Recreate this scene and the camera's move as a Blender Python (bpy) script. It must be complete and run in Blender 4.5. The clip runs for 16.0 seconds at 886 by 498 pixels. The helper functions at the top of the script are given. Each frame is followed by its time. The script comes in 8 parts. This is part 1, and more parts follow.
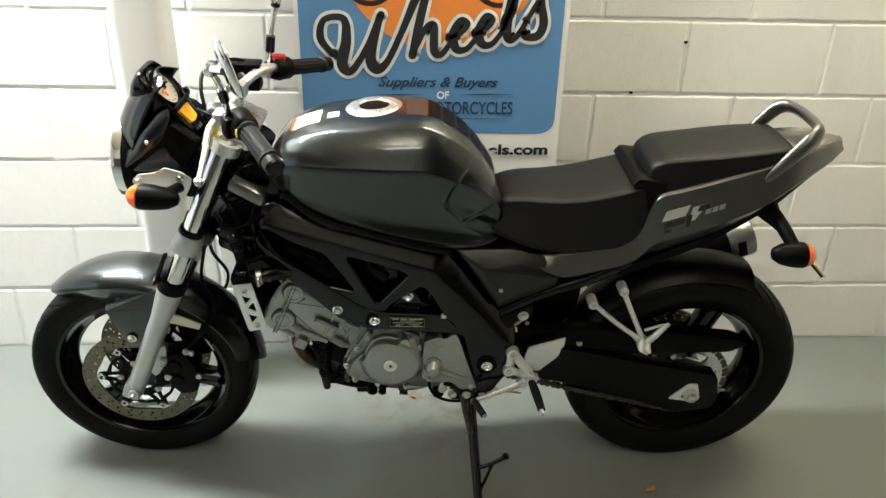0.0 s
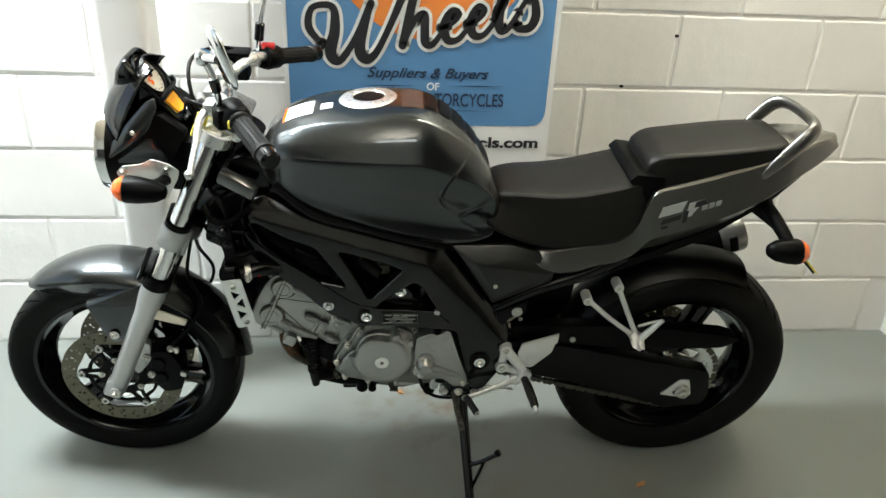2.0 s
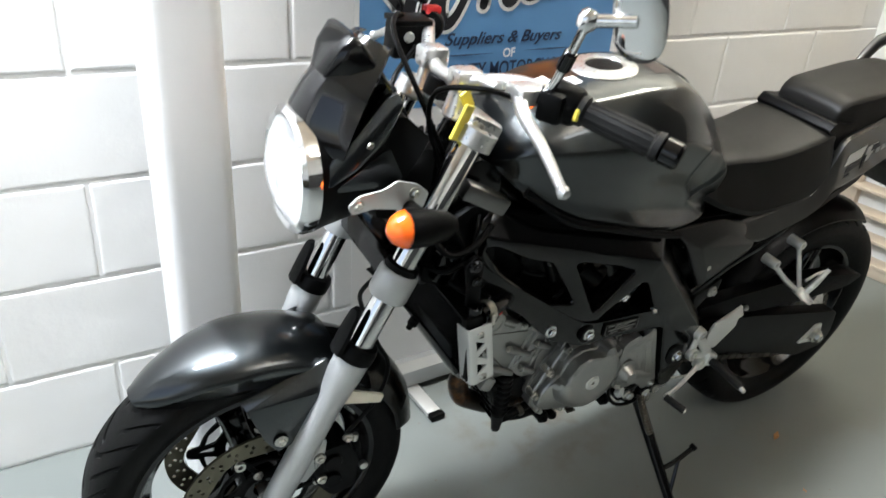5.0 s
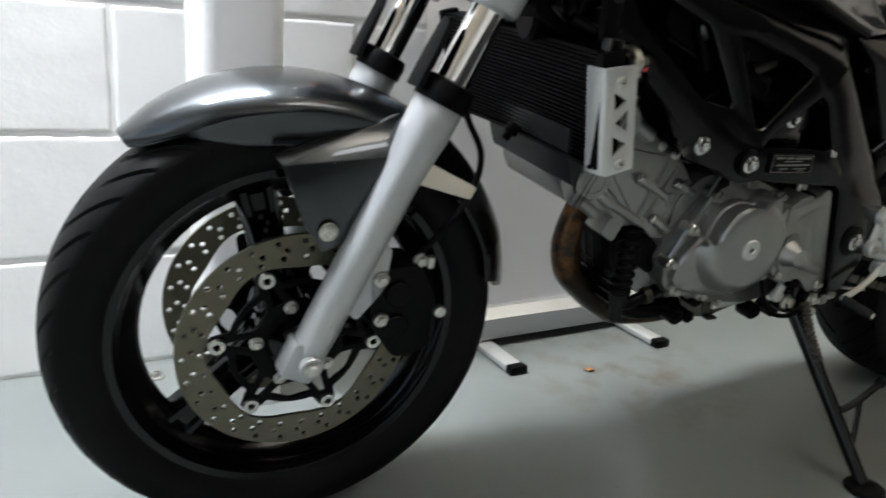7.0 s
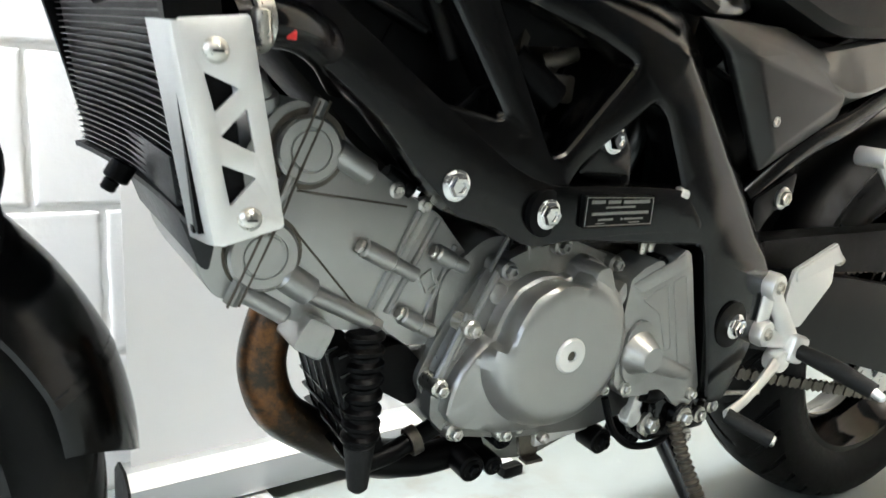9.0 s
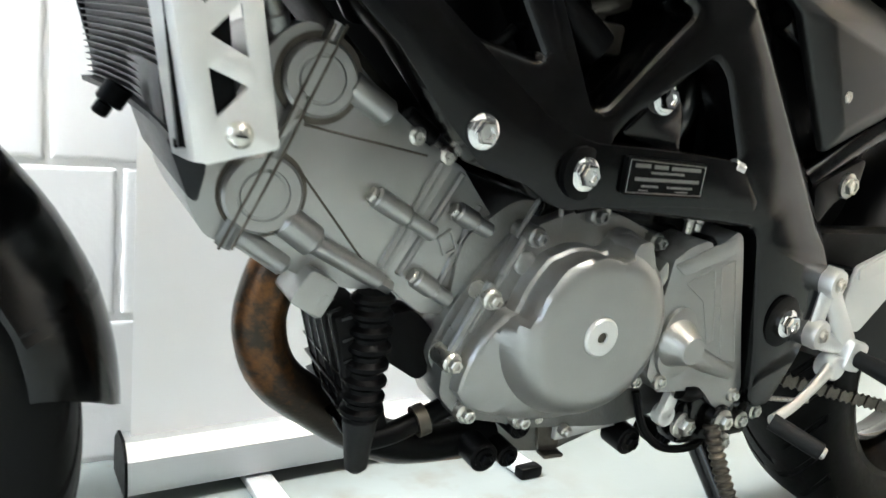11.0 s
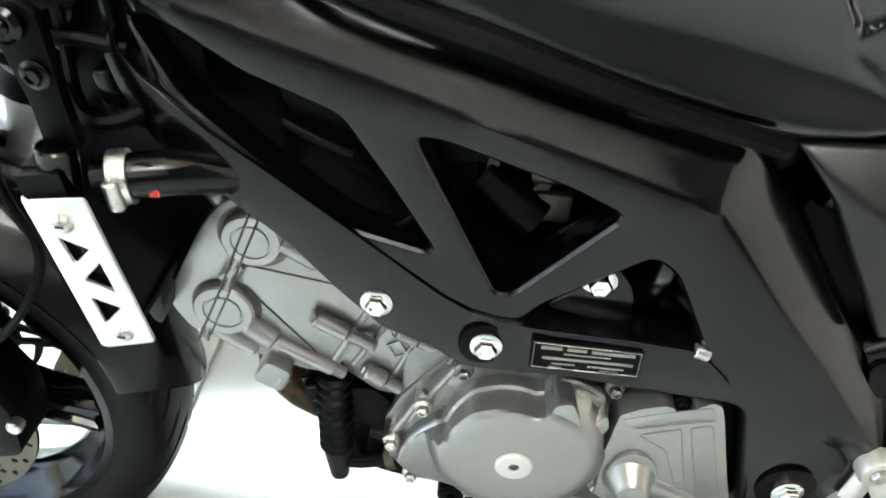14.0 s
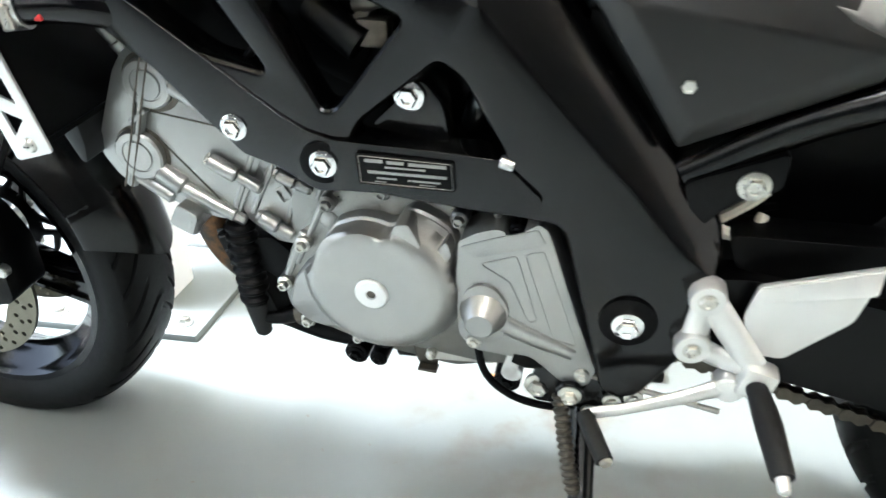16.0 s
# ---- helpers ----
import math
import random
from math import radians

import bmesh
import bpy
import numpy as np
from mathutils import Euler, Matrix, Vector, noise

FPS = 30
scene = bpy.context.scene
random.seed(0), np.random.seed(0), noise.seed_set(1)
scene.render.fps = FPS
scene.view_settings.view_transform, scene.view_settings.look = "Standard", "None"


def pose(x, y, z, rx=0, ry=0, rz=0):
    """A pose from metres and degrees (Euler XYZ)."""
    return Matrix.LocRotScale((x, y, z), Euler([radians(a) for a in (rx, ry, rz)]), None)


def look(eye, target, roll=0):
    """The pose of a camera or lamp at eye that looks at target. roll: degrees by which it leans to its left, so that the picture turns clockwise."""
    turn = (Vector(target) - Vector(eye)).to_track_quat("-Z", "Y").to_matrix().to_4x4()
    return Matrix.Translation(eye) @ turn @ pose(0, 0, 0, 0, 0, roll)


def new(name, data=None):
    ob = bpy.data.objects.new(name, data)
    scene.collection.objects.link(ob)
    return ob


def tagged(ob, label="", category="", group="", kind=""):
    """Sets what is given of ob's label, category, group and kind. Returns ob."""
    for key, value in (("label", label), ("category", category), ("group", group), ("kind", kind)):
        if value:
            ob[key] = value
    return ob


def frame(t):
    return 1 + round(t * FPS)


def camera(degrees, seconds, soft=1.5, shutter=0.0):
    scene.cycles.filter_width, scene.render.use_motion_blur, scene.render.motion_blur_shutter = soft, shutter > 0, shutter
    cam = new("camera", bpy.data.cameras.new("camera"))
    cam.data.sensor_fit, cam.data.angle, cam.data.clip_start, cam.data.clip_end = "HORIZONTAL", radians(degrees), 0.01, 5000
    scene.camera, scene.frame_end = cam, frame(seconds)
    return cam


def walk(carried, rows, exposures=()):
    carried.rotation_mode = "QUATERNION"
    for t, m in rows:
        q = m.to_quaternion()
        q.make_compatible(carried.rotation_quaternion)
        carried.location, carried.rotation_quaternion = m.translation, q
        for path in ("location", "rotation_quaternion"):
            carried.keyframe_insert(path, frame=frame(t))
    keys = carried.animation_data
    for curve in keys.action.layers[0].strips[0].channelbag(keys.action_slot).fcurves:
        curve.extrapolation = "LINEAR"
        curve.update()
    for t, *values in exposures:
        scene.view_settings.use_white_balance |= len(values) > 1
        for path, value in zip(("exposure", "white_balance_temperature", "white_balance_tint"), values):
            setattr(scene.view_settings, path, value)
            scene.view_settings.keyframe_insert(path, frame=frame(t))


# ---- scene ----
# ---- camera ----
cam = camera(62.70, 16.0, soft=1.5, shutter=0.4)
PATH = [
    (0, (-0.0140, -2.2640, 1.4249), (0.1604, -0.4667, 0.5651), 1.59),
    (0.5, (-0.0174, -2.2647, 1.4218), (0.1574, -0.4661, 0.5647), 1.53),
    (1, (-0.0237, -2.2559, 1.4187), (0.1610, -0.4627, 0.5526), 1.82),
    (1.5, (-0.0291, -2.2453, 1.4162), (0.1719, -0.4561, 0.5452), 2.02),
    (2, (-0.0606, -2.2268, 1.4196), (0.1892, -0.4486, 0.5389), 2.87),
    (2.5, (-0.1449, -2.1401, 1.4041), (0.2215, -0.3877, 0.5126), 4.45),
    (3, (-0.2812, -1.9627, 1.3940), (0.1054, -0.2477, 0.4404), 3.98),
    (3.2, (-0.3327, -1.9137, 1.3902), (0.1030, -0.1850, 0.4836), 4.06),
    (5.3, (-0.9579, -1.5394, 1.2283), (0.0536, -0.0838, 0.3020), 4.40),
    (5.4, (-0.9550, -1.5220, 1.1984), (0.0263, -0.0531, 0.2607), 4.48),
    (5.5, (-0.9645, -1.4961, 1.1510), (0.0209, -0.0228, 0.2245), 5.40),
    (6, (-0.9371, -1.4398, 0.8687), (-0.0621, 0.1911, 0.1106), 5.32),
    (6.5, (-0.9300, -1.4295, 0.7178), (-0.0473, 0.2477, 0.0792), 4.27),
    (7, (-0.9036, -1.4453, 0.6637), (0.0475, 0.2210, 0.0987), 4.29),
    (7.5, (-0.7795, -1.4950, 0.7102), (0.2829, 0.1249, 0.2131), 4.24),
    (8, (-0.6763, -1.4607, 0.7251), (0.4580, 0.1199, 0.2613), 2.88),
    (8.2, (-0.6200, -1.4171, 0.7087), (0.5350, 0.1627, 0.2964), 2.49),
    (8.5, (-0.5333, -1.2871, 0.6560), (0.6291, 0.2840, 0.2310), 2.77),
    (8.6, (-0.5088, -1.2604, 0.6454), (0.6576, 0.3160, 0.2524), 2.37),
    (8.7, (-0.4862, -1.2359, 0.6263), (0.6728, 0.3562, 0.2769), 1.81),
    (10.8, (-0.3963, -1.1623, 0.5288), (0.6799, 0.4953, 0.2220), 4.89),
    (11, (-0.4099, -1.1702, 0.5432), (0.6591, 0.4886, 0.2181), 5.26),
    (11.5, (-0.4619, -1.1952, 0.6360), (0.5924, 0.4608, 0.2537), 5.40),
    (12, (-0.4588, -1.1730, 0.7754), (0.4799, 0.4383, 0.0526), 4.68),
    (12.1, (-0.4466, -1.1753, 0.8087), (0.4189, 0.4434, 0.0145), 4.78),
    (12.5, (-0.3798, -1.1559, 0.8658), (0.4099, 0.4119, -0.0926), 5.13),
    (13, (-0.2456, -1.2352, 0.8850), (0.2094, 0.4789, -0.0396), 4.45),
    (13.2, (-0.1993, -1.2634, 0.9015), (0.1033, 0.4794, -0.0319), 4.86),
    (13.5, (-0.1558, -1.2715, 0.9022), (0.0185, 0.4671, -0.0710), 4.06),
    (14, (-0.0769, -1.2149, 0.8734), (-0.0389, 0.5027, -0.1505), 4.51),
    (14.5, (-0.0206, -1.2064, 0.8243), (-0.1593, 0.4768, -0.2469), 1.43),
    (15, (0.0494, -1.2466, 0.7610), (-0.2305, 0.4769, -0.2143), 0.47),
    (15.5, (0.1132, -1.2947, 0.7382), (-0.2150, 0.4397, -0.2021), 1.53),
    (16, (0.1964, -1.3329, 0.7528), (-0.1586, 0.3973, -0.1855), -0.73),
]
EXPOSURES = [(0, 0.12, 6660, 2), (0.8, 0.10, 6440, 3), (1.8, 0.15, 6300, 3), (2.6, 0.24, 6130, 4), (3.2, 0.34, 6010, 6), (5.3, 0.04, 6020, 9), (7, 0.0, 6000, 10), (8, 1.20, 5920, 9), (8.7, 1.52, 5960, 9), (11, 1.56, 5920, 8), (13, 1.94, 5960, 8), (14.5, 1.88, 5880, 8), (16, 1.90, 5760, 9)]
walk(cam, [(t, look(eye, target, roll)) for t, eye, target, roll in PATH], EXPOSURES)

# ---- world and lamps ----
world = bpy.data.worlds.new("world")
scene.world = world
world.use_nodes = True
bg = world.node_tree.nodes["Background"]
sky = world.node_tree.nodes.new("ShaderNodeTexSky")
sky.sky_type, sky.sun_disc, sky.sun_elevation, sky.sun_rotation = "NISHITA", False, radians(35), radians(200)
world.node_tree.links.new(sky.outputs[0], bg.inputs[0])
bg.inputs[1].default_value = 0.1


def area(name, eye, target, sx, sy, power, color):
    lamp = bpy.data.lights.new(name, "AREA")
    lamp.shape, lamp.size, lamp.size_y, lamp.energy, lamp.color = "RECTANGLE", sx, sy, power, color
    ob = new(name, lamp)
    ob.matrix_world = look(eye, target)
    return ob


area("doorway_daylight", (-3.25, -1.6, 1.5), (0.0, -1.0, 0.9), 2.2, 2.2, 8, (0.96, 0.98, 1.0))
# x, y, watts, colour
TUBES = [(-1.35, -0.40, 182, (0.98, 0.985, 1.0)), (0.35, -2.9, 2, (0.98, 0.985, 1.0)), (1.25, -0.45, 28, (1.0, 0.90, 0.68))]
# the fittings hang below the ceiling; upward fill lamps are added to brighten it
UPLIGHT = (8, 42, 6)
for (tx, ty, watts, tint), up in zip(TUBES, UPLIGHT):
    area("tube_uplight", (tx, ty, 2.93), (tx, ty + 0.001, 4), 1.25, 0.28, up, tint)
for tx, ty, watts, tint in TUBES:
    area("tube_light", (tx, ty, 2.80), (tx, ty + 0.001, 0), 1.25, 0.28, watts, tint)


# ---- materials ----
def mat(name, col, rough=0.5, metal=0.0, coat=0.0, var=0.12, scale=14.0, bump=0.0, bscale=300.0, rvar=0.1, flake=0.0, spec=0.5, trans=0.0):
    m = bpy.data.materials.new(name)
    m.use_nodes = True
    nt = m.node_tree
    p = nt.nodes["Principled BSDF"]
    p.inputs["Metallic"].default_value = metal
    p.inputs["Coat Weight"].default_value = coat
    p.inputs["Coat Roughness"].default_value = 0.04
    p.inputs["Specular IOR Level"].default_value = spec
    p.inputs["Transmission Weight"].default_value = trans
    tc = nt.nodes.new("ShaderNodeTexCoord")

    def noise_node(sc, detail):
        n = nt.nodes.new("ShaderNodeTexNoise")
        n.inputs["Scale"].default_value, n.inputs["Detail"].default_value = sc, detail
        nt.links.new(tc.outputs["Object"], n.inputs["Vector"])
        return n

    big, fine = noise_node(scale, 5), noise_node(bscale, 3)
    mix = nt.nodes.new("ShaderNodeMix")
    mix.data_type = "RGBA"
    mix.inputs["A"].default_value = (*[c * (1 - var) for c in col], 1)
    mix.inputs["B"].default_value = (*[min(1.0, c * (1 + var)) for c in col], 1)
    nt.links.new(big.outputs["Fac"], mix.inputs["Factor"])
    last = mix.outputs["Result"]
    if flake:
        cell = nt.nodes.new("ShaderNodeTexNoise")
        cell.inputs["Scale"].default_value = 2600
        nt.links.new(tc.outputs["Object"], cell.inputs["Vector"])
        fm = nt.nodes.new("ShaderNodeMix")
        fm.data_type = "RGBA"
        fm.blend_type = "MULTIPLY"
        fm.inputs["Factor"].default_value = flake
        nt.links.new(last, fm.inputs["A"])
        nt.links.new(cell.outputs["Color"], fm.inputs["B"])
        last = fm.outputs["Result"]
    nt.links.new(last, p.inputs["Base Color"])
    rr = nt.nodes.new("ShaderNodeMapRange")
    rr.inputs["To Min"].default_value, rr.inputs["To Max"].default_value = max(0.0, rough - rvar), min(1.0, rough + rvar)
    nt.links.new(noise_node(scale * 5, 4).outputs["Fac"], rr.inputs["Value"])
    nt.links.new(rr.outputs["Result"], p.inputs["Roughness"])
    if bump:
        b = nt.nodes.new("ShaderNodeBump")
        b.inputs["Strength"].default_value, b.inputs["Distance"].default_value = bump, 0.001
        nt.links.new(fine.outputs["Fac"], b.inputs["Height"])
        nt.links.new(b.outputs["Normal"], p.inputs["Normal"])
    return m


M_PAINT = mat("graphite_metallic_paint", (0.028, 0.032, 0.034), 0.30, 1.0, 1.0, 0.06, 6, rvar=0.02)
M_PAINT_LT = mat("tail_grey_paint", (0.150, 0.147, 0.139), 0.36, 1.0, 0.7, 0.06, 6, rvar=0.02, flake=0.15)
M_BLACKGLOSS = mat("gloss_black", (0.0012, 0.0012, 0.0014), 0.12, 0.0, 0.1, 0.1, 6, rvar=0.04, spec=0.3)
M_FRAME = mat("satin_black_frame", (0.0014, 0.0014, 0.0013), 0.16, 0.0, 0.0, 0.15, 10, 0.006, 300, 0.03, spec=0.35)
M_SWING = mat("black_swing_arm_paint", (0.0010, 0.0010, 0.0010), 0.34, 0.0, 0.0, 0.2, 12, rvar=0.03, spec=0.14)
M_COVER = mat("satin_side_cover", (0.0075, 0.0073, 0.0066), 0.34, 0.0, 0.0, 0.15, 10, rvar=0.03, spec=0.42)
M_BLACK = mat("black_plastic", (0.0010, 0.0010, 0.0010), 0.42, 0.0, 0.0, 0.2, 20, 0.15, 600, spec=0.09)
M_RUBBER = mat("tyre_rubber", (0.0032, 0.0032, 0.0030), 0.50, 0.0, 0.0, 0.3, 25, 0.2, 500, spec=0.10)
M_GRIP = mat("grip_rubber", (0.005, 0.005, 0.005), 0.6, 0.0, 0.0, 0.2, 40, 0.4, 700, spec=0.3)
M_VINYL = mat("seat_vinyl", (0.0055, 0.0052, 0.0044), 0.44, 0.0, 0.0, 0.12, 12, 0.25, 900, 0.05, spec=0.20)
M_SILVER = mat("silver_engine_paint", (0.325, 0.325, 0.313), 0.34, 0.85, 0.0, 0.1, 18, 0.12, 500)
M_CASE = mat("dull_engine_casting", (0.23, 0.23, 0.22), 0.32, 0.8, 0.0, 0.18, 25, 0.35, 350)
M_FORK = mat("silver_fork_paint", (0.42, 0.43, 0.43), 0.35, 0.45, 0.3, 0.05, 10, 0.03, 400)
M_ALLOY = mat("brushed_alloy", (0.66, 0.66, 0.65), 0.3, 0.9, 0.0, 0.08, 30, 0.08, 500)
M_SATIN = mat("satin_alloy_sheet", (0.68, 0.68, 0.665), 0.38, 0.7, 0.0, 0.05, 25, 0.05, 500)
M_CHROME = mat("chrome", (0.78, 0.78, 0.78), 0.08, 1.0, 0.0, 0.04, 30, rvar=0.04)
M_STEEL = mat("zinc_bolt", (0.55, 0.54, 0.5), 0.3, 1.0, 0.0, 0.2, 90, 0.1, 600)
M_DISC = mat("worn_disc_steel", (0.135, 0.125, 0.090), 0.36, 0.9, 0.0, 0.18, 40, 0.15, 900)
M_PIPE = mat("heat_tinted_pipe", (0.030, 0.023, 0.016), 0.34, 0.6, 0.0, 0.6, 22, 0.3, 300, 0.12)
M_ORANGE = mat("amber_lens", (0.88, 0.125, 0.006), 0.15, 0.0, 0.6, 0.05, 30, rvar=0.03)
M_DISPLAY = mat("amber_display", (0.95, 0.42, 0.03), 0.25, 0, 0.2, 0.1, 60)
M_YELLOW = mat("yellow_tag", (0.75, 0.62, 0.08), 0.6, 0.0, 0.0, 0.15, 30)
M_RED = mat("red_switch", (0.55, 0.02, 0.02), 0.4)
M_WHITE = mat("white_label", (0.8, 0.8, 0.78), 0.45, 0, 0, 0.03, 30)
M_DIAL = mat("dial_face", (0.55, 0.5, 0.42), 0.4, 0, 0, 0.1, 40)
M_CHAIN = mat("oily_chain", (0.09, 0.08, 0.065), 0.4, 0.8, 0, 0.4, 120, 0.3, 600)
M_FIN = mat("radiator_fin", (0.003, 0.003, 0.003), 0.45, 0.0, 0, 0.3, 60, spec=0.1)
M_FINEDGE = mat("worn_fin_edge", (0.008, 0.008, 0.0075), 0.38, 0.8, 0, 0.4, 60)
M_GREYPLASTIC = mat("grey_plastic", (0.014, 0.015, 0.016), 0.4, 0, 0, 0.1, 30, 0.1, 400, spec=0.25)
M_LEAF = mat("dry_leaf", (0.35, 0.16, 0.05), 0.8, 0, 0, 0.4, 60)
M_RUST = mat("painted_lever_cream", (0.6, 0.56, 0.46), 0.5, 0, 0, 0.1, 30)
M_LENS = mat("clear_lens", (0.92, 0.93, 0.94), 0.03, 0, 0, 0, 10, rvar=0.01, trans=0.9)
M_REFL = mat("headlight_reflector", (0.85, 0.85, 0.85), 0.12, 1.0, 0, 0.02, 20, rvar=0.05)
M_SCREEN = mat("smoked_screen", (0.002, 0.002, 0.0024), 0.10, 0, 0.15, 0.05, 8, rvar=0.02)
M_COPPER = mat("red_grey_pad", (0.028, 0.016, 0.013), 0.42, 0.2, 0.15, 0.5, 20)


def rust_patches(m, col, scale, low, high):
    """Lay rust in blotches over a material's own colour."""
    nt = m.node_tree
    p = nt.nodes["Principled BSDF"]
    tc = next(n for n in nt.nodes if n.type == "TEX_COORD")
    blot, ramp, mix = nt.nodes.new("ShaderNodeTexNoise"), nt.nodes.new("ShaderNodeValToRGB"), nt.nodes.new("ShaderNodeMix")
    blot.inputs["Scale"].default_value, blot.inputs["Detail"].default_value, blot.inputs["Roughness"].default_value = scale, 8, 0.7
    ramp.color_ramp.elements[0].position, ramp.color_ramp.elements[1].position = low, high
    mix.data_type = "RGBA"
    mix.inputs["B"].default_value = (*col, 1)
    nt.links.new(tc.outputs["Object"], blot.inputs["Vector"])
    nt.links.new(blot.outputs["Fac"], ramp.inputs["Fac"])
    nt.links.new(ramp.outputs["Color"], mix.inputs["Factor"])
    nt.links.new(p.inputs["Base Color"].links[0].from_socket, mix.inputs["A"])
    nt.links.new(mix.outputs["Result"], p.inputs["Base Color"])


rust_patches(M_PIPE, (0.24, 0.095, 0.02), 20, 0.50, 0.72)


def wall_paint(name, col, relief):
    m = mat(name, col, 0.55, 0, 0, 0.05, 1.4, 0.5, 120, 0.12)
    nt = m.node_tree
    p = nt.nodes["Principled BSDF"]
    bump = next(n for n in nt.nodes if n.type == "BUMP")
    bump.inputs["Distance"].default_value = relief
    tc = next(n for n in nt.nodes if n.type == "TEX_COORD")
    lump = nt.nodes.new("ShaderNodeTexNoise")
    lump.inputs["Scale"].default_value, lump.inputs["Detail"].default_value = 9, 6
    nt.links.new(tc.outputs["Object"], lump.inputs["Vector"])
    b2 = nt.nodes.new("ShaderNodeBump")
    b2.inputs["Strength"].default_value, b2.inputs["Distance"].default_value = 0.85, 0.0045
    nt.links.new(lump.outputs["Fac"], b2.inputs["Height"])
    nt.links.new(b2.outputs["Normal"], bump.inputs["Normal"])
    info = nt.nodes.new("ShaderNodeObjectInfo")
    tone = nt.nodes.new("ShaderNodeMapRange")
    tone.inputs["To Min"].default_value, tone.inputs["To Max"].default_value = 0.95, 1.02
    nt.links.new(info.outputs["Random"], tone.inputs["Value"])
    mul = nt.nodes.new("ShaderNodeVectorMath")
    mul.operation = "SCALE"
    src = p.inputs["Base Color"].links[0].from_socket
    nt.links.new(src, mul.inputs[0])
    nt.links.new(tone.outputs["Result"], mul.inputs["Scale"])
    nt.links.new(mul.outputs["Vector"], p.inputs["Base Color"])
    return m


M_BLOCK = wall_paint("white_painted_block", (0.76, 0.755, 0.735), 0.0006)
M_MORTAR = wall_paint("white_painted_joint", (0.745, 0.74, 0.72), 0.001)
M_COLUMN = mat("white_gloss_steel_paint", (0.78, 0.78, 0.77), 0.35, 0, 0, 0.03, 6, 0.15, 90)
M_CEILING = mat("dim_brown_ceiling", (0.78, 0.68, 0.54), 0.8, 0, 0, 0.15, 2, 0.2, 60)
# dark colour for unseen walls, keeps reflections on the bike dim
M_DARKWALL = mat("unseen_dark_wall", (0.032, 0.032, 0.031), 0.8, 0, 0, 0.2, 2, 0.2, 60)
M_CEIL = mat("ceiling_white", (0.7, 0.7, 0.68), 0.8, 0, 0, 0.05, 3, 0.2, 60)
M_SHUTTER = mat("brown_grey_shutter", (0.60, 0.51, 0.40), 0.45, 0.3, 0, 0.15, 8, 0.1, 200)
M_BANNER = mat("banner_white", (0.82, 0.82, 0.82), 0.45, 0, 0, 0.02, 3)
M_BLUE = mat("banner_blue", (0.11, 0.26, 0.5), 0.45, 0, 0, 0.04, 5)
M_BORANGE = mat("banner_orange", (0.8, 0.25, 0.05), 0.45, 0, 0, 0.04, 5)
M_INK = mat("banner_black_ink", (0.015, 0.015, 0.018), 0.45, 0, 0, 0.05, 8)
M_NAVY = mat("banner_navy_ink", (0.02, 0.035, 0.08), 0.45, 0, 0, 0.05, 8)


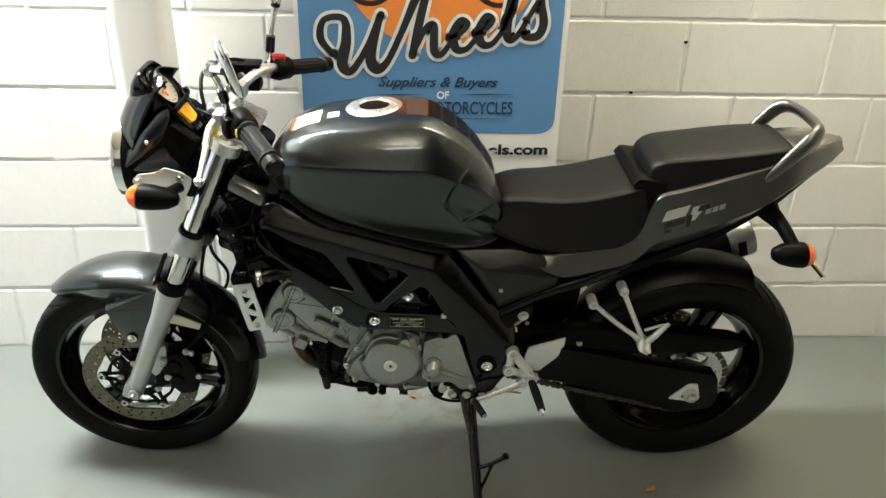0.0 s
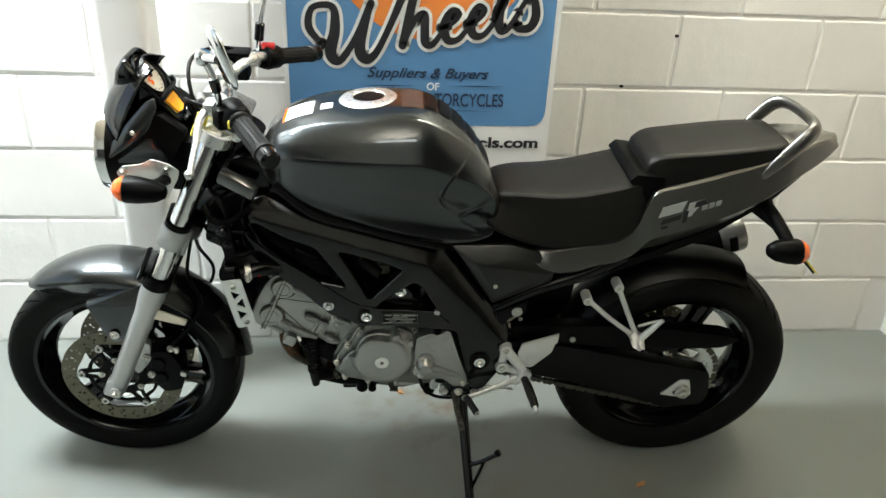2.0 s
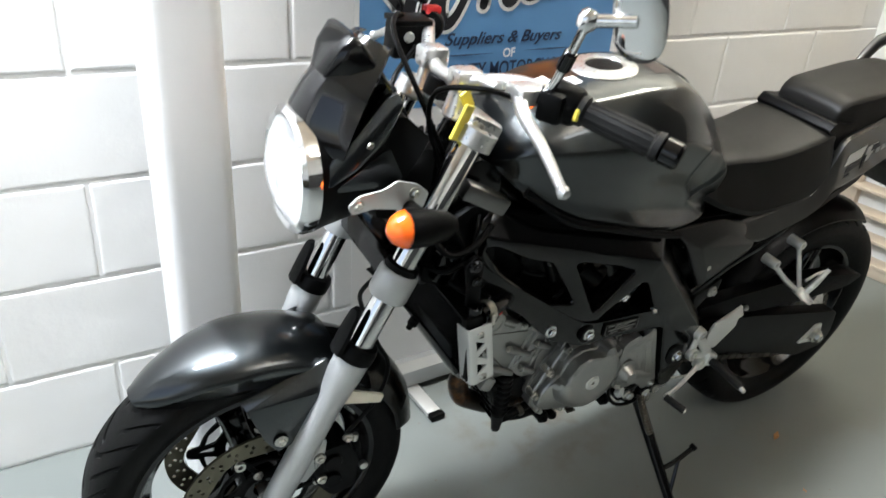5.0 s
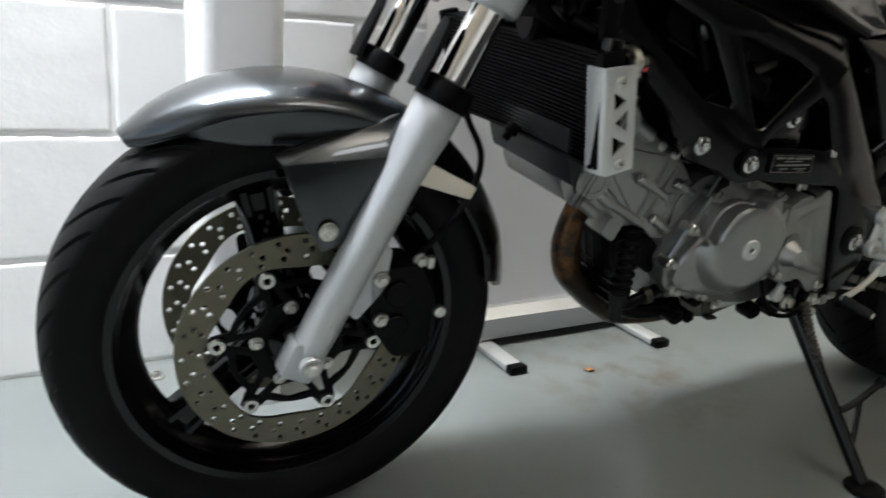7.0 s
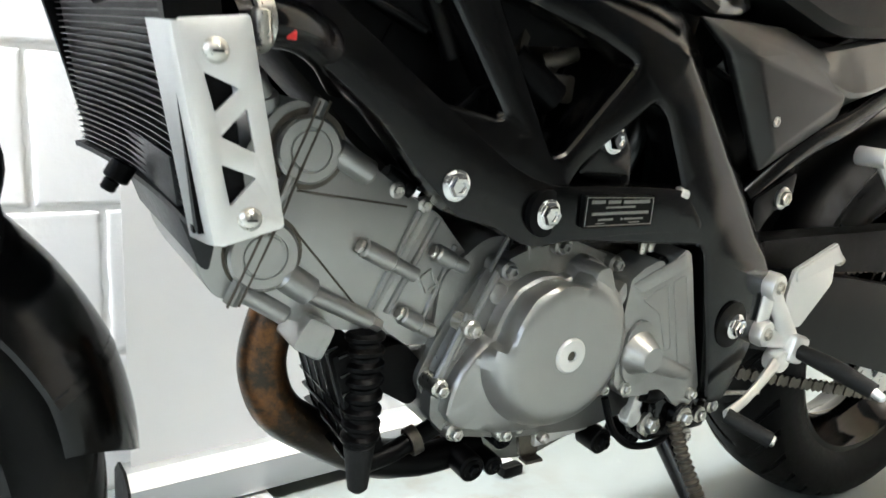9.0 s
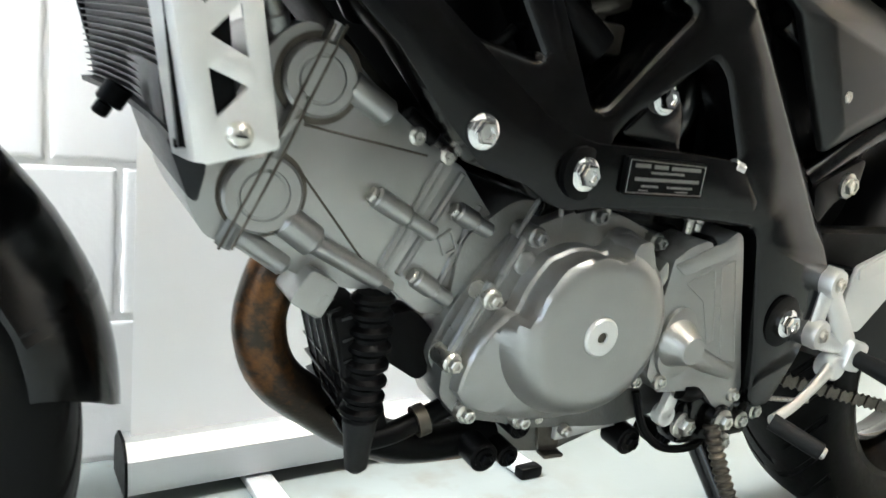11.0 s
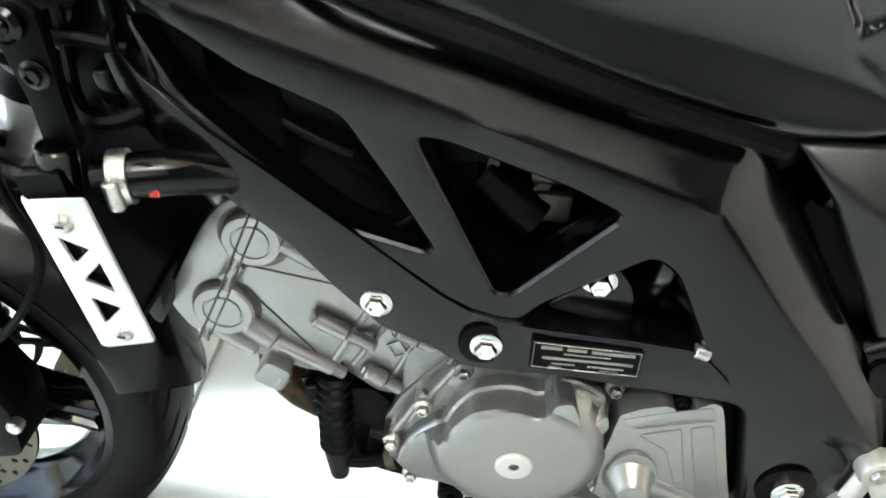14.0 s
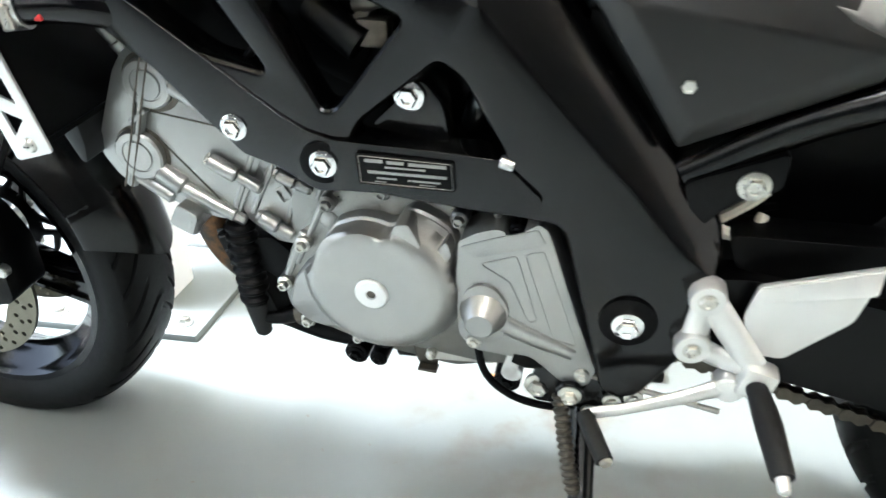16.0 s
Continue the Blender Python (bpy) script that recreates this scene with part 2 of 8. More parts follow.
def floor_mat():
    m = mat("grey_floor_paint", (0.156, 0.169, 0.159), 0.44, 0, 0, 0.09, 1.1, 0.12, 90, 0.1, spec=0.32)
    nt = m.node_tree
    p = nt.nodes["Principled BSDF"]
    tc = next(n for n in nt.nodes if n.type == "TEX_COORD")
    stain = nt.nodes.new("ShaderNodeTexNoise")
    stain.inputs["Scale"].default_value, stain.inputs["Detail"].default_value = 3.2, 8
    ramp = nt.nodes.new("ShaderNodeValToRGB")
    ramp.color_ramp.elements[0].position, ramp.color_ramp.elements[1].position = 0.56, 0.74
    mix = nt.nodes.new("ShaderNodeMix")
    mix.data_type = "RGBA"
    mix.inputs["B"].default_value = (0.150, 0.148, 0.128, 1)
    sc = nt.nodes.new("ShaderNodeMath")
    sc.operation = "MULTIPLY"
    sc.inputs[1].default_value = 0.8
    src = p.inputs["Base Color"].links[0].from_socket
    nt.links.new(tc.outputs["Object"], stain.inputs["Vector"])
    nt.links.new(stain.outputs["Fac"], ramp.inputs["Fac"])
    nt.links.new(ramp.outputs["Color"], sc.inputs[0])
    nt.links.new(sc.outputs[0], mix.inputs["Factor"])
    nt.links.new(src, mix.inputs["A"])
    # brown oil and rust marks under the engine
    near = nt.nodes.new("ShaderNodeVectorMath")
    near.operation = "DISTANCE"
    near.inputs[1].default_value = (0.16, -0.42, 0.0)
    fade = nt.nodes.new("ShaderNodeMapRange")
    fade.inputs["From Min"].default_value, fade.inputs["From Max"].default_value = 0.08, 0.30
    fade.inputs["To Min"].default_value, fade.inputs["To Max"].default_value = 1.0, 0.0
    blot = nt.nodes.new("ShaderNodeTexNoise")
    blot.inputs["Scale"].default_value, blot.inputs["Detail"].default_value = 14, 7
    br = nt.nodes.new("ShaderNodeValToRGB")
    br.color_ramp.elements[0].position, br.color_ramp.elements[1].position = 0.47, 0.70
    both = nt.nodes.new("ShaderNodeMath")
    both.operation = "MULTIPLY"
    mix0 = nt.nodes.new("ShaderNodeMix")
    mix0.data_type = "RGBA"
    mix0.inputs["B"].default_value = (0.115, 0.096, 0.072, 1)
    nt.links.new(tc.outputs["Object"], near.inputs[0])
    nt.links.new(near.outputs["Value"], fade.inputs["Value"])
    nt.links.new(tc.outputs["Object"], blot.inputs["Vector"])
    nt.links.new(blot.outputs["Fac"], br.inputs["Fac"])
    nt.links.new(br.outputs["Color"], both.inputs[0])
    nt.links.new(fade.outputs["Result"], both.inputs[1])
    nt.links.new(both.outputs[0], mix0.inputs["Factor"])
    nt.links.new(mix.outputs["Result"], mix0.inputs["A"])
    mix = mix0
    # small scuffs and grit
    grit = nt.nodes.new("ShaderNodeTexNoise")
    grit.inputs["Scale"].default_value, grit.inputs["Detail"].default_value = 45, 8
    gr = nt.nodes.new("ShaderNodeValToRGB")
    gr.color_ramp.elements[0].position, gr.color_ramp.elements[1].position = 0.69, 0.76
    mix2 = nt.nodes.new("ShaderNodeMix")
    mix2.data_type = "RGBA"
    mix2.inputs["B"].default_value = (0.14, 0.12, 0.09, 1)
    nt.links.new(tc.outputs["Object"], grit.inputs["Vector"])
    nt.links.new(grit.outputs["Fac"], gr.inputs["Fac"])
    nt.links.new(gr.outputs["Color"], mix2.inputs["Factor"])
    nt.links.new(mix.outputs["Result"], mix2.inputs["A"])
    nt.links.new(mix2.outputs["Result"], p.inputs["Base Color"])
    return m


M_FLOOR = floor_mat()


def glow(name, col, strength):
    m = bpy.data.materials.new(name)
    m.use_nodes = True
    p = m.node_tree.nodes["Principled BSDF"]
    p.inputs["Base Color"].default_value = (0.8, 0.8, 0.8, 1)
    p.inputs["Emission Color"].default_value = (*col, 1)
    p.inputs["Emission Strength"].default_value = strength
    return m


M_BULB = glow("lit_bulb", (1.0, 0.97, 0.9), 60)
M_MIRROR = mat("mirror_glass", (0.85, 0.86, 0.86), 0.02, 1.0, 0, 0.01, 10, rvar=0.01)
M_TUBE = glow("lit_tube", (1.0, 0.97, 0.92), 6)

# ---- mesh helpers ----


def finish(bm, sharp=38):
    bmesh.ops.recalc_face_normals(bm, faces=bm.faces)
    for f in bm.faces:
        f.smooth = True
    for e in bm.edges:
        if len(e.link_faces) == 2 and e.calc_face_angle(0) > radians(sharp):
            e.smooth = False


def part(name, bm, material, parent=None, label="", sharp=38):
    """Links a bmesh as one mesh object under a thing or a part."""
    finish(bm, sharp)
    me = bpy.data.meshes.new(name)
    bm.to_mesh(me)
    bm.free()
    me.materials.append(material)
    ob = new(name, me)
    ob.parent = parent
    if label:
        ob["label"] = label
    return ob


def join(*many):
    out = bmesh.new()
    for b in many:
        me = bpy.data.meshes.new("tmp")
        b.to_mesh(me)
        b.free()
        out.from_mesh(me)
        bpy.data.meshes.remove(me)
    return out


def bev(bm, w, seg=2, angle=30):
    es = [e for e in bm.edges if len(e.link_faces) == 2 and e.calc_face_angle(0) > radians(angle)]
    if es:
        bmesh.ops.bevel(bm, geom=es, offset=w, segments=seg, profile=0.5, affect="EDGES", clamp_overlap=True)
    return bm


def box(c, s, w=0.0, rot=None, seg=2):
    bm = bmesh.new()
    bmesh.ops.create_cube(bm, size=1.0)
    bmesh.ops.scale(bm, vec=s, verts=bm.verts)
    if w:
        bev(bm, w, seg)
    if rot:
        bmesh.ops.rotate(bm, cent=(0, 0, 0), matrix=Euler([radians(a) for a in rot]).to_matrix(), verts=bm.verts)
    bmesh.ops.translate(bm, vec=c, verts=bm.verts)
    return bm


def moved(bm, m):
    bmesh.ops.transform(bm, matrix=m, verts=bm.verts)
    return bm


def aim(direction):
    """Turns the z axis to a direction."""
    return Vector(direction).normalized().to_track_quat("Z", "Y").to_matrix().to_4x4()


def lathe(profile, c, direction=(0, 1, 0), seg=32, closed=False):
    """Revolves (radius, height) pairs round a line through c."""
    bm = bmesh.new()
    rings = []
    for r, h in profile:
        if r < 1e-6:
            rings.append([bm.verts.new((0, 0, h))])
        else:
            rings.append([bm.verts.new((r * math.cos(2 * math.pi * k / seg), r * math.sin(2 * math.pi * k / seg), h)) for k in range(seg)])
    pairs = list(zip(rings, rings[1:])) + ([(rings[-1], rings[0])] if closed else [])
    for a, b in pairs:
        for k in range(seg):
            n = (k + 1) % seg
            if len(a) == 1 and len(b) == 1:
                continue
            if len(a) == 1:
                bm.faces.new((a[0], b[k], b[n]))
            elif len(b) == 1:
                bm.faces.new((a[k], a[n], b[0]))
            else:
                bm.faces.new((a[k], a[n], b[n], b[k]))
    return moved(bm, Matrix.Translation(c) @ aim(direction))


def cyl(c, r, h, direction=(0, 1, 0), seg=24, w=0.0015, r2=None):
    """A capped cylinder from c along a direction, with eased rims."""
    q = r if r2 is None else r2
    return lathe([(0, 0), (r - w, 0), (r, w), (q, h - w), (q - w, h), (0, h)], c, direction, seg)


def bolt(c, r, direction=(0, -1, 0)):
    """Flanged hexagon bolt head."""
    flange = lathe([(0, -0.004), (r * 1.45, -0.004), (r * 1.45, 0.001), (r * 1.05, 0.0025), (0, 0.0025)], c, direction, 20)
    hexa = lathe([(0, 0.002), (r, 0.002), (r, r * 0.75), (r * 0.86, r * 0.95), (r * 0.55, r * 0.95), (r * 0.5, r * 0.7), (0, r * 0.7)], c, direction, 6)
    return join(flange, hexa)


def smooth(pts, n=6, closed=False):
    """Catmull-Rom through points."""
    p = [Vector(q) for q in pts]
    out, m = [], len(p)
    for i in range(m if closed else m - 1):
        a, b = p[i], p[(i + 1) % m]
        z = p[i - 1] if (i or closed) else a + (a - b)
        c = p[(i + 2) % m] if (i + 2 < m or closed) else b + (b - a)
        for k in range(n):
            t = k / n
            out.append(0.5 * (2 * a + (b - z) * t + (2 * z - 5 * a + 4 * b - c) * t * t + (3 * a - z - 3 * b + c) * t ** 3))
    if not closed:
        out.append(p[-1])
    return out


def sweep(pts, r, seg=10, n=5, cap=True, closed=False, flat=1.0):
    """A tube along a smoothed path; r may be a list of radii at the given points."""
    path = smooth(pts, n, closed) if n else [Vector(q) for q in pts]
    if isinstance(r, (list, tuple)):
        rr = [v.x for v in smooth([(q, 0, 0) for q in r], n)] if n else list(r)
    else:
        rr = [r] * len(path)
    bm, rings, up = bmesh.new(), [], None
    m = len(path)
    for i, q in enumerate(path):
        a, b = path[i - 1] if (i or closed) else q, path[(i + 1) % m] if (i + 1 < m or closed) else q
        d = (b - a).normalized()
        if up is None:
            up = Vector((0, 1, 0)) if abs(d.y) < 0.9 else Vector((0, 0, 1))
        up = (up - d * up.dot(d)).normalized()
        side = d.cross(up)
        rings.append([bm.verts.new(q + rr[i] * (flat * math.cos(2 * math.pi * k / seg) * up + math.sin(2 * math.pi * k / seg) * side)) for k in range(seg)])
    for a, b in list(zip(rings, rings[1:])) + ([(rings[-1], rings[0])] if closed else []):
        for k in range(seg):
            bm.faces.new((a[k], a[(k + 1) % seg], b[(k + 1) % seg], b[k]))
    if cap and not closed:
        bm.faces.new(rings[0]), bm.faces.new(rings[-1])
    return bm


def circle(x, z, r, n=12, turn=0.0):
    return [(x + r * math.cos(2 * math.pi * k / n + turn), z + r * math.sin(2 * math.pi * k / n + turn)) for k in range(n)]


def plate(outer, holes, y0, y1, w=0.0, seg=2):
    """A plate in the side plane (x, z) between two depths, with openings through it."""
    bm = bmesh.new()
    for loop in (outer, *holes):
        vs = [bm.verts.new((x, y0, z)) for x, z in loop]
        for a, b in zip(vs, vs[1:] + vs[:1]):
            bm.edges.new((a, b))
    bmesh.ops.triangle_fill(bm, use_beauty=True, use_dissolve=False, edges=bm.edges)
    geo = bmesh.ops.extrude_face_region(bm, geom=bm.faces[:])
    bmesh.ops.translate(bm, vec=(0, y1 - y0, 0), verts=[v for v in geo["geom"] if isinstance(v, bmesh.types.BMVert)])
    bmesh.ops.recalc_face_normals(bm, faces=bm.faces)
    if w:
        bev(bm, w, seg, 50)
    return bm


def rounded(pts, r, n=4):
    """A polygon (x, z) with its corners rounded by r."""
    out, m = [], len(pts)
    for i in range(m):
        p, a, b = Vector(pts[i]), Vector(pts[i - 1]), Vector(pts[(i + 1) % m])
        da, db = (a - p), (b - p)
        ra = min(r, da.length * 0.45, db.length * 0.45)
        s, e = p + da.normalized() * ra, p + db.normalized() * ra
        for k in range(n + 1):
            t = k / n
            q = s * (1 - t) ** 2 + p * 2 * t * (1 - t) + e * t * t
            out.append((q.x, q.y))
    return out


def loft(rings, cap=True, closed=True):
    bm = bmesh.new()
    vs = [[bm.verts.new(p) for p in ring] for ring in rings]
    n = len(vs[0])
    for a, b in zip(vs, vs[1:]):
        for k in range(n if closed else n - 1):
            bm.faces.new((a[k], a[(k + 1) % n], b[(k + 1) % n], b[k]))
    if cap and closed:
        bm.faces.new(vs[0]), bm.faces.new(vs[-1])
    return bm


def step(a, b, x):
    t = max(0.0, min(1.0, (x - a) / (b - a)))
    return t * t * (3 - 2 * t)


def table(xs, ys, x):
    return float(np.interp(x, xs, ys))


def curve(xs, ys, x):
    """A smooth curve through the given points."""
    i = max(0, min(len(xs) - 2, int(np.searchsorted(xs, x)) - 1))
    slopes = [(ys[k + 1] - ys[k]) / (xs[k + 1] - xs[k]) for k in range(len(xs) - 1)]

    def tangent(k):
        if k == 0 or k == len(xs) - 1:
            return slopes[0] if k == 0 else slopes[-1]
        h0, h1 = xs[k] - xs[k - 1], xs[k + 1] - xs[k]
        return (slopes[k - 1] * h1 + slopes[k] * h0) / (h0 + h1)

    h = xs[i + 1] - xs[i]
    t = max(0.0, min(1.0, (x - xs[i]) / h))
    t2, t3 = t * t, t * t * t
    return ys[i] * (2 * t3 - 3 * t2 + 1) + tangent(i) * h * (t3 - 2 * t2 + t) + ys[i + 1] * (3 * t2 - 2 * t3) + tangent(i + 1) * h * (t3 - t2)


def thing(name, label, category, m=None, group="", kind=""):
    ob = tagged(new(name), label, category, group, kind)
    if m is not None:
        ob.matrix_world = m
    return ob


# ---- the room ----
CEIL, LEFT, RIGHT, BACK = 3.38, -3.4, 1.93, -4.6
WALL = pose(0.0, -0.049, 0.0, 0.0, 0.0, -1.5)


def slab(name, lo, hi, material, kind="structure", label=""):
    c, s = [(a + b) / 2 for a, b in zip(lo, hi)], [b - a for a, b in zip(lo, hi)]
    ob = part(name, box(c, s), material)
    return tagged(ob, label, kind=kind)


slab("floor", (LEFT - 0.2, BACK - 0.2, -0.12), (RIGHT + 0.2, 0.16, 0.0), M_FLOOR, label="grey painted concrete floor with scuffs and grit")
slab("ceiling", (LEFT - 0.2, BACK - 0.2, CEIL), (RIGHT + 0.2, 0.16, CEIL + 0.12), M_CEILING)
wall_far = slab("wall_north", (LEFT - 0.2, 0.0022, 0.0), (RIGHT + 0.3, 0.14, CEIL), M_MORTAR, label="white painted concrete block wall with filled joints")
wall_far.matrix_world = WALL
# unseen wall, dark below and pale above to set what the bike reflects
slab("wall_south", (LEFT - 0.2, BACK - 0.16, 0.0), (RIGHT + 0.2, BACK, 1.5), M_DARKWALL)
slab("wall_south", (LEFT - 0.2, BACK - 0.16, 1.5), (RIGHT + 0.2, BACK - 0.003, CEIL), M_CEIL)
slab("wall_east", (RIGHT, -1.9, 0.0), (RIGHT + 0.15, -0.09, CEIL), M_CEIL)
# unseen stretch, kept dark so the frame reflects little light
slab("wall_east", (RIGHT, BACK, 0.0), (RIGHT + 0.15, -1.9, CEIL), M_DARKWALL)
# west wall with an open doorway
slab("wall_west", (LEFT - 0.15, -0.45, 0.0), (LEFT, 0.06, CEIL), M_CEIL)
slab("wall_west", (LEFT - 0.15, BACK, 0.0), (LEFT, -2.75, CEIL), M_CEIL)
slab("wall_west", (LEFT - 0.15, -2.75, 2.65), (LEFT, -0.45, CEIL), M_CEIL)


def roller_shutter():
    t = thing("roller_shutter", "brown-grey steel roller shutter, closed, in the side wall", "roller shutter", kind="structure")
    n = 26
    for i in range(n):
        z = 0.05 + i * 0.092
        part("slat", moved(sweep([(0, -1.85, z), (0, -0.22, z)], 0.045, 10, 0, flat=0.35), Matrix.Translation((RIGHT - 0.014, 0, 0))), M_SHUTTER, t)
    part("bottom_rail", box((RIGHT - 0.03, -1.04, 0.025), (0.04, 1.64, 0.05), 0.004), M_SHUTTER, t)
    for y in (-1.88, -0.215):
        part("guide_rail", box((RIGHT - 0.02, y, 1.25), (0.04, 0.06, 2.5), 0.004), M_SHUTTER, t)


roller_shutter()


def tube_fitting(x, y):
    t = thing("ceiling_light", "white hanging tube fitting with a lit diffuser", "ceiling light", group="ceiling lights")
    part("batten", box((x, y, 2.885), (1.34, 0.34, 0.07), 0.01), M_COLUMN, t)
    for dx in (-0.5, 0.5):
        part("hanger_rod", cyl((x + dx, y, 2.915), 0.006, CEIL - 2.915, (0, 0, 1), 8), M_COLUMN, t)
    part("diffuser", box((x, y, 2.843), (1.27, 0.30, 0.014), 0.003), M_TUBE, t)


for tx, ty, watts, tint in TUBES:
    tube_fitting(tx, ty)


def column():
    t = thing("steel_column", "white painted steel box column bolted to the floor", "column", kind="structure")
    x0, x1, y0, y1, r = -0.688, -0.556, -0.304, -0.168, 0.026
    prof = rounded([(x0, y0), (x1, y0), (x1, y1), (x0, y1)], r, 5)
    part("shaft", loft([[(x, y, z) for x, y in prof] for z in (0.014, CEIL)]), M_COLUMN, t)
    base = moved(plate(rounded([(-0.785, -0.378), (-0.452, -0.372), (-0.452, -0.072), (-0.785, -0.078)], 0.004, 2), [], 0, 0.014, 0.002), Matrix(((1, 0, 0, 0), (0, 0, 1, 0), (0, 1, 0, 0), (0, 0, 0, 1))))
    part("base_plate", base, M_FLOOR, t, "grey painted steel plate")
    for x, y in ((-0.745, -0.130), (-0.490, -0.336), (-0.742, -0.345), (-0.490, -0.125)):
        part("anchor_bolt", bolt((x, y, 0.016), 0.010, (0, 0, 1)), M_STEEL, t)


column()


# ---- the motorcycle: x to its tail, y to its far side, z up; wheels' contact line at z = 0 ----
bike = thing("motorcycle", "graphite grey naked motorcycle with black frame, leaning on its side stand", "motorcycle", pose(0.0625, -0.5744, 0.0, 6.0, 0.0, -3.0))
FA, RA = Vector((-0.697, 0.0, 0.290)), Vector((0.7285, 0.0, 0.310))


def tyre_mesh(c, R, half, rim, n, lean_k, count):
    """A tyre whose tread has slanted grooves."""
    prof = [(rim, -half * 0.68), (rim + 0.012, -half * 0.86), (rim + (R - rim) * 0.45, -half), (rim + (R - rim) * 0.62, -half * 0.985)]
    k = 26
    for i in range(k + 1):
        a = -1 + 2 * i / k
        prof.append((R - (R - rim) * 0.33 * abs(a) ** 2.1, half * 0.97 * math.sin(a * math.pi / 2 * 0.97)))
    prof += [(r, -y) for r, y in reversed(prof[:4])]
    bm = bmesh.new()
    rings = []
    pitch = n // count
    for j in range(n):
        th = 2 * math.pi * j / n
        ring = []
        for r, y in prof:
            u = abs(y) / half
            tread = r > rim + (R - rim) * 0.6
            # the mesh leans with the grooves; every second groove is shorter
            a = th - lean_k * (min(u, 0.92) ** 1.4 if tread else 0.92 ** 1.4) * 2 * math.pi / count
            k = j if y < 0 else j + pitch // 2
            near_end = 0.10 if (k // pitch) % 2 else 0.34
            if tread and k % pitch < pitch * 0.17 and near_end < u < 0.90:
                r -= 0.0045
            ring.append(bm.verts.new((c.x + r * math.cos(a), c.y + y, c.z + r * math.sin(a))))
        rings.append(ring)
    for j in range(n):
        a, b = rings[j], rings[(j + 1) % n]
        for i in range(len(prof) - 1):
            bm.faces.new((a[i], b[i], b[i + 1], a[i + 1]))
    return bm


def rim_mesh(c, r, half):
    well = r - 0.03
    prof = [(r + 0.011, -half), (r + 0.010, -half - 0.004), (r - 0.004, -half - 0.003), (r - 0.010, -half + 0.006), (r - 0.016, -half * 0.55), (well, -half * 0.35), (well - 0.006, 0),
            (well, half * 0.35), (r - 0.016, half * 0.55), (r - 0.010, half - 0.006), (r - 0.004, half + 0.003), (r + 0.010, half + 0.004), (r + 0.011, half), (r, half * 0.8), (r - 0.006, 0), (r, -half * 0.8)]
    return lathe(prof, c, (0, 1, 0), 72, closed=True)


def spoke_mesh(c, a, r0, r1, w0, w1, d0, d1):
    """One broad spoke with a hollow face, at an angle in the side plane."""
    rings = []
    u, s = Vector((math.cos(a), 0, math.sin(a))), Vector((-math.sin(a), 0, math.cos(a)))
    for k in range(7):
        t = k / 6
        r = r0 + (r1 - r0) * t
        w = w0 + (w1 - w0) * t * t + 0.012 * (1 - t) ** 3
        d = d0 + (d1 - d0) * t
        prof = [(-w, -d * 0.6), (-w * 0.72, -d), (-w * 0.45, -d), (-w * 0.3, -d * 0.72), (w * 0.3, -d * 0.72), (w * 0.45, -d), (w * 0.72, -d), (w, -d * 0.6), (w, d * 0.6), (w * 0.7, d), (-w * 0.7, d), (-w, d * 0.6)]
        rings.append([c + u * r + s * x + Vector((0, y, 0)) for x, y in prof])
    return loft(rings)


def disc_mesh(c, y, r0, r1, th, holes_rows):
    """A drilled brake disc with a scalloped inner edge."""
    n = 96
    outer = circle(c.x, c.z, r1, n)
    inner = [(c.x + (r0 + 0.004 * math.cos(6 * 2 * math.pi * k / n)) * math.cos(2 * math.pi * k / n), c.z + (r0 + 0.004 * math.cos(6 * 2 * math.pi * k / n)) * math.sin(2 * math.pi * k / n)) for k in range(n)]
    holes = []
    for row, count in holes_rows:
        for k in range(count):
            a = 2 * math.pi * (k + 0.5 * (row > (r0 + r1) / 2)) / count + row * 7
            holes.append(circle(c.x + row * math.cos(a), c.z + row * math.sin(a), 0.0038, 8))
    return plate(outer, [inner, *holes], y - th / 2, y + th / 2)


def carrier_mesh(c, y, r0, r1, n, turn, th):
    """The spider that carries a disc: a hub ring, forked arms out to the lugs and arches between them."""
    outer, m = [], 144
    for k in range(m):
        a = 2 * math.pi * k / m
        off = abs((a - turn + math.pi / n) % (2 * math.pi / n) - math.pi / n)
        r = r1 - 0.013 + 0.022 * step(0.19, 0.07, off)
        outer.append((c.x + r * math.cos(a), c.z + r * math.sin(a)))

    def hole(corners, r):
        return rounded([(c.x + q * math.cos(b), c.z + q * math.sin(b)) for q, b in corners], r, 3)

    holes = [circle(c.x, c.z, r0 - 0.008, 30)]
    for k in range(n):
        a = turn + 2 * math.pi * k / n
        holes.append(hole([(r0 + 0.014, a - 0.13), (r1 - 0.013, a - 0.03), (r1 - 0.013, a + 0.03), (r0 + 0.014, a + 0.13)], 0.003))
        b = a + math.pi / n
        holes.append(hole([(r0 + 0.014, b - 0.22), (r1 - 0.022, b - 0.36), (r1 - 0.019, b), (r1 - 0.022, b + 0.36), (r0 + 0.014, b + 0.22), (r0 + 0.012, b)], 0.004))
    return plate(outer, holes, y - th / 2, y + th / 2, 0.0012)


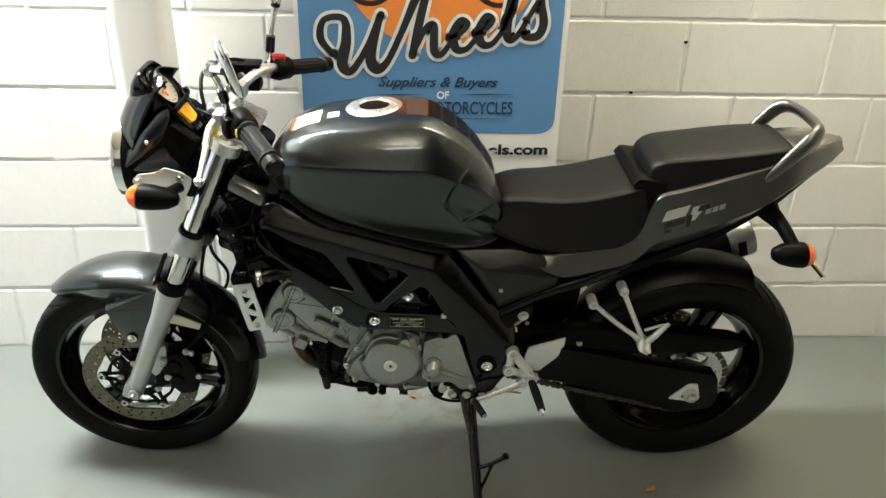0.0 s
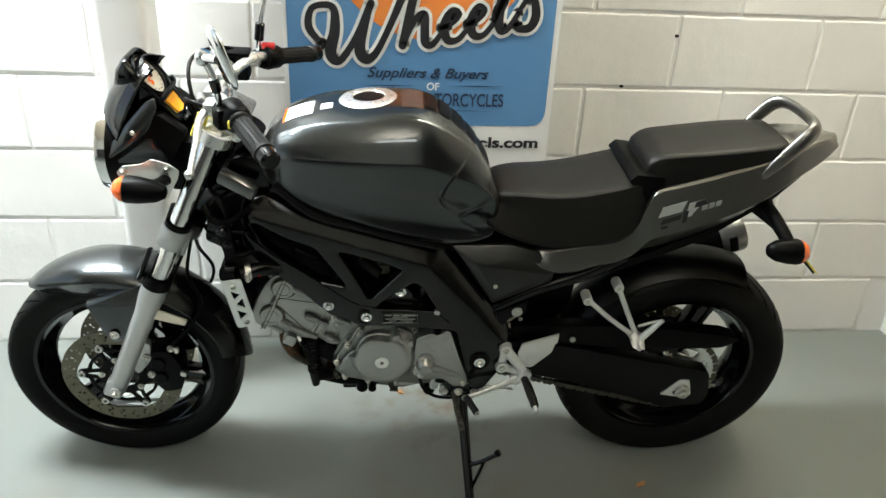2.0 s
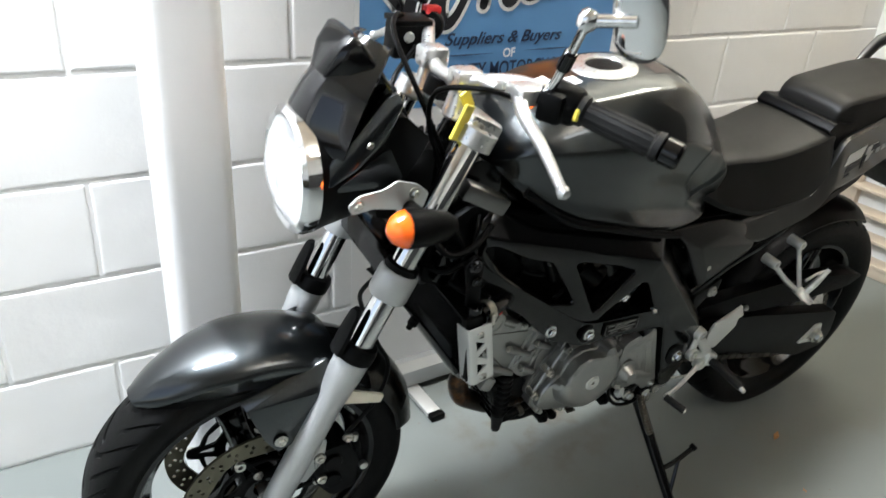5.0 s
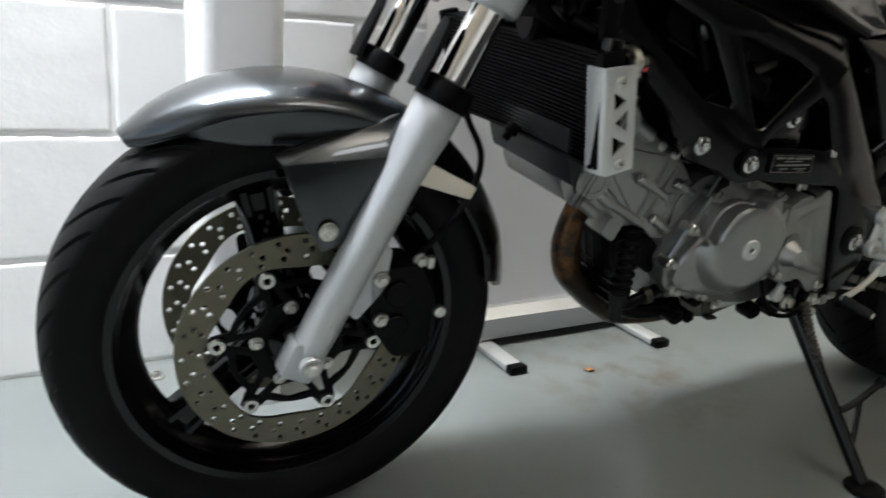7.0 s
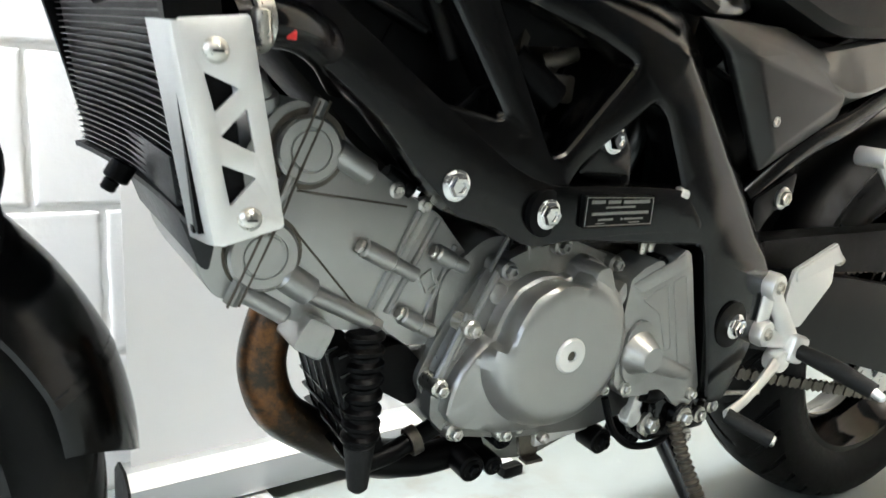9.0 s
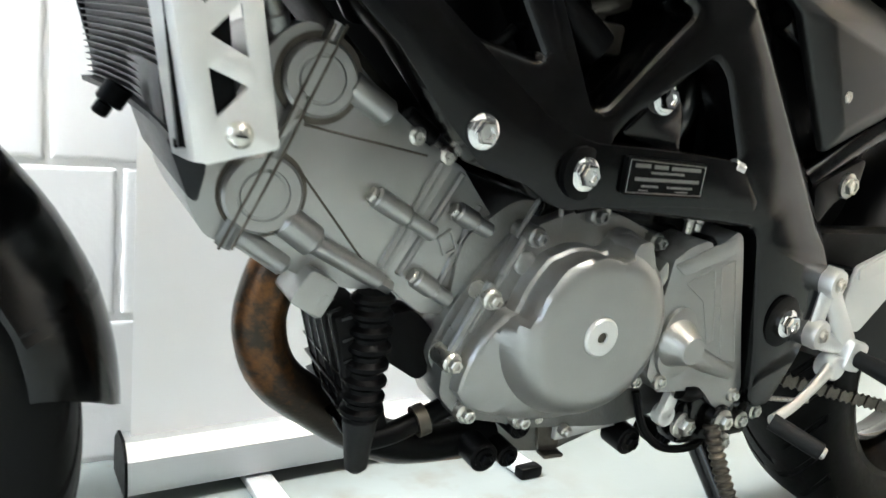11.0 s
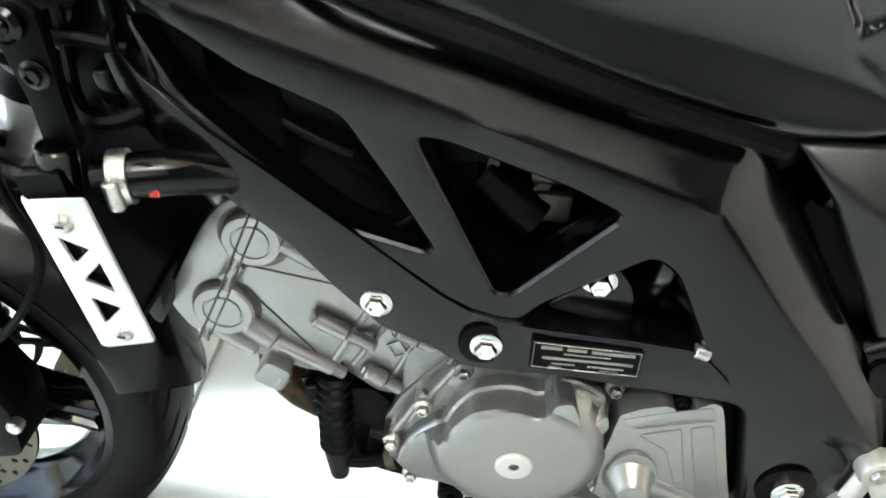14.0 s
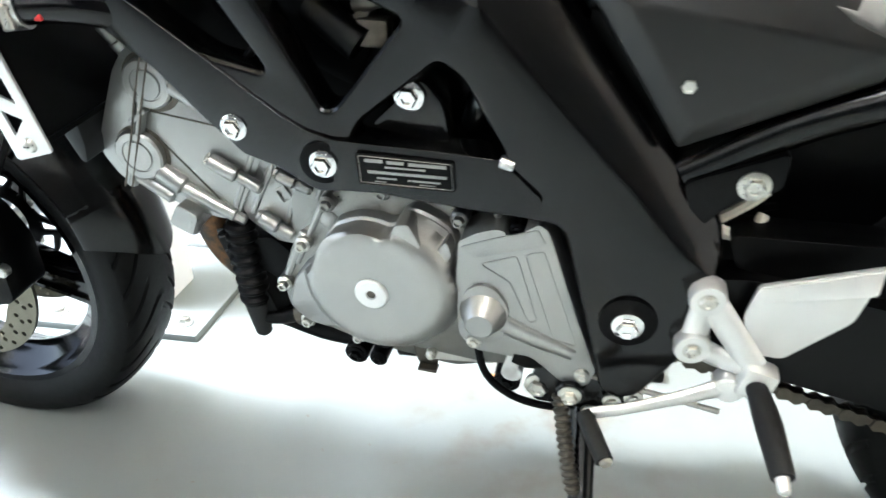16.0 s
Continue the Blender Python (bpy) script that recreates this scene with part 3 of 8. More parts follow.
def front_wheel():
    w = part("front_wheel", lathe([(0.018, -0.055), (0.034, -0.055), (0.042, -0.03), (0.042, 0.03), (0.034, 0.055), (0.018, 0.055)], FA, (0, 1, 0), 32, True), M_BLACKGLOSS, bike, "gloss black three-spoke wheel")
    part("tyre", tyre_mesh(FA, 0.289, 0.059, 0.214, 864, 1.7, 36), M_RUBBER, w, "black road tyre with slanted grooves")
    part("rim", rim_mesh(FA, 0.216, 0.043), M_BLACKGLOSS, w)
    for k in range(3):
        part("spoke", spoke_mesh(FA, radians(104 + 120 * k), 0.036, 0.192, 0.019, 0.027, 0.026, 0.020), M_BLACKGLOSS, w)
    for s in (-1, 1):
        part("brake_disc", disc_mesh(FA, s * 0.066, 0.109, 0.147, 0.005, [(0.1185, 27), (0.1285, 27), (0.1385, 27)]), M_DISC, w, "drilled steel brake disc, worn brownish")
        part("disc_carrier", carrier_mesh(FA, s * 0.063, 0.045, 0.0995, 6, radians(55), 0.006), M_BLACK, w)
        for k in range(6):
            a = radians(55 + 60 * k)
            part("disc_button", lathe([(0.0045, -0.004), (0.0095, -0.004), (0.0095, 0.004), (0.0045, 0.004)], (FA.x + 0.0995 * math.cos(a), s * 0.068, FA.z + 0.0995 * math.sin(a)), (0, 1, 0), 14, True), M_STEEL, w)
        for k in range(5):
            a = radians(30 + 72 * k)
            part("disc_bolt", bolt((FA.x + 0.052 * math.cos(a), s * 0.067, FA.z + 0.052 * math.sin(a)), 0.006, (0, s, 0)), M_STEEL, w)
    part("axle", cyl((FA.x, -0.118, FA.z), 0.011, 0.236, (0, 1, 0), 16), M_STEEL, w)


front_wheel()

FORK = Vector((0.412, 0, 0.911)).normalized()
FTOP = 0.75


def fork_at(s, d, off=0.0):
    """A point d metres up the fork leg of side s from the axle."""
    p = FA + Vector((-0.002, 0, 0.0)) + FORK * d
    return Vector((p.x, s * 0.103, p.z))


def fork():
    for s in (-1, 1):
        leg = part("fork_leg", lathe([(0, 0.02), (0.0205, 0.02), (0.0205, FTOP), (0.018, FTOP + 0.004), (0, FTOP + 0.004)], fork_at(s, 0), FORK, 24), M_CHROME, bike, "chromed fork tube")
        part("slider", lathe([(0, -0.022), (0.016, -0.020), (0.0215, -0.010), (0.0225, 0.02), (0.0235, 0.045), (0.0245, 0.25), (0.0275, 0.29), (0.0295, 0.305), (0.0300, 0.340), (0.028, 0.345), (0.0215, 0.345)], fork_at(s, 0), FORK, 28), M_FORK, leg, "silver painted fork slider")
        part("axle_lug", join(box(fork_at(s, 0.0) + Vector((-0.005, 0, 0.0)), (0.045, 0.036, 0.05), 0.008, (0, 24, 0)), cyl(fork_at(s, 0) + Vector((0.002, s * 0.028, 0.0)), 0.014, 0.012, (0, -s, 0), 18)), M_FORK, leg)
        part("pinch_bolt", bolt(fork_at(s, 0.0) + Vector((0.002, s * 0.029, 0.0)), 0.007, (0, s, 0)), M_STEEL, leg)
        part("dust_seal", lathe([(0.0215, 0.342), (0.0325, 0.342), (0.033, 0.360), (0.030, 0.369), (0.0215, 0.371)], fork_at(s, 0), FORK, 24, True), M_BLACK, leg)
        # upright guard blade in front of the tube
        g = fork_at(s, 0.352) + Vector((-0.036, 0, 0.012))
        part("stone_guard", loft([[g + FORK * t + Vector((x, y, 0)) for x, y in ((-0.004, -0.015 * k), (0.002, -0.018 * k), (0.006, 0), (0.002, 0.018 * k), (-0.004, 0.015 * k), (-0.007, 0))] for t, k in ((0, 1), (0.04, 1.0), (0.075, 0.75), (0.082, 0.4))]), M_BLACK, leg)
        part("clamp_collar", lathe([(0.021, 0.462), (0.031, 0.462), (0.033, 0.467), (0.033, 0.507), (0.030, 0.512), (0.021, 0.512)], fork_at(s, 0), FORK, 28, True), M_FORK, leg, "silver lower fork clamp")
        part("seal_ring", lathe([(0.021, 0.512), (0.028, 0.512), (0.028, 0.522), (0.021, 0.525)], fork_at(s, 0), FORK, 24, True), M_BLACK, leg)
        part("fork_cap", lathe([(0, FTOP + 0.018), (0.008, FTOP + 0.018), (0.011, FTOP + 0.012), (0.019, FTOP + 0.01), (0.0205, FTOP + 0.002), (0, FTOP + 0.002)], fork_at(s, 0), FORK, 20), M_STEEL, leg)
    c = fork_at(0, 0.487) + Vector((0.02, 0, 0.008))
    part("lower_yoke", box(c, (0.07, 0.19, 0.045), 0.012, (0, 24, 0)), M_FRAME, bike)
    c = fork_at(0, 0.735) + Vector((0.02, 0, 0.008))
    part("upper_yoke", join(box(c, (0.065, 0.2, 0.028), 0.008, (0, 24, 0)), *[lathe([(0.021, 0.722), (0.032, 0.722), (0.032, 0.748), (0.021, 0.748)], fork_at(s, 0), FORK, 24, True) for s in (-1, 1)]), M_ALLOY, bike, "silver upper fork yoke")
    part("steering_head", cyl(fork_at(0, 0.54) + Vector((0.055, 0, 0.0)), 0.036, 0.19, FORK, 24), M_FRAME, bike)


fork()


def front_mudguard():
    rings = []
    n = 26
    for i in range(n + 1):
        th = 127.6 - 61.6 * (i / n) ** 1.25
        a = radians(th)
        w = 0.080 * max(0.03, (128 - th) / 30) ** 0.36 if th > 98 else 0.080
        crown = 0.322 + 0.006 * step(60, 100, th) * (1 - step(104, 128, th)) - 0.004 * step(118, 128, th)
        drop = 0.003 + 0.036 * step(126, 100, th) + 0.012 * step(100, 80, th)
        ring = []
        for u in [k / 14 for k in range(-14, 15)]:
            q = abs(u)
            ph = min(1.0, q / 0.78) * radians(84)
            y = w * math.sin(ph) / math.sin(radians(84)) * (1 if u > 0 else -1)
            sag = 0.036 * min(1.0, w / 0.06)
            r = crown - sag * (1 - math.cos(ph)) - drop * max(0.0, (q - 0.78) / 0.22)
            y *= 1 - 0.17 * max(0.0, (q - 0.78) / 0.22)
            ring.append(FA + Vector((r * math.cos(a), y, r * math.sin(a))))
        inner = [FA + (p - FA) * 0.988 for p in reversed(ring)]
        inner = [Vector((p.x, p.y * 0.96, p.z)) for p in inner]
        rings.append(ring + inner)
    g = part("front_mudguard", loft(rings), M_PAINT, bike, "graphite metallic front mudguard", 30)
    for s in (-1, 1):
        # flap down to the fork, folded along a crease
        y = s * 0.082
        pts = {"a": (-0.750, y * 0.90, 0.527), "b": (-0.606, y * 0.93, 0.577), "c": (-0.604, y * 1.29, 0.535), "d": (-0.744, y * 1.13, 0.521), "e": (-0.717, y * 1.20, 0.45), "f": (-0.695, y * 1.20, 0.418), "g": (-0.650, y * 1.23, 0.435)}
        bm = bmesh.new()
        v = {k: bm.verts.new((p[0] + 0.013, p[1], p[2] + 0.007)) for k, p in pts.items()}
        for f in ("abd", "bcd", "dcge", "egf"):
            bm.faces.new([v[k] for k in f])
        geo = bmesh.ops.extrude_face_region(bm, geom=bm.faces[:])
        bmesh.ops.translate(bm, vec=(0, -s * 0.006, 0), verts=[q for q in geo["geom"] if isinstance(q, bmesh.types.BMVert)])
        bmesh.ops.recalc_face_normals(bm, faces=bm.faces)
        bev(bm, 0.0018, 2, 12)
        part("side_flap", bm, M_PAINT, g)
        part("bolt_washer", cyl((-0.678, s * 0.097, 0.452), 0.013, 0.006, (0, s, 0), 18), M_BLACK, g)
        part("flap_bolt", bolt((-0.678, s * 0.102, 0.452), 0.008, (0, s, 0)), M_STEEL, g)
    # black rear extension, drawn down to a point
    rings = []
    for i in range(15):
        ring = []
        for u in [k / 10 for k in range(-10, 11)]:
            q = abs(u)
            a = radians(24 - (20 - 10 * q ** 1.4) * i / 14)
            r = 0.322 - 0.006 * i / 14 - 0.05 * q ** 2.2
            ring.append(FA + Vector((r * math.cos(a), 0.072 * u, r * math.sin(a))))
        rings.append(ring + [FA + (p - FA) * 0.985 for p in reversed(ring)])
    part("rear_extension", loft(rings), M_FRAME, g, "black plastic extender", 50)
    # rest of the black mudguard back between the legs
    rings = []
    for i in range(13):
        th = 67 - 45 * i / 12
        a = radians(th)
        ring = []
        for u in [k / 8 for k in range(-8, 9)]:
            q = abs(u)
            r = 0.322 - 0.05 * q ** 2.2
            ring.append(FA + Vector((r * math.cos(a), 0.072 * u, r * math.sin(a))))
        rings.append(ring + [FA + (p - FA) * 0.985 for p in reversed(ring)])
    part("rear_section", loft(rings), M_FRAME, g, "", 50)


front_mudguard()


def brake_caliper(s):
    y = s * 0.078
    c = FA + Vector((0.118, 0, 0.055))
    body = join(plate(rounded([(c.x - 0.045, c.z + 0.055), (c.x + 0.02, c.z + 0.06), (c.x + 0.045, c.z + 0.01), (c.x + 0.04, c.z - 0.06), (c.x - 0.005, c.z - 0.07), (c.x - 0.04, c.z - 0.02)], 0.014), [], y - 0.03, y + 0.03, 0.005),
                *[cyl((c.x - 0.008, y - 0.037 if s < 0 else y + 0.025, c.z + dz), 0.017, 0.012, (0, 1, 0), 18) for dz in (0.024, -0.022)])
    cal = part("brake_caliper", body, M_BLACK, bike, "black front brake caliper")
    for dx, dz in ((-0.032, 0.045), (-0.028, -0.01)):
        part("caliper_bolt", bolt((c.x + dx, y + s * 0.034, c.z + dz), 0.0065, (0, s, 0)), M_STEEL, cal)
    part("bleed_nipple", cyl((c.x + 0.036, y + s * 0.02, c.z + 0.05), 0.006, 0.016, (0.1, 0, 1), 10), M_STEEL, cal)
    part("caliper_pin", cyl((c.x + 0.050, y + s * 0.028, c.z - 0.005), 0.008, 0.012, (0, s, 0), 10), M_STEEL, cal)
    part("mount_lug", plate(rounded([(c.x - 0.05, c.z + 0.09), (c.x - 0.02, c.z + 0.085), (c.x - 0.025, c.z + 0.03), (c.x - 0.06, c.z - 0.01), (c.x - 0.075, c.z + 0.01)], 0.008), [], y + s * 0.012, y + s * 0.03, 0.003), M_FORK, cal)


brake_caliper(-1)
brake_caliper(1)


def reflector_bracket(s):
    part("fork_bracket", plate(rounded([(-0.582, 0.524), (-0.569, 0.537), (-0.500, 0.504), (-0.507, 0.489), (-0.577, 0.510)], 0.004), [circle(-0.571, 0.524, 0.004, 8)], s * 0.108, s * 0.114, 0.001), M_RUST, bike, "pale metal strip on the fork")


reflector_bracket(-1)


def rear_wheel():
    w = part("rear_wheel", lathe([(0.02, -0.07), (0.055, -0.07), (0.06, -0.04), (0.052, 0.0), (0.052, 0.05), (0.03, 0.065), (0.02, 0.065)], RA, (0, 1, 0), 32, True), M_BLACKGLOSS, bike, "gloss black three-spoke wheel")
    part("tyre", tyre_mesh(RA, 0.312, 0.079, 0.214, 816, 1.8, 34), M_RUBBER, w, "black road tyre with slanted grooves")
    part("rim", rim_mesh(RA, 0.216, 0.058), M_BLACKGLOSS, w)
    for k in range(3):
        part("spoke", spoke_mesh(RA, radians(68 + 120 * k), 0.045, 0.195, 0.022, 0.03, 0.032, 0.024), M_BLACKGLOSS, w)
    part("brake_disc", disc_mesh(RA, 0.075, 0.075, 0.11, 0.005, [(0.083, 22), (0.092, 22), (0.101, 22)]), M_DISC, w)
    # driven sprocket with teeth
    n = 44
    teeth = []
    for k in range(n * 4):
        a = 2 * math.pi * k / (n * 4)
        r = 0.112 + (0.0045 if k % 4 in (1, 2) else -0.0015)
        teeth.append((RA.x + r * math.cos(a), RA.z + r * math.sin(a)))
    holes = [rounded([(RA.x + r * math.cos(a), RA.z + r * math.sin(a)) for r, a in ((0.07, b - 0.42), (0.092, b - 0.36), (0.092, b + 0.36), (0.07, b + 0.42))], 0.008) for b in [2 * math.pi * k / 5 for k in range(5)]]
    sp = part("sprocket", plate(teeth, [circle(RA.x, RA.z, 0.035, 24), *holes], -0.083, -0.076), M_ALLOY, w, "silver toothed sprocket")
    for k in range(5):
        a = 2 * math.pi * (k + 0.5) / 5
        part("sprocket_nut", bolt((RA.x + 0.058 * math.cos(a), -0.084, RA.z + 0.058 * math.sin(a)), 0.008), M_STEEL, sp)
    part("axle", join(cyl((RA.x, -0.155, RA.z), 0.011, 0.31, (0, 1, 0), 16), bolt((RA.x, -0.154, RA.z), 0.013)), M_STEEL, w)


rear_wheel()


# ---- tank, seats and tail ----
def tank():
    xs = [-0.322, -0.312, -0.29, -0.25, -0.207, -0.124, -0.03, 0.03, 0.085, 0.13, 0.16, 0.185, 0.20, 0.207]
    tops = [0.900, 0.928, 0.962, 0.988, 1.003, 1.019, 1.030, 1.027, 1.000, 0.962, 0.926, 0.886, 0.852, 0.835]
    lows = [0.885, 0.874, 0.855, 0.832, 0.812, 0.787, 0.757, 0.742, 0.730, 0.726, 0.728, 0.735, 0.742, 0.75]
    wide = [0.060, 0.086, 0.113, 0.137, 0.149, 0.162, 0.164, 0.158, 0.148, 0.137, 0.13, 0.122, 0.112, 0.10]
    stations = [-0.322, -0.3205, -0.318, -0.314, -0.308, -0.30] + [-0.293 + 0.0055 * k for k in range(62)] + [0.048 + 0.002 * k for k in range(80)]

    def section(x):
        """Half of the cross-section: flat crown, shoulder ridge, belly, tuck under, foot."""
        zt, zl, w = curve(xs, tops, x), curve(xs, lows, x), curve(xs, wide, x)
        h = zt - zl
        knee = step(-0.20, 0.09, x)
        nose = 1 - step(-0.32, -0.20, x)
        tail_end = step(0.09, 0.19, x)
        keys = [(0, 0), (0.32, 0.010), (0.58 - 0.05 * nose, 0.045 + 0.03 * nose), (0.70, 0.085 + 0.04 * nose), (0.86, 0.20 - 0.02 * knee), (0.97, 0.32 - 0.03 * knee), (1.0, 0.40 - 0.05 * knee), (0.975 - 0.05 * knee, 0.52), (0.93 - 0.12 * knee, 0.68), (0.895 - 0.13 * knee, 0.84), (0.90 - 0.06 * knee, 0.955), (0.88 - 0.06 * knee, 1.0), (0.70, 1.012)]
        keys = [(a, b * (1 - 0.25 * tail_end * (b < 0.5))) for a, b in keys]
        pts = smooth([(0, a * w, zt - b * h) for a, b in keys], 10)
        out = []
        for p in pts:
            y, z = max(0.0, p.y), p.z
            # knee hollow behind a raised crease that bends round to a lower corner
            front = float(np.interp(z, [0.78, 0.811, 0.835, 0.858, 0.885, 0.915, 0.95], [0.128, 0.100, 0.079, 0.070, 0.078, 0.097, 0.13]))
            inside = min(x - front, 0.78 * (z - 0.793 - 0.8 * max(0.0, x - 0.12)))
            turn = 0.0045 * step(0.0, 0.008, inside) - 0.0022 * math.exp(-(inside / 0.004) ** 2)
            turn -= 0.0022 * math.exp(-((z - 0.778 + 0.55 * (x - 0.121)) / 0.005) ** 2) * step(0.112, 0.128, x)
            turn *= (1 - step(0.90, 0.955, z)) * (1 - step(0.16, 0.20, x))
            out.append((y - turn * min(1.0, y / 0.06), z))
        return out

    rings = []
    for x in stations:
        half = [(x, y, z) for y, z in section(x)]
        rings.append([(a, -b, c) for a, b, c in half] + [(a, b, c) for a, b, c in reversed(half[1:])])
    t = part("fuel_tank", loft(rings), M_PAINT, bike, "graphite metallic fuel tank with knee hollows", 60)
    cap_c = Vector((-0.090, 0, 1.0215))
    up = Vector((-0.10, 0, 1)).normalized()
    cap = part("filler_ring", lathe([(0.034, -0.006), (0.062, -0.006), (0.064, 0.0), (0.058, 0.0045), (0.036, 0.006), (0.034, 0.004)], cap_c, up, 48, True), M_ALLOY, t, "silver filler ring")
    part("filler_cap", lathe([(0, 0.004), (0.02, 0.005), (0.033, 0.003), (0.035, 0.0), (0, 0.0)], cap_c, up, 40), M_BLACK, cap)
    for k in range(5):
        a = 2 * math.pi * k / 5 + 0.3
        part("cap_screw", cyl(cap_c + aim(up) @ Vector((0.049 * math.cos(a), 0.049 * math.sin(a), 0.003)), 0.0045, 0.003, up, 10, 0.0005), M_STEEL, cap)

    def patch(name, x0, x1, y0, y1, material, label, lift=0.0012, nx=6, ny=5):
        """A thin sheet lying on the crown of the tank."""
        bm = bmesh.new()
        grid = []
        for i in range(nx + 1):
            x = x0 + (x1 - x0) * i / nx
            row = []
            for j in range(ny + 1):
                y = y0 + (y1 - y0) * j / ny
                crown = section(x)[:36]
                z = float(np.interp(abs(y), [q[0] for q in crown], [q[1] for q in crown]))
                row.append(bm.verts.new((x, y, z + lift)))
            grid.append(row)
        for i in range(nx):
            for j in range(ny):
                bm.faces.new((grid[i][j], grid[i + 1][j], grid[i + 1][j + 1], grid[i][j + 1]))
        return part(name, bm, material, t, label)

    patch("warning_label", -0.262, -0.205, -0.055, 0.015, M_WHITE, "white paper warning label")
    patch("label_stripe", -0.268, -0.262, -0.055, 0.015, M_ORANGE, "orange stripe")
    patch("small_label", -0.19, -0.165, -0.045, -0.015, M_WHITE, "")
    # pad of three black pieces down the back of the tank
    for k in range(5):
        patch("tank_pad", 0.03 + 0.032 * k, 0.055 + 0.032 * k, -0.05 + 0.003 * k, 0.05 - 0.003 * k, M_BLACK, "", 0.003)
    patch("tank_decal", -0.02, 0.025, -0.06, 0.05, M_COPPER, "dark red-brown decal", 0.001)
    # seam strip under the tank
    for s in (-1, 1):
        part("tank_trim", sweep([(-0.285, s * 0.112, 0.856), (-0.2, s * 0.145, 0.806), (-0.1, s * 0.15, 0.779), (0.0, s * 0.147, 0.75), (0.09, s * 0.14, 0.728)], 0.008, 8), M_BLACK, t)


tank()


def pad_mesh(stations, n=15, power=3.4):
    """A cushion: stations of x, top z, foot z, half width at the top edge, half width at the foot."""
    rings = []
    for x, zt, zl, wt, wl in stations:
        half = [(x, 0, zt + 0.005), (x, wt * 0.5, zt + 0.004), (x, wt * 0.84, zt + 0.001), (x, wt * 0.93, zt - 0.0015), (x, wt * 0.975, zt - 0.005), (x, wt * 0.995, zt - 0.011), (x, wt * 1.0, zt - 0.02), (x, (wt + wl) / 2, (zt + zl) / 2), (x, wl, zl + 0.012), (x, wl * 0.95, zl)]
        rings.append([(a, -b, c) for a, b, c in half] + [(a, b, c) for a, b, c in reversed(half[1:])])
    return loft(rings)


def dense(keys, n):
    """Smoothly spaced stations between key rows."""
    pts = smooth([(k[0], k[1], k[2]) for k in keys], n)
    more = smooth([(k[3], k[4], 0) for k in keys], n)
    return [(p.x, p.y, p.z, q.x, q.y) for p, q in zip(pts, more)]


def seats():
    part("rider_seat", pad_mesh(dense([(0.172, 0.80, 0.775, 0.075, 0.085), (0.20, 0.836, 0.762, 0.085, 0.115), (0.25, 0.848, 0.745, 0.10, 0.132), (0.32, 0.850, 0.73, 0.114, 0.14), (0.40, 0.858, 0.735, 0.124, 0.145), (0.48, 0.874, 0.745, 0.128, 0.145), (0.525, 0.884, 0.775, 0.122, 0.14), (0.545, 0.872, 0.81, 0.11, 0.128)], 4)), M_VINYL, bike, "black vinyl rider seat with stitched edge", 30)
    part("pillion_seat", pad_mesh(dense([(0.54, 0.903, 0.844, 0.085, 0.085), (0.546, 0.924, 0.832, 0.096, 0.104), (0.566, 0.939, 0.824, 0.102, 0.116), (0.593, 0.946, 0.83, 0.107, 0.122), (0.67, 0.956, 0.858, 0.109, 0.119), (0.77, 0.969, 0.892, 0.104, 0.109), (0.842, 0.976, 0.91, 0.09, 0.095), (0.86, 0.972, 0.918, 0.082, 0.085), (0.868, 0.96, 0.922, 0.078, 0.08)], 4)), M_VINYL, bike, "black vinyl pillion seat", 30)


seats()


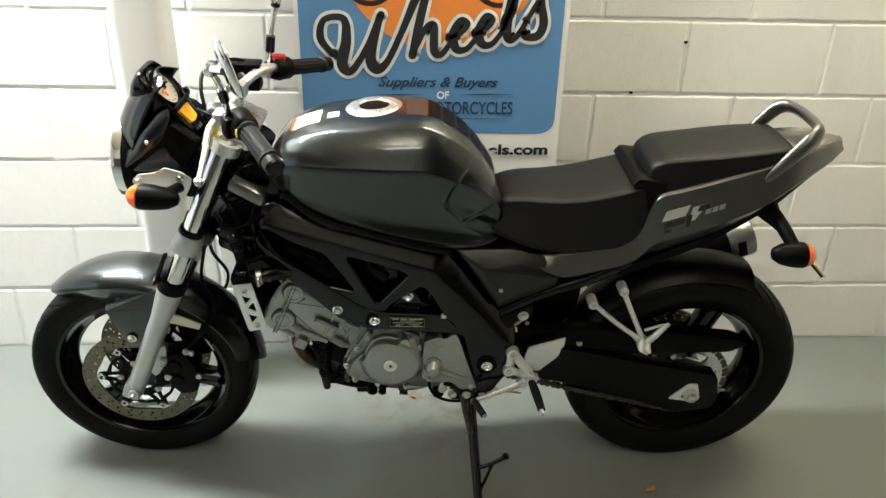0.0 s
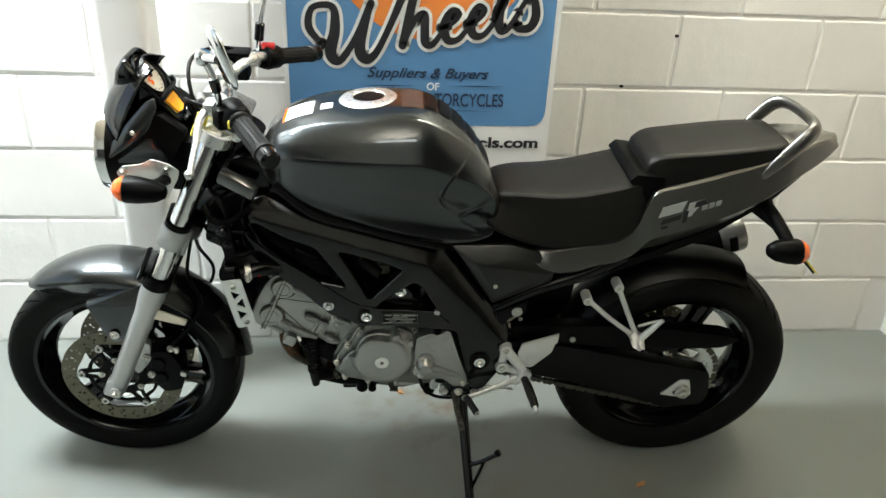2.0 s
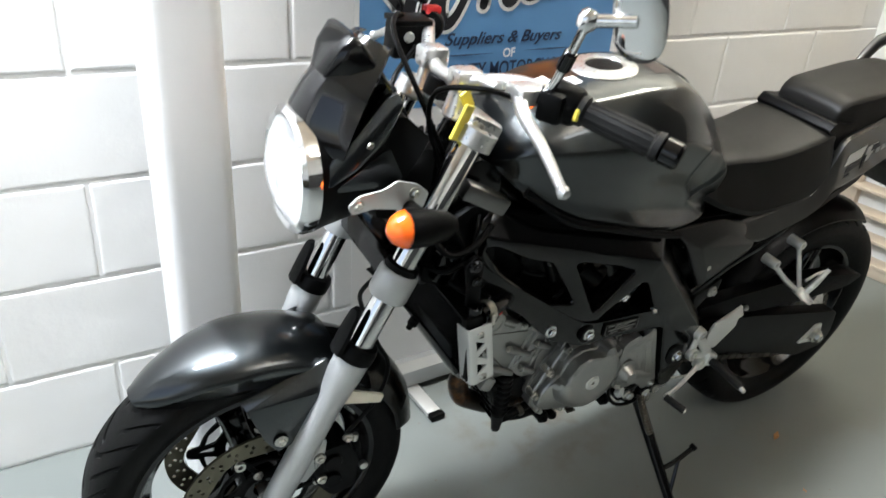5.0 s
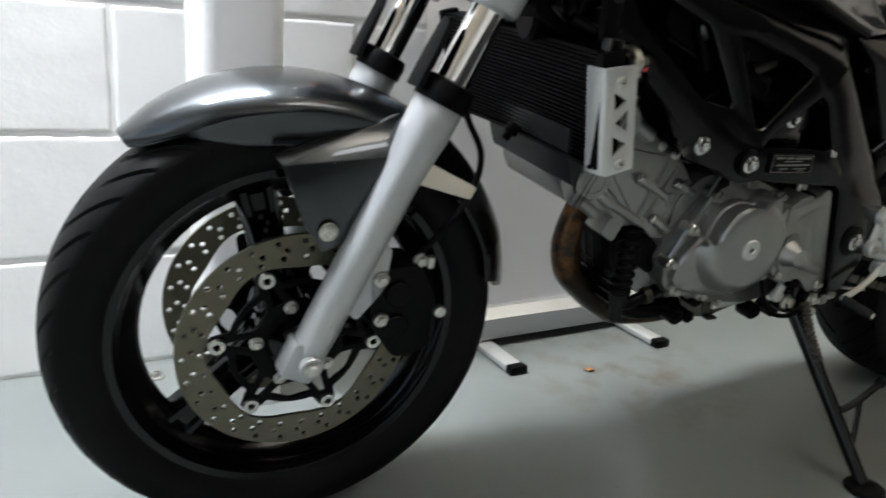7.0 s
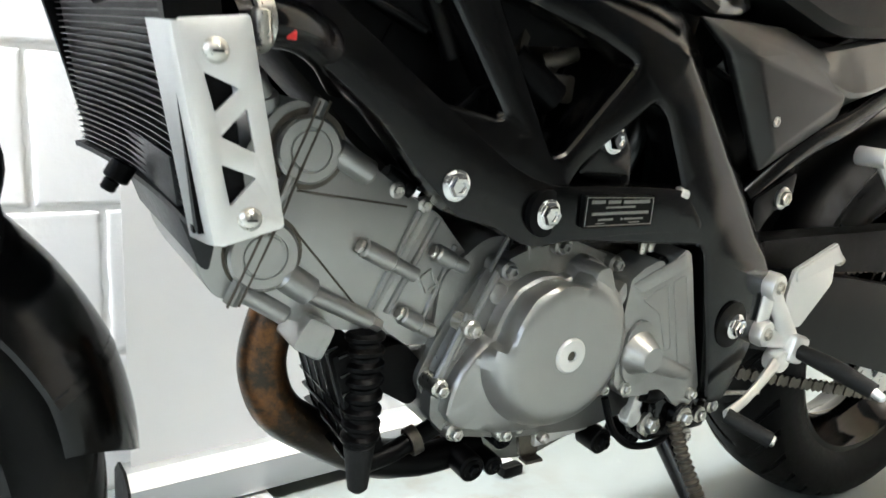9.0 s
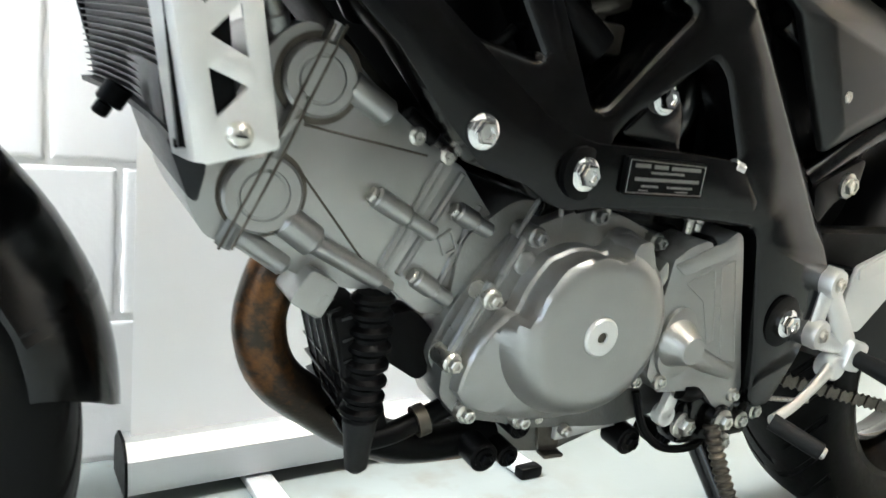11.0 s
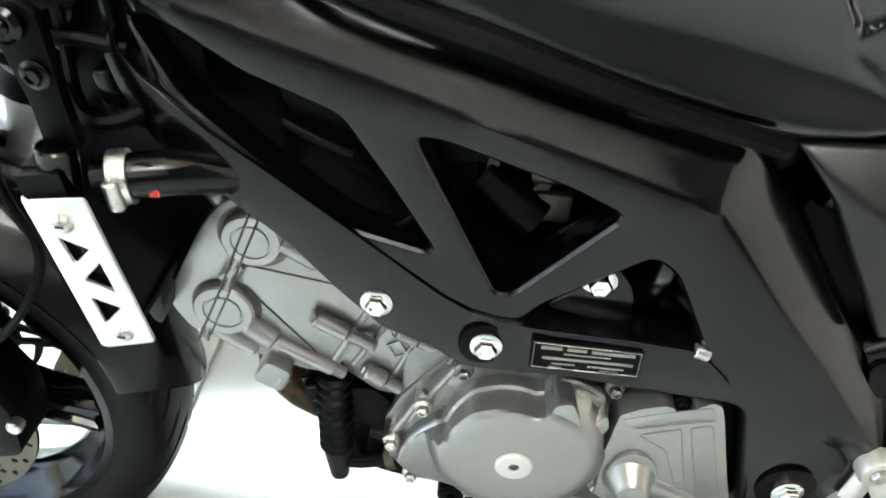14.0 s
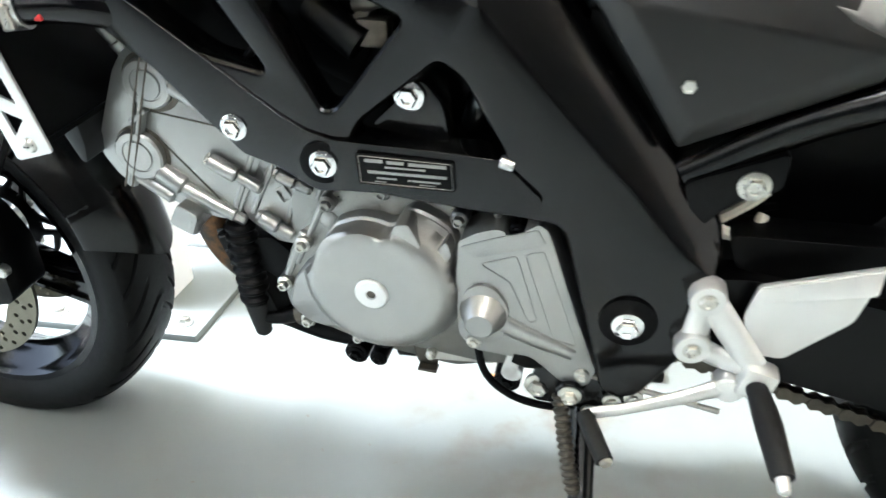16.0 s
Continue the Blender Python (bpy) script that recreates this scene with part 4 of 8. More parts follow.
def tail_cowl():
    keys = [(0.275, 0.702, 0.690, 0.128, 0.110), (0.36, 0.722, 0.649, 0.142, 0.118), (0.45, 0.741, 0.678, 0.147, 0.12), (0.495, 0.752, 0.693, 0.147, 0.119), (0.524, 0.778, 0.704, 0.146, 0.118), (0.548, 0.838, 0.714, 0.144, 0.116), (0.566, 0.868, 0.720, 0.143, 0.114), (0.62, 0.884, 0.738, 0.141, 0.112), (0.70, 0.909, 0.768, 0.134, 0.104), (0.80, 0.938, 0.815, 0.116, 0.085), (0.88, 0.965, 0.88, 0.094, 0.066), (0.95, 0.975, 0.93, 0.062, 0.045), (0.99, 0.972, 0.955, 0.03, 0.025)]
    rows = dense(keys, 4)
    cols = [list(c) for c in zip(*rows)]

    def panel_y(x, z):
        """Half width of the leaning upper face of the panel."""
        zt, zl, wt = (float(np.interp(x, cols[0], cols[k])) for k in (1, 2, 3))
        zm = zl + (zt - zl) * 0.30
        return wt + 0.007 - 0.017 * max(0.0, z - zm) / (zt - zm)

    for s in (-1, 1):
        rings = []
        for x, zt, zl, wt, wl in rows:
            zm = zl + (zt - zl) * 0.30
            rings.append([(x, s * (wt - 0.04), zt), (x, s * (wt - 0.018), zt + 0.003), (x, s * (wt - 0.010), zt - 0.002), (x, s * (wt + 0.006), zm + 0.005), (x, s * (wt + 0.007), zm), (x, s * (wt + 0.003), zm - 0.006), (x, s * wl, zl + 0.003), (x, s * (wl - 0.008), zl), (x, s * (wl - 0.03), zl + 0.004)])
        c = part("tail_panel", loft(rings, cap=False, closed=False), M_PAINT_LT, bike, "grey metallic tail panel", 26)
        if s < 0:
            def badge(pts, material, label=""):
                q = plate(pts, [], -0.0012, 0.0)
                for v in q.verts:
                    v.co.y -= panel_y(v.co.x, v.co.z) + 0.0004
                part("badge_block", q, material, c, label)
            # badge drawn as plain slanted shapes
            badge([(0.572, 0.812), (0.624, 0.828), (0.634, 0.853), (0.580, 0.836)], M_SATIN, "bright silver badge shape")
            badge([(0.578, 0.796), (0.622, 0.811), (0.625, 0.822), (0.582, 0.808)], M_INK, "black badge shape")
            badge([(0.580, 0.786), (0.596, 0.791), (0.594, 0.796), (0.580, 0.792)], M_INK)
            badge([(0.632, 0.815), (0.646, 0.820), (0.672, 0.858), (0.640, 0.848)], M_SATIN, "bright silver badge shape")
            badge([(0.627, 0.802), (0.636, 0.806), (0.640, 0.832), (0.629, 0.829)], M_INK)
            badge([(0.650, 0.838), (0.680, 0.848), (0.672, 0.858), (0.654, 0.852)], M_INK)
            for k in range(3):
                x0 = 0.668 + 0.0155 * k
                badge([(x0, 0.833 + 0.005 * k), (x0 + 0.012, 0.837 + 0.005 * k), (x0 + 0.013, 0.848 + 0.005 * k), (x0 + 0.001, 0.844 + 0.005 * k)], M_FORK, "pale grey badge shape")
    part("seat_hump", plate(rounded([(0.500, 0.888), (0.515, 0.905), (0.56, 0.90), (0.58, 0.90), (0.58, 0.86), (0.572, 0.846), (0.556, 0.82), (0.535, 0.80), (0.53, 0.86)], 0.006), [], -0.118, 0.118, 0.008, 3), M_BLACK, bike, "dark hump between the seats")
    keys2 = [(0.545, 0.85, 0.10), (0.60, 0.862, 0.118), (0.75, 0.908, 0.108), (0.86, 0.962, 0.085), (0.94, 0.978, 0.055), (0.995, 0.972, 0.02)]
    rings = []
    for x, z, w in keys2:
        half = [(x, 0, z + 0.008), (x, w * 0.6, z + 0.004), (x, w, z - 0.006), (x, w * 0.95, z - 0.03)]
        rings.append([(a, -b, c) for a, b, c in reversed(half)] + [(a, b, c) for a, b, c in half[1:]])
    part("tail_top", loft(rings, cap=False), M_PAINT_LT, bike, "", 50)
    # closed underside
    keys3 = [(0.40, 0.65, 0.12), (0.55, 0.70, 0.115), (0.70, 0.765, 0.10), (0.85, 0.85, 0.07), (0.97, 0.935, 0.02)]
    part("undertray", loft([[(x, -w, z), (x, w, z), (x, w, z - 0.02), (x, -w, z - 0.02)] for x, z, w in keys3]), M_BLACK, bike)
    # grab rail in one loop round the tail
    g = [(0.786, -0.106, 0.892), (0.822, -0.106, 0.938), (0.858, -0.104, 0.984), (0.884, -0.096, 1.013), (0.901, -0.066, 1.022), (0.908, 0, 1.022), (0.901, 0.066, 1.022), (0.884, 0.096, 1.013), (0.858, 0.104, 0.984), (0.822, 0.106, 0.938), (0.786, 0.106, 0.892)]
    part("grab_rail", sweep(g, [0.006, 0.014, 0.0175, 0.018, 0.016, 0.015, 0.016, 0.018, 0.0175, 0.014, 0.006], 14, 5, flat=0.72), M_PAINT_LT, bike, "grey metallic grab rail")


tail_cowl()


# ---- frame ----
def frame_face(x):
    """How far the outer face of the frame lies from the middle, wider at the pivot."""
    return table([-0.365, -0.335, -0.30, -0.17, -0.10, -0.03, 0.03, 0.10, 0.20], [0.088, 0.115, 0.124, 0.133, 0.1415, 0.1465, 0.1530, 0.1555, 0.1550], x)


def frame_side(s):
    outer = [(-0.352, 0.798), (-0.318, 0.822), (-0.281, 0.814), (-0.204, 0.797), (-0.122, 0.777), (-0.034, 0.756), (0.037, 0.737), (0.082, 0.718), (0.124, 0.678), (0.160, 0.630), (0.196, 0.585), (0.264, 0.507), (0.268, 0.47), (0.250, 0.376), (0.215, 0.318), (0.182, 0.320), (0.173, 0.362), (0.133, 0.502),
             (0.06, 0.506), (-0.034, 0.509), (-0.097, 0.513), (-0.150, 0.533), (-0.191, 0.563), (-0.240, 0.613), (-0.284, 0.653), (-0.325, 0.690), (-0.351, 0.721), (-0.362, 0.752)]
    wins = [rounded([(-0.341, 0.759), (-0.322, 0.762), (-0.262, 0.732), (-0.201, 0.712), (-0.165, 0.664), (-0.128, 0.612), (-0.190, 0.622), (-0.246, 0.660), (-0.310, 0.712)], 0.010),
            rounded([(-0.148, 0.704), (-0.129, 0.704), (-0.042, 0.683), (-0.003, 0.668), (-0.034, 0.629), (-0.067, 0.588), (-0.079, 0.585)], 0.008),
            rounded([(0.026, 0.638), (0.044, 0.626), (0.083, 0.560), (0.02, 0.556), (-0.056, 0.560), (-0.045, 0.578)], 0.008)]
    bm = plate(rounded(outer, 0.016, 3), wins, -0.020, 0.020)
    es = [e for e in bm.edges if len(e.link_faces) == 2 and e.calc_face_angle(0) > radians(50)]
    bmesh.ops.bevel(bm, geom=es, offset=0.0065, segments=3, profile=0.5, affect="EDGES", clamp_overlap=False)
    # chamfer along the top of the beam and down the back of the rear post
    folds = [((-0.207, 0.750), Vector((0.2415, 0.9704))), ((0.156, 0.573), Vector((0.735, 0.678)))]
    for (px, pz), n in folds:
        for k in (-0.0035, 0.0035):
            bmesh.ops.bisect_plane(bm, geom=bm.verts[:] + bm.edges[:] + bm.faces[:], dist=1e-6, plane_co=(px + n.x * k, 0, pz + n.y * k), plane_no=(n.x, 0, n.y))
    for v in bm.verts:
        x, z = v.co.x, v.co.z
        fold = max(0.0, *(0.85 * ((x - px) * n.x + (z - pz) * n.y) for (px, pz), n in folds))
        v.co.y -= s * fold
        v.co.y += s * (frame_face(x) - 0.020)
    f = part("frame_side", bm, M_FRAME, bike, "satin black cast alloy frame with three openings", 24)
    for x, z, r in ((0.198, 0.413, 0.0098),):
        y = frame_face(x)
        wide = 0.026
        # black ring, slightly proud, stands for the shade of a sunk bolt seat
        part("bolt_recess", lathe([(0.006, -0.004), (wide, -0.004), (wide, 0.0002), (wide - 0.001, 0.0006), (0.006, 0.0006)], (x, s * y, z), (0, s, 0), 28, True), M_BLACK, f)
        part("frame_bolt", bolt((x, s * (y + 0.005), z), r, (0, s, 0)), M_CHROME, f, "bright flanged hexagon bolt")
    a, b, c = Vector((0.155, s * 0.118, 0.630)), Vector((0.149, s * 0.135, 0.605)), Vector((0.143, s * 0.149, 0.580))
    beads = [a.lerp(b, k / 12) for k in range(12)] + [b.lerp(c, k / 12) for k in range(13)]
    part("weld_seam", sweep(beads, [0.0042 if k % 2 else 0.0026 for k in range(25)], 8, 0), M_FRAME, f)
    part("weld_seam", sweep([(-0.350, s * 0.085, 0.812), (-0.356, s * 0.096, 0.79), (-0.358, s * 0.100, 0.765), (-0.352, s * 0.104, 0.735)], [0.0045, 0.0035, 0.0045, 0.0035], 8), M_FRAME, f)
    return f


near_frame = frame_side(-1)
frame_side(1)
part("mount_tab", plate(rounded([(-0.04, 0.570), (0.006, 0.616), (0.024, 0.594), (0.030, 0.556)], 0.008), [], -0.131, -0.10, 0.002), M_FRAME, near_frame)


part("seat_rail", sweep([(0.14, -0.11, 0.69), (0.25, -0.115, 0.66), (0.42, -0.115, 0.68), (0.60, -0.10, 0.75), (0.80, -0.08, 0.85)], 0.016, 10), M_FRAME, bike)
part("seat_rail", sweep([(0.14, 0.11, 0.69), (0.25, 0.115, 0.66), (0.42, 0.115, 0.68), (0.60, 0.10, 0.75), (0.80, 0.08, 0.85)], 0.016, 10), M_FRAME, bike)
part("seat_strut", sweep([(0.225, -0.115, 0.545), (0.31, -0.118, 0.60), (0.42, -0.118, 0.645), (0.52, -0.112, 0.70)], 0.017, 10), M_FRAME, bike)


def side_cover(s):
    """Triangular black cover between tank, seat and frame, with a raised fold."""
    pts = {"a": (0.105, 0.722), "b": (0.135, 0.692), "c": (0.214, 0.577), "d": (0.345, 0.640), "e": (0.36, 0.70), "f": (0.24, 0.728), "g": (0.165, 0.690), "h": (0.222, 0.600), "i": (0.345, 0.662), "j": (0.25, 0.70)}
    deep = {"a": 0.118, "b": 0.136, "c": 0.142, "d": 0.142, "e": 0.128, "f": 0.118, "g": 0.150, "h": 0.152, "i": 0.148, "j": 0.138}
    bm = bmesh.new()
    v = {k: bm.verts.new((x, s * deep[k], z)) for k, (x, z) in pts.items()}
    for f in ("abg", "bchg", "cdih", "ghi", "gij", "ajf", "agj", "jie", "jef", "ide"):
        bm.faces.new([v[k] for k in f])
    geo = bmesh.ops.extrude_face_region(bm, geom=bm.faces[:])
    bmesh.ops.translate(bm, vec=(0, -s * 0.012, 0), verts=[q for q in geo["geom"] if isinstance(q, bmesh.types.BMVert)])
    bmesh.ops.recalc_face_normals(bm, faces=bm.faces)
    bev(bm, 0.0035, 3, 14)
    c = part("side_cover", bm, M_COVER, bike, "black plastic side cover", 30)
    part("cover_screw", bolt((0.214, s * 0.147, 0.631), 0.006, (0, s, 0)), M_STEEL, c)


side_cover(-1)
side_cover(1)


# ---- engine ----
def engine():
    e = part("crankcase", plate(rounded([(-0.145, 0.47), (-0.10, 0.505), (0.06, 0.50), (0.13, 0.49), (0.19, 0.34), (0.165, 0.30), (0.06, 0.285), (-0.06, 0.295), (-0.12, 0.325), (-0.15, 0.38)], 0.015), [], -0.092, 0.095, 0.006), M_CASE, bike, "dull silver engine casting")
    # black plate standing for the shade in the gap behind the covers
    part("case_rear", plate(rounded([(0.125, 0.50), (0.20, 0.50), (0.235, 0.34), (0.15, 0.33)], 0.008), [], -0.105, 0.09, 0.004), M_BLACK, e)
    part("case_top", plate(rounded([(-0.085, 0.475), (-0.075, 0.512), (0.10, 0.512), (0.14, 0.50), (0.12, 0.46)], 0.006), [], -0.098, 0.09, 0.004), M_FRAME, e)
    # rear cylinder and intake space, coloured black for the shade behind the frame
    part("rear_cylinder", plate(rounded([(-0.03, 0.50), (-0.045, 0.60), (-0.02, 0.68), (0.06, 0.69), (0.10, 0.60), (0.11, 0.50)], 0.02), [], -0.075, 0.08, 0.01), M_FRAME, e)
    part("airbox", plate(rounded([(-0.25, 0.70), (-0.24, 0.80), (0.13, 0.78), (0.12, 0.69), (-0.05, 0.675), (-0.17, 0.665)], 0.02), [], -0.095, 0.095, 0.012), M_BLACK, bike, "black airbox under the tank")
    # black panel and box added to stand for the shade inside the frame
    part("wiring_cover", plate(rounded([(-0.345, 0.69), (-0.335, 0.80), (-0.20, 0.77), (-0.09, 0.70), (-0.12, 0.60), (-0.22, 0.645)], 0.012), [], -0.055, 0.055, 0.01), M_BLACK, bike)
    part("battery_box", plate(rounded([(0.13, 0.66), (0.17, 0.73), (0.46, 0.72), (0.44, 0.66), (0.33, 0.60), (0.27, 0.52), (0.21, 0.50), (0.17, 0.56)], 0.02), [], -0.10, 0.10, 0.012), M_BLACK, bike)
    part("headstock_casting", plate(rounded([(-0.40, 0.88), (-0.345, 0.905), (-0.30, 0.86), (-0.305, 0.78), (-0.335, 0.71), (-0.39, 0.70), (-0.43, 0.76)], 0.02), [], -0.062, 0.062, 0.012), M_FRAME, bike)
    part("intake_block", box((-0.13, 0, 0.645), (0.16, 0.12, 0.09), 0.012, (0, 25, 0)), M_BLACK, bike)
    for p, q, r, m in (((-0.245, -0.10, 0.69), (-0.195, -0.105, 0.672), 0.004, M_BLACK), ((-0.20, -0.095, 0.72), (-0.165, -0.1, 0.655), 0.009, M_BLACK), ((-0.10, -0.09, 0.66), (-0.055, -0.1, 0.63), 0.016, M_BLACK), ((-0.06, -0.085, 0.66), (-0.03, -0.09, 0.672), 0.008, M_CHAIN), ((0.045, -0.095, 0.565), (0.06, -0.095, 0.62), 0.013, M_PAINT), ((-0.165, -0.105, 0.61), (-0.135, -0.105, 0.638), 0.004, M_BLACK)):
        part("intake_pipe", sweep([p, ((p[0] + q[0]) / 2, p[1] - 0.006, (p[2] + q[2]) / 2), q], r, 12), m, bike)
    part("hose_ring", lathe([(0.014, -0.003), (0.018, -0.003), (0.018, 0.003), (0.014, 0.003)], (-0.185, -0.105, 0.71), (0.5, -1, 0.3), 20, True), M_CASE, bike)
    part("throttle_body", join(lathe([(0.018, -0.02), (0.027, -0.02), (0.03, 0.0), (0.027, 0.02), (0.018, 0.02)], (-0.075, -0.075, 0.665), (0.2, -1, 0.2), 24, True), box((-0.045, -0.09, 0.64), (0.03, 0.02, 0.025), 0.004)), M_CHAIN, bike)
    # low clutter under the covers
    sump = part("sump", plate(rounded([(-0.10, 0.315), (-0.07, 0.255), (0.02, 0.245), (0.10, 0.27), (0.14, 0.31)], 0.01), [], -0.06, 0.07, 0.006), M_CASE, e)
    part("sump_plate", box((0.03, -0.085, 0.292), (0.075, 0.012, 0.026), 0.002, (0, -6, 0)), M_SATIN, sump)
    for x, z, r, l in ((-0.055, 0.298, 0.011, 0.03), (-0.088, 0.272, 0.014, 0.03), (-0.062, 0.270, 0.0105, 0.03), (0.085, 0.268, 0.015, 0.03), (0.128, 0.268, 0.012, 0.035), (-0.03, 0.30, 0.007, 0.02), (0.0, 0.288, 0.006, 0.03)):
        part("hose_end", join(cyl((x, -0.07, z), r, l, (0, -1, 0), 16), bolt((x, -0.07 - l, z), r * 0.5)), M_BLACK if r > 0.0095 else M_STEEL, sump)
    part("side_bracket", join(plate(rounded([(-0.025, 0.292), (-0.005, 0.292), (0.005, 0.268), (0.0, 0.258), (-0.018, 0.264)], 0.003), [], -0.085, -0.08, 0.001), box((-0.006, -0.088, 0.261), (0.022, 0.014, 0.004), 0.001)), M_CHAIN, sump)

    return e


crankcase = engine()


def exhaust():
    part("exhaust_header", sweep([(-0.262, -0.02, 0.445), (-0.276, -0.025, 0.415), (-0.281, -0.025, 0.375), (-0.263, -0.02, 0.33), (-0.22, -0.01, 0.293), (-0.165, 0.0, 0.255), (-0.11, 0.01, 0.232), (0.0, 0.02, 0.225), (0.12, 0.04, 0.235), (0.25, 0.07, 0.27)], 0.0215, 20, 5), M_PIPE, bike, "heat-stained brown exhaust header")
    a, d = Vector((0.49, 0.14, 0.468)), Vector((0.94, 0.04, 0.335))
    sil = part("silencer", lathe([(0, 0), (0.03, 0), (0.050, 0.05), (0.052, 0.10), (0.052, 0.40), (0, 0.40)], a, d, 36), M_BLACK, bike, "dark exhaust silencer")
    part("silencer_cap", lathe([(0.03, 0.385), (0.053, 0.385), (0.055, 0.39), (0.055, 0.448), (0.052, 0.454), (0.03, 0.458), (0.022, 0.45), (0.022, 0.385)], a, d, 36, True), M_CASE, sil, "dull silver silencer end cap")
    part("outlet", lathe([(0, 0.452), (0.021, 0.452), (0.021, 0.44), (0, 0.44)], a, d, 24), M_BLACK, sil)
    part("silencer_strap", box(a + d * 0.417 + Vector((0, -0.054, 0.0)), (0.022, 0.006, 0.045), 0.001, (0, -20, 0)), M_BLACK, sil)


exhaust()


def bellows(path, r, ribs):
    pts = smooth(path, 8)
    n = ribs * 4
    out, rad = [], []
    for k in range(n + 1):
        t = k / n * (len(pts) - 1)
        i = min(int(t), len(pts) - 2)
        out.append(pts[i].lerp(pts[i + 1], t - i))
        rad.append(r * (1.0 if k % 4 in (1, 2) else 0.78))
    return sweep(out, rad, 16, 0)


def plumbing():
    part("ribbed_boot", bellows([(-0.2125, -0.086, 0.424), (-0.2115, -0.088, 0.39), (-0.2100, -0.088, 0.352), (-0.2095, -0.088, 0.318)], 0.0178, 8), M_BLACK, bike, "black ribbed rubber boot")
    part("boot_tip", cyl((-0.2095, -0.088, 0.322), 0.0145, 0.052, (0.06, 0, -1), 16, 0.004, 0.0095), M_GRIP, bike)
    part("boot_bracket", plate(rounded([(-0.235, 0.398), (-0.175, 0.41), (-0.14, 0.375), (-0.16, 0.345), (-0.20, 0.37)], 0.01), [], -0.088, -0.06, 0.003), M_BLACK, bike)
    part("lower_hose", sweep([(-0.205, -0.086, 0.296), (-0.18, -0.087, 0.300), (-0.155, -0.087, 0.309), (-0.12, -0.085, 0.322), (-0.09, -0.080, 0.318)], 0.0095, 14), M_BLACK, bike)
    part("hose_clamp", lathe([(0.011, -0.005), (0.014, -0.005), (0.014, 0.005), (0.011, 0.005)], (-0.153, -0.087, 0.3095), (1, 0.0, 0.35), 20, True), M_CHAIN, bike)
    part("low_pipe", sweep([(-0.19, -0.06, 0.285), (-0.13, -0.06, 0.27), (-0.06, -0.06, 0.275)], 0.016, 14), M_BLACK, bike)
    # finned regulator between pipe and boot
    reg = part("regulator", box((-0.212, -0.035, 0.352), (0.028, 0.11, 0.12), 0.004, (0, -18, 0)), M_BLACK, bike, "black finned regulator")
    for k in range(7):
        part("regulator_fin", box((-0.226 + 0.0034 * k - 0.006, -0.035, 0.405 - 0.0175 * k), (0.012, 0.112, 0.003), 0.0005, (0, -18, 0)), M_FRAME, reg)
    for k in range(5):
        part("regulator_fin", box((-0.222, -0.08 + 0.0225 * k, 0.352), (0.012, 0.003, 0.118), 0.0005, (0, -18, 0)), M_FRAME, reg)
    # coolant hose from the radiator to the engine
    part("coolant_hose", sweep([(-0.358, -0.155, 0.658), (-0.335, -0.150, 0.662), (-0.305, -0.135, 0.660), (-0.275, -0.11, 0.648), (-0.25, -0.08, 0.63)], 0.0165, 16), M_BLACKGLOSS, bike, "black rubber coolant hose")
    part("hose_clamp", lathe([(0.016, -0.006), (0.0195, -0.006), (0.0195, 0.006), (0.016, 0.006)], (-0.343, -0.152, 0.661), (1, 0.25, 0.1), 22, True), M_STEEL, bike)
    part("clamp_screw", cyl((-0.343, -0.170, 0.668), 0.006, 0.022, (0.1, 0, -1), 10), M_STEEL, bike)
    part("hose_mark", box((-0.320, -0.1585, 0.655), (0.007, 0.004, 0.006), 0.001), M_RED, bike)


plumbing()


def headstock_clutter():
    """Black brackets, connectors and hoses packed between the fork, radiator and frame."""
    part("loom_tray", plate(rounded([(-0.445, 0.70), (-0.43, 0.79), (-0.36, 0.83), (-0.31, 0.80), (-0.30, 0.70), (-0.345, 0.66), (-0.38, 0.672)], 0.012), [], -0.085, 0.11, 0.008), M_BLACK, bike, "black wiring tray behind the fork")
    part("connector", box((-0.405, -0.10, 0.752), (0.05, 0.026, 0.034), 0.004, (0, 20, 6)), M_FRAME, bike)
    part("connector", box((-0.352, -0.098, 0.700), (0.036, 0.024, 0.042), 0.004, (0, -12, 0)), M_FRAME, bike)
    part("connector", box((-0.412, -0.094, 0.712), (0.03, 0.02, 0.026), 0.003, (0, 35, 0)), M_FRAME, bike)
    for pts, r in (([(-0.44, -0.09, 0.79), (-0.415, -0.115, 0.765), (-0.375, -0.12, 0.772), (-0.335, -0.105, 0.80)], 0.006), ([(-0.45, -0.07, 0.735), (-0.42, -0.108, 0.728), (-0.385, -0.118, 0.742), (-0.345, -0.11, 0.735)], 0.005),
                   ([(-0.395, -0.10, 0.70), (-0.372, -0.125, 0.688), (-0.345, -0.118, 0.69), (-0.318, -0.098, 0.71)], 0.0065), ([(-0.43, -0.06, 0.82), (-0.40, -0.10, 0.80), (-0.385, -0.112, 0.76), (-0.392, -0.10, 0.70)], 0.0045)):
        part("loom_hose", sweep(pts, r, 8, 6), M_BLACK, bike)
    part("bracket_screw", bolt((-0.405, -0.115, 0.755), 0.005), M_FRAME, bike)


headstock_clutter()


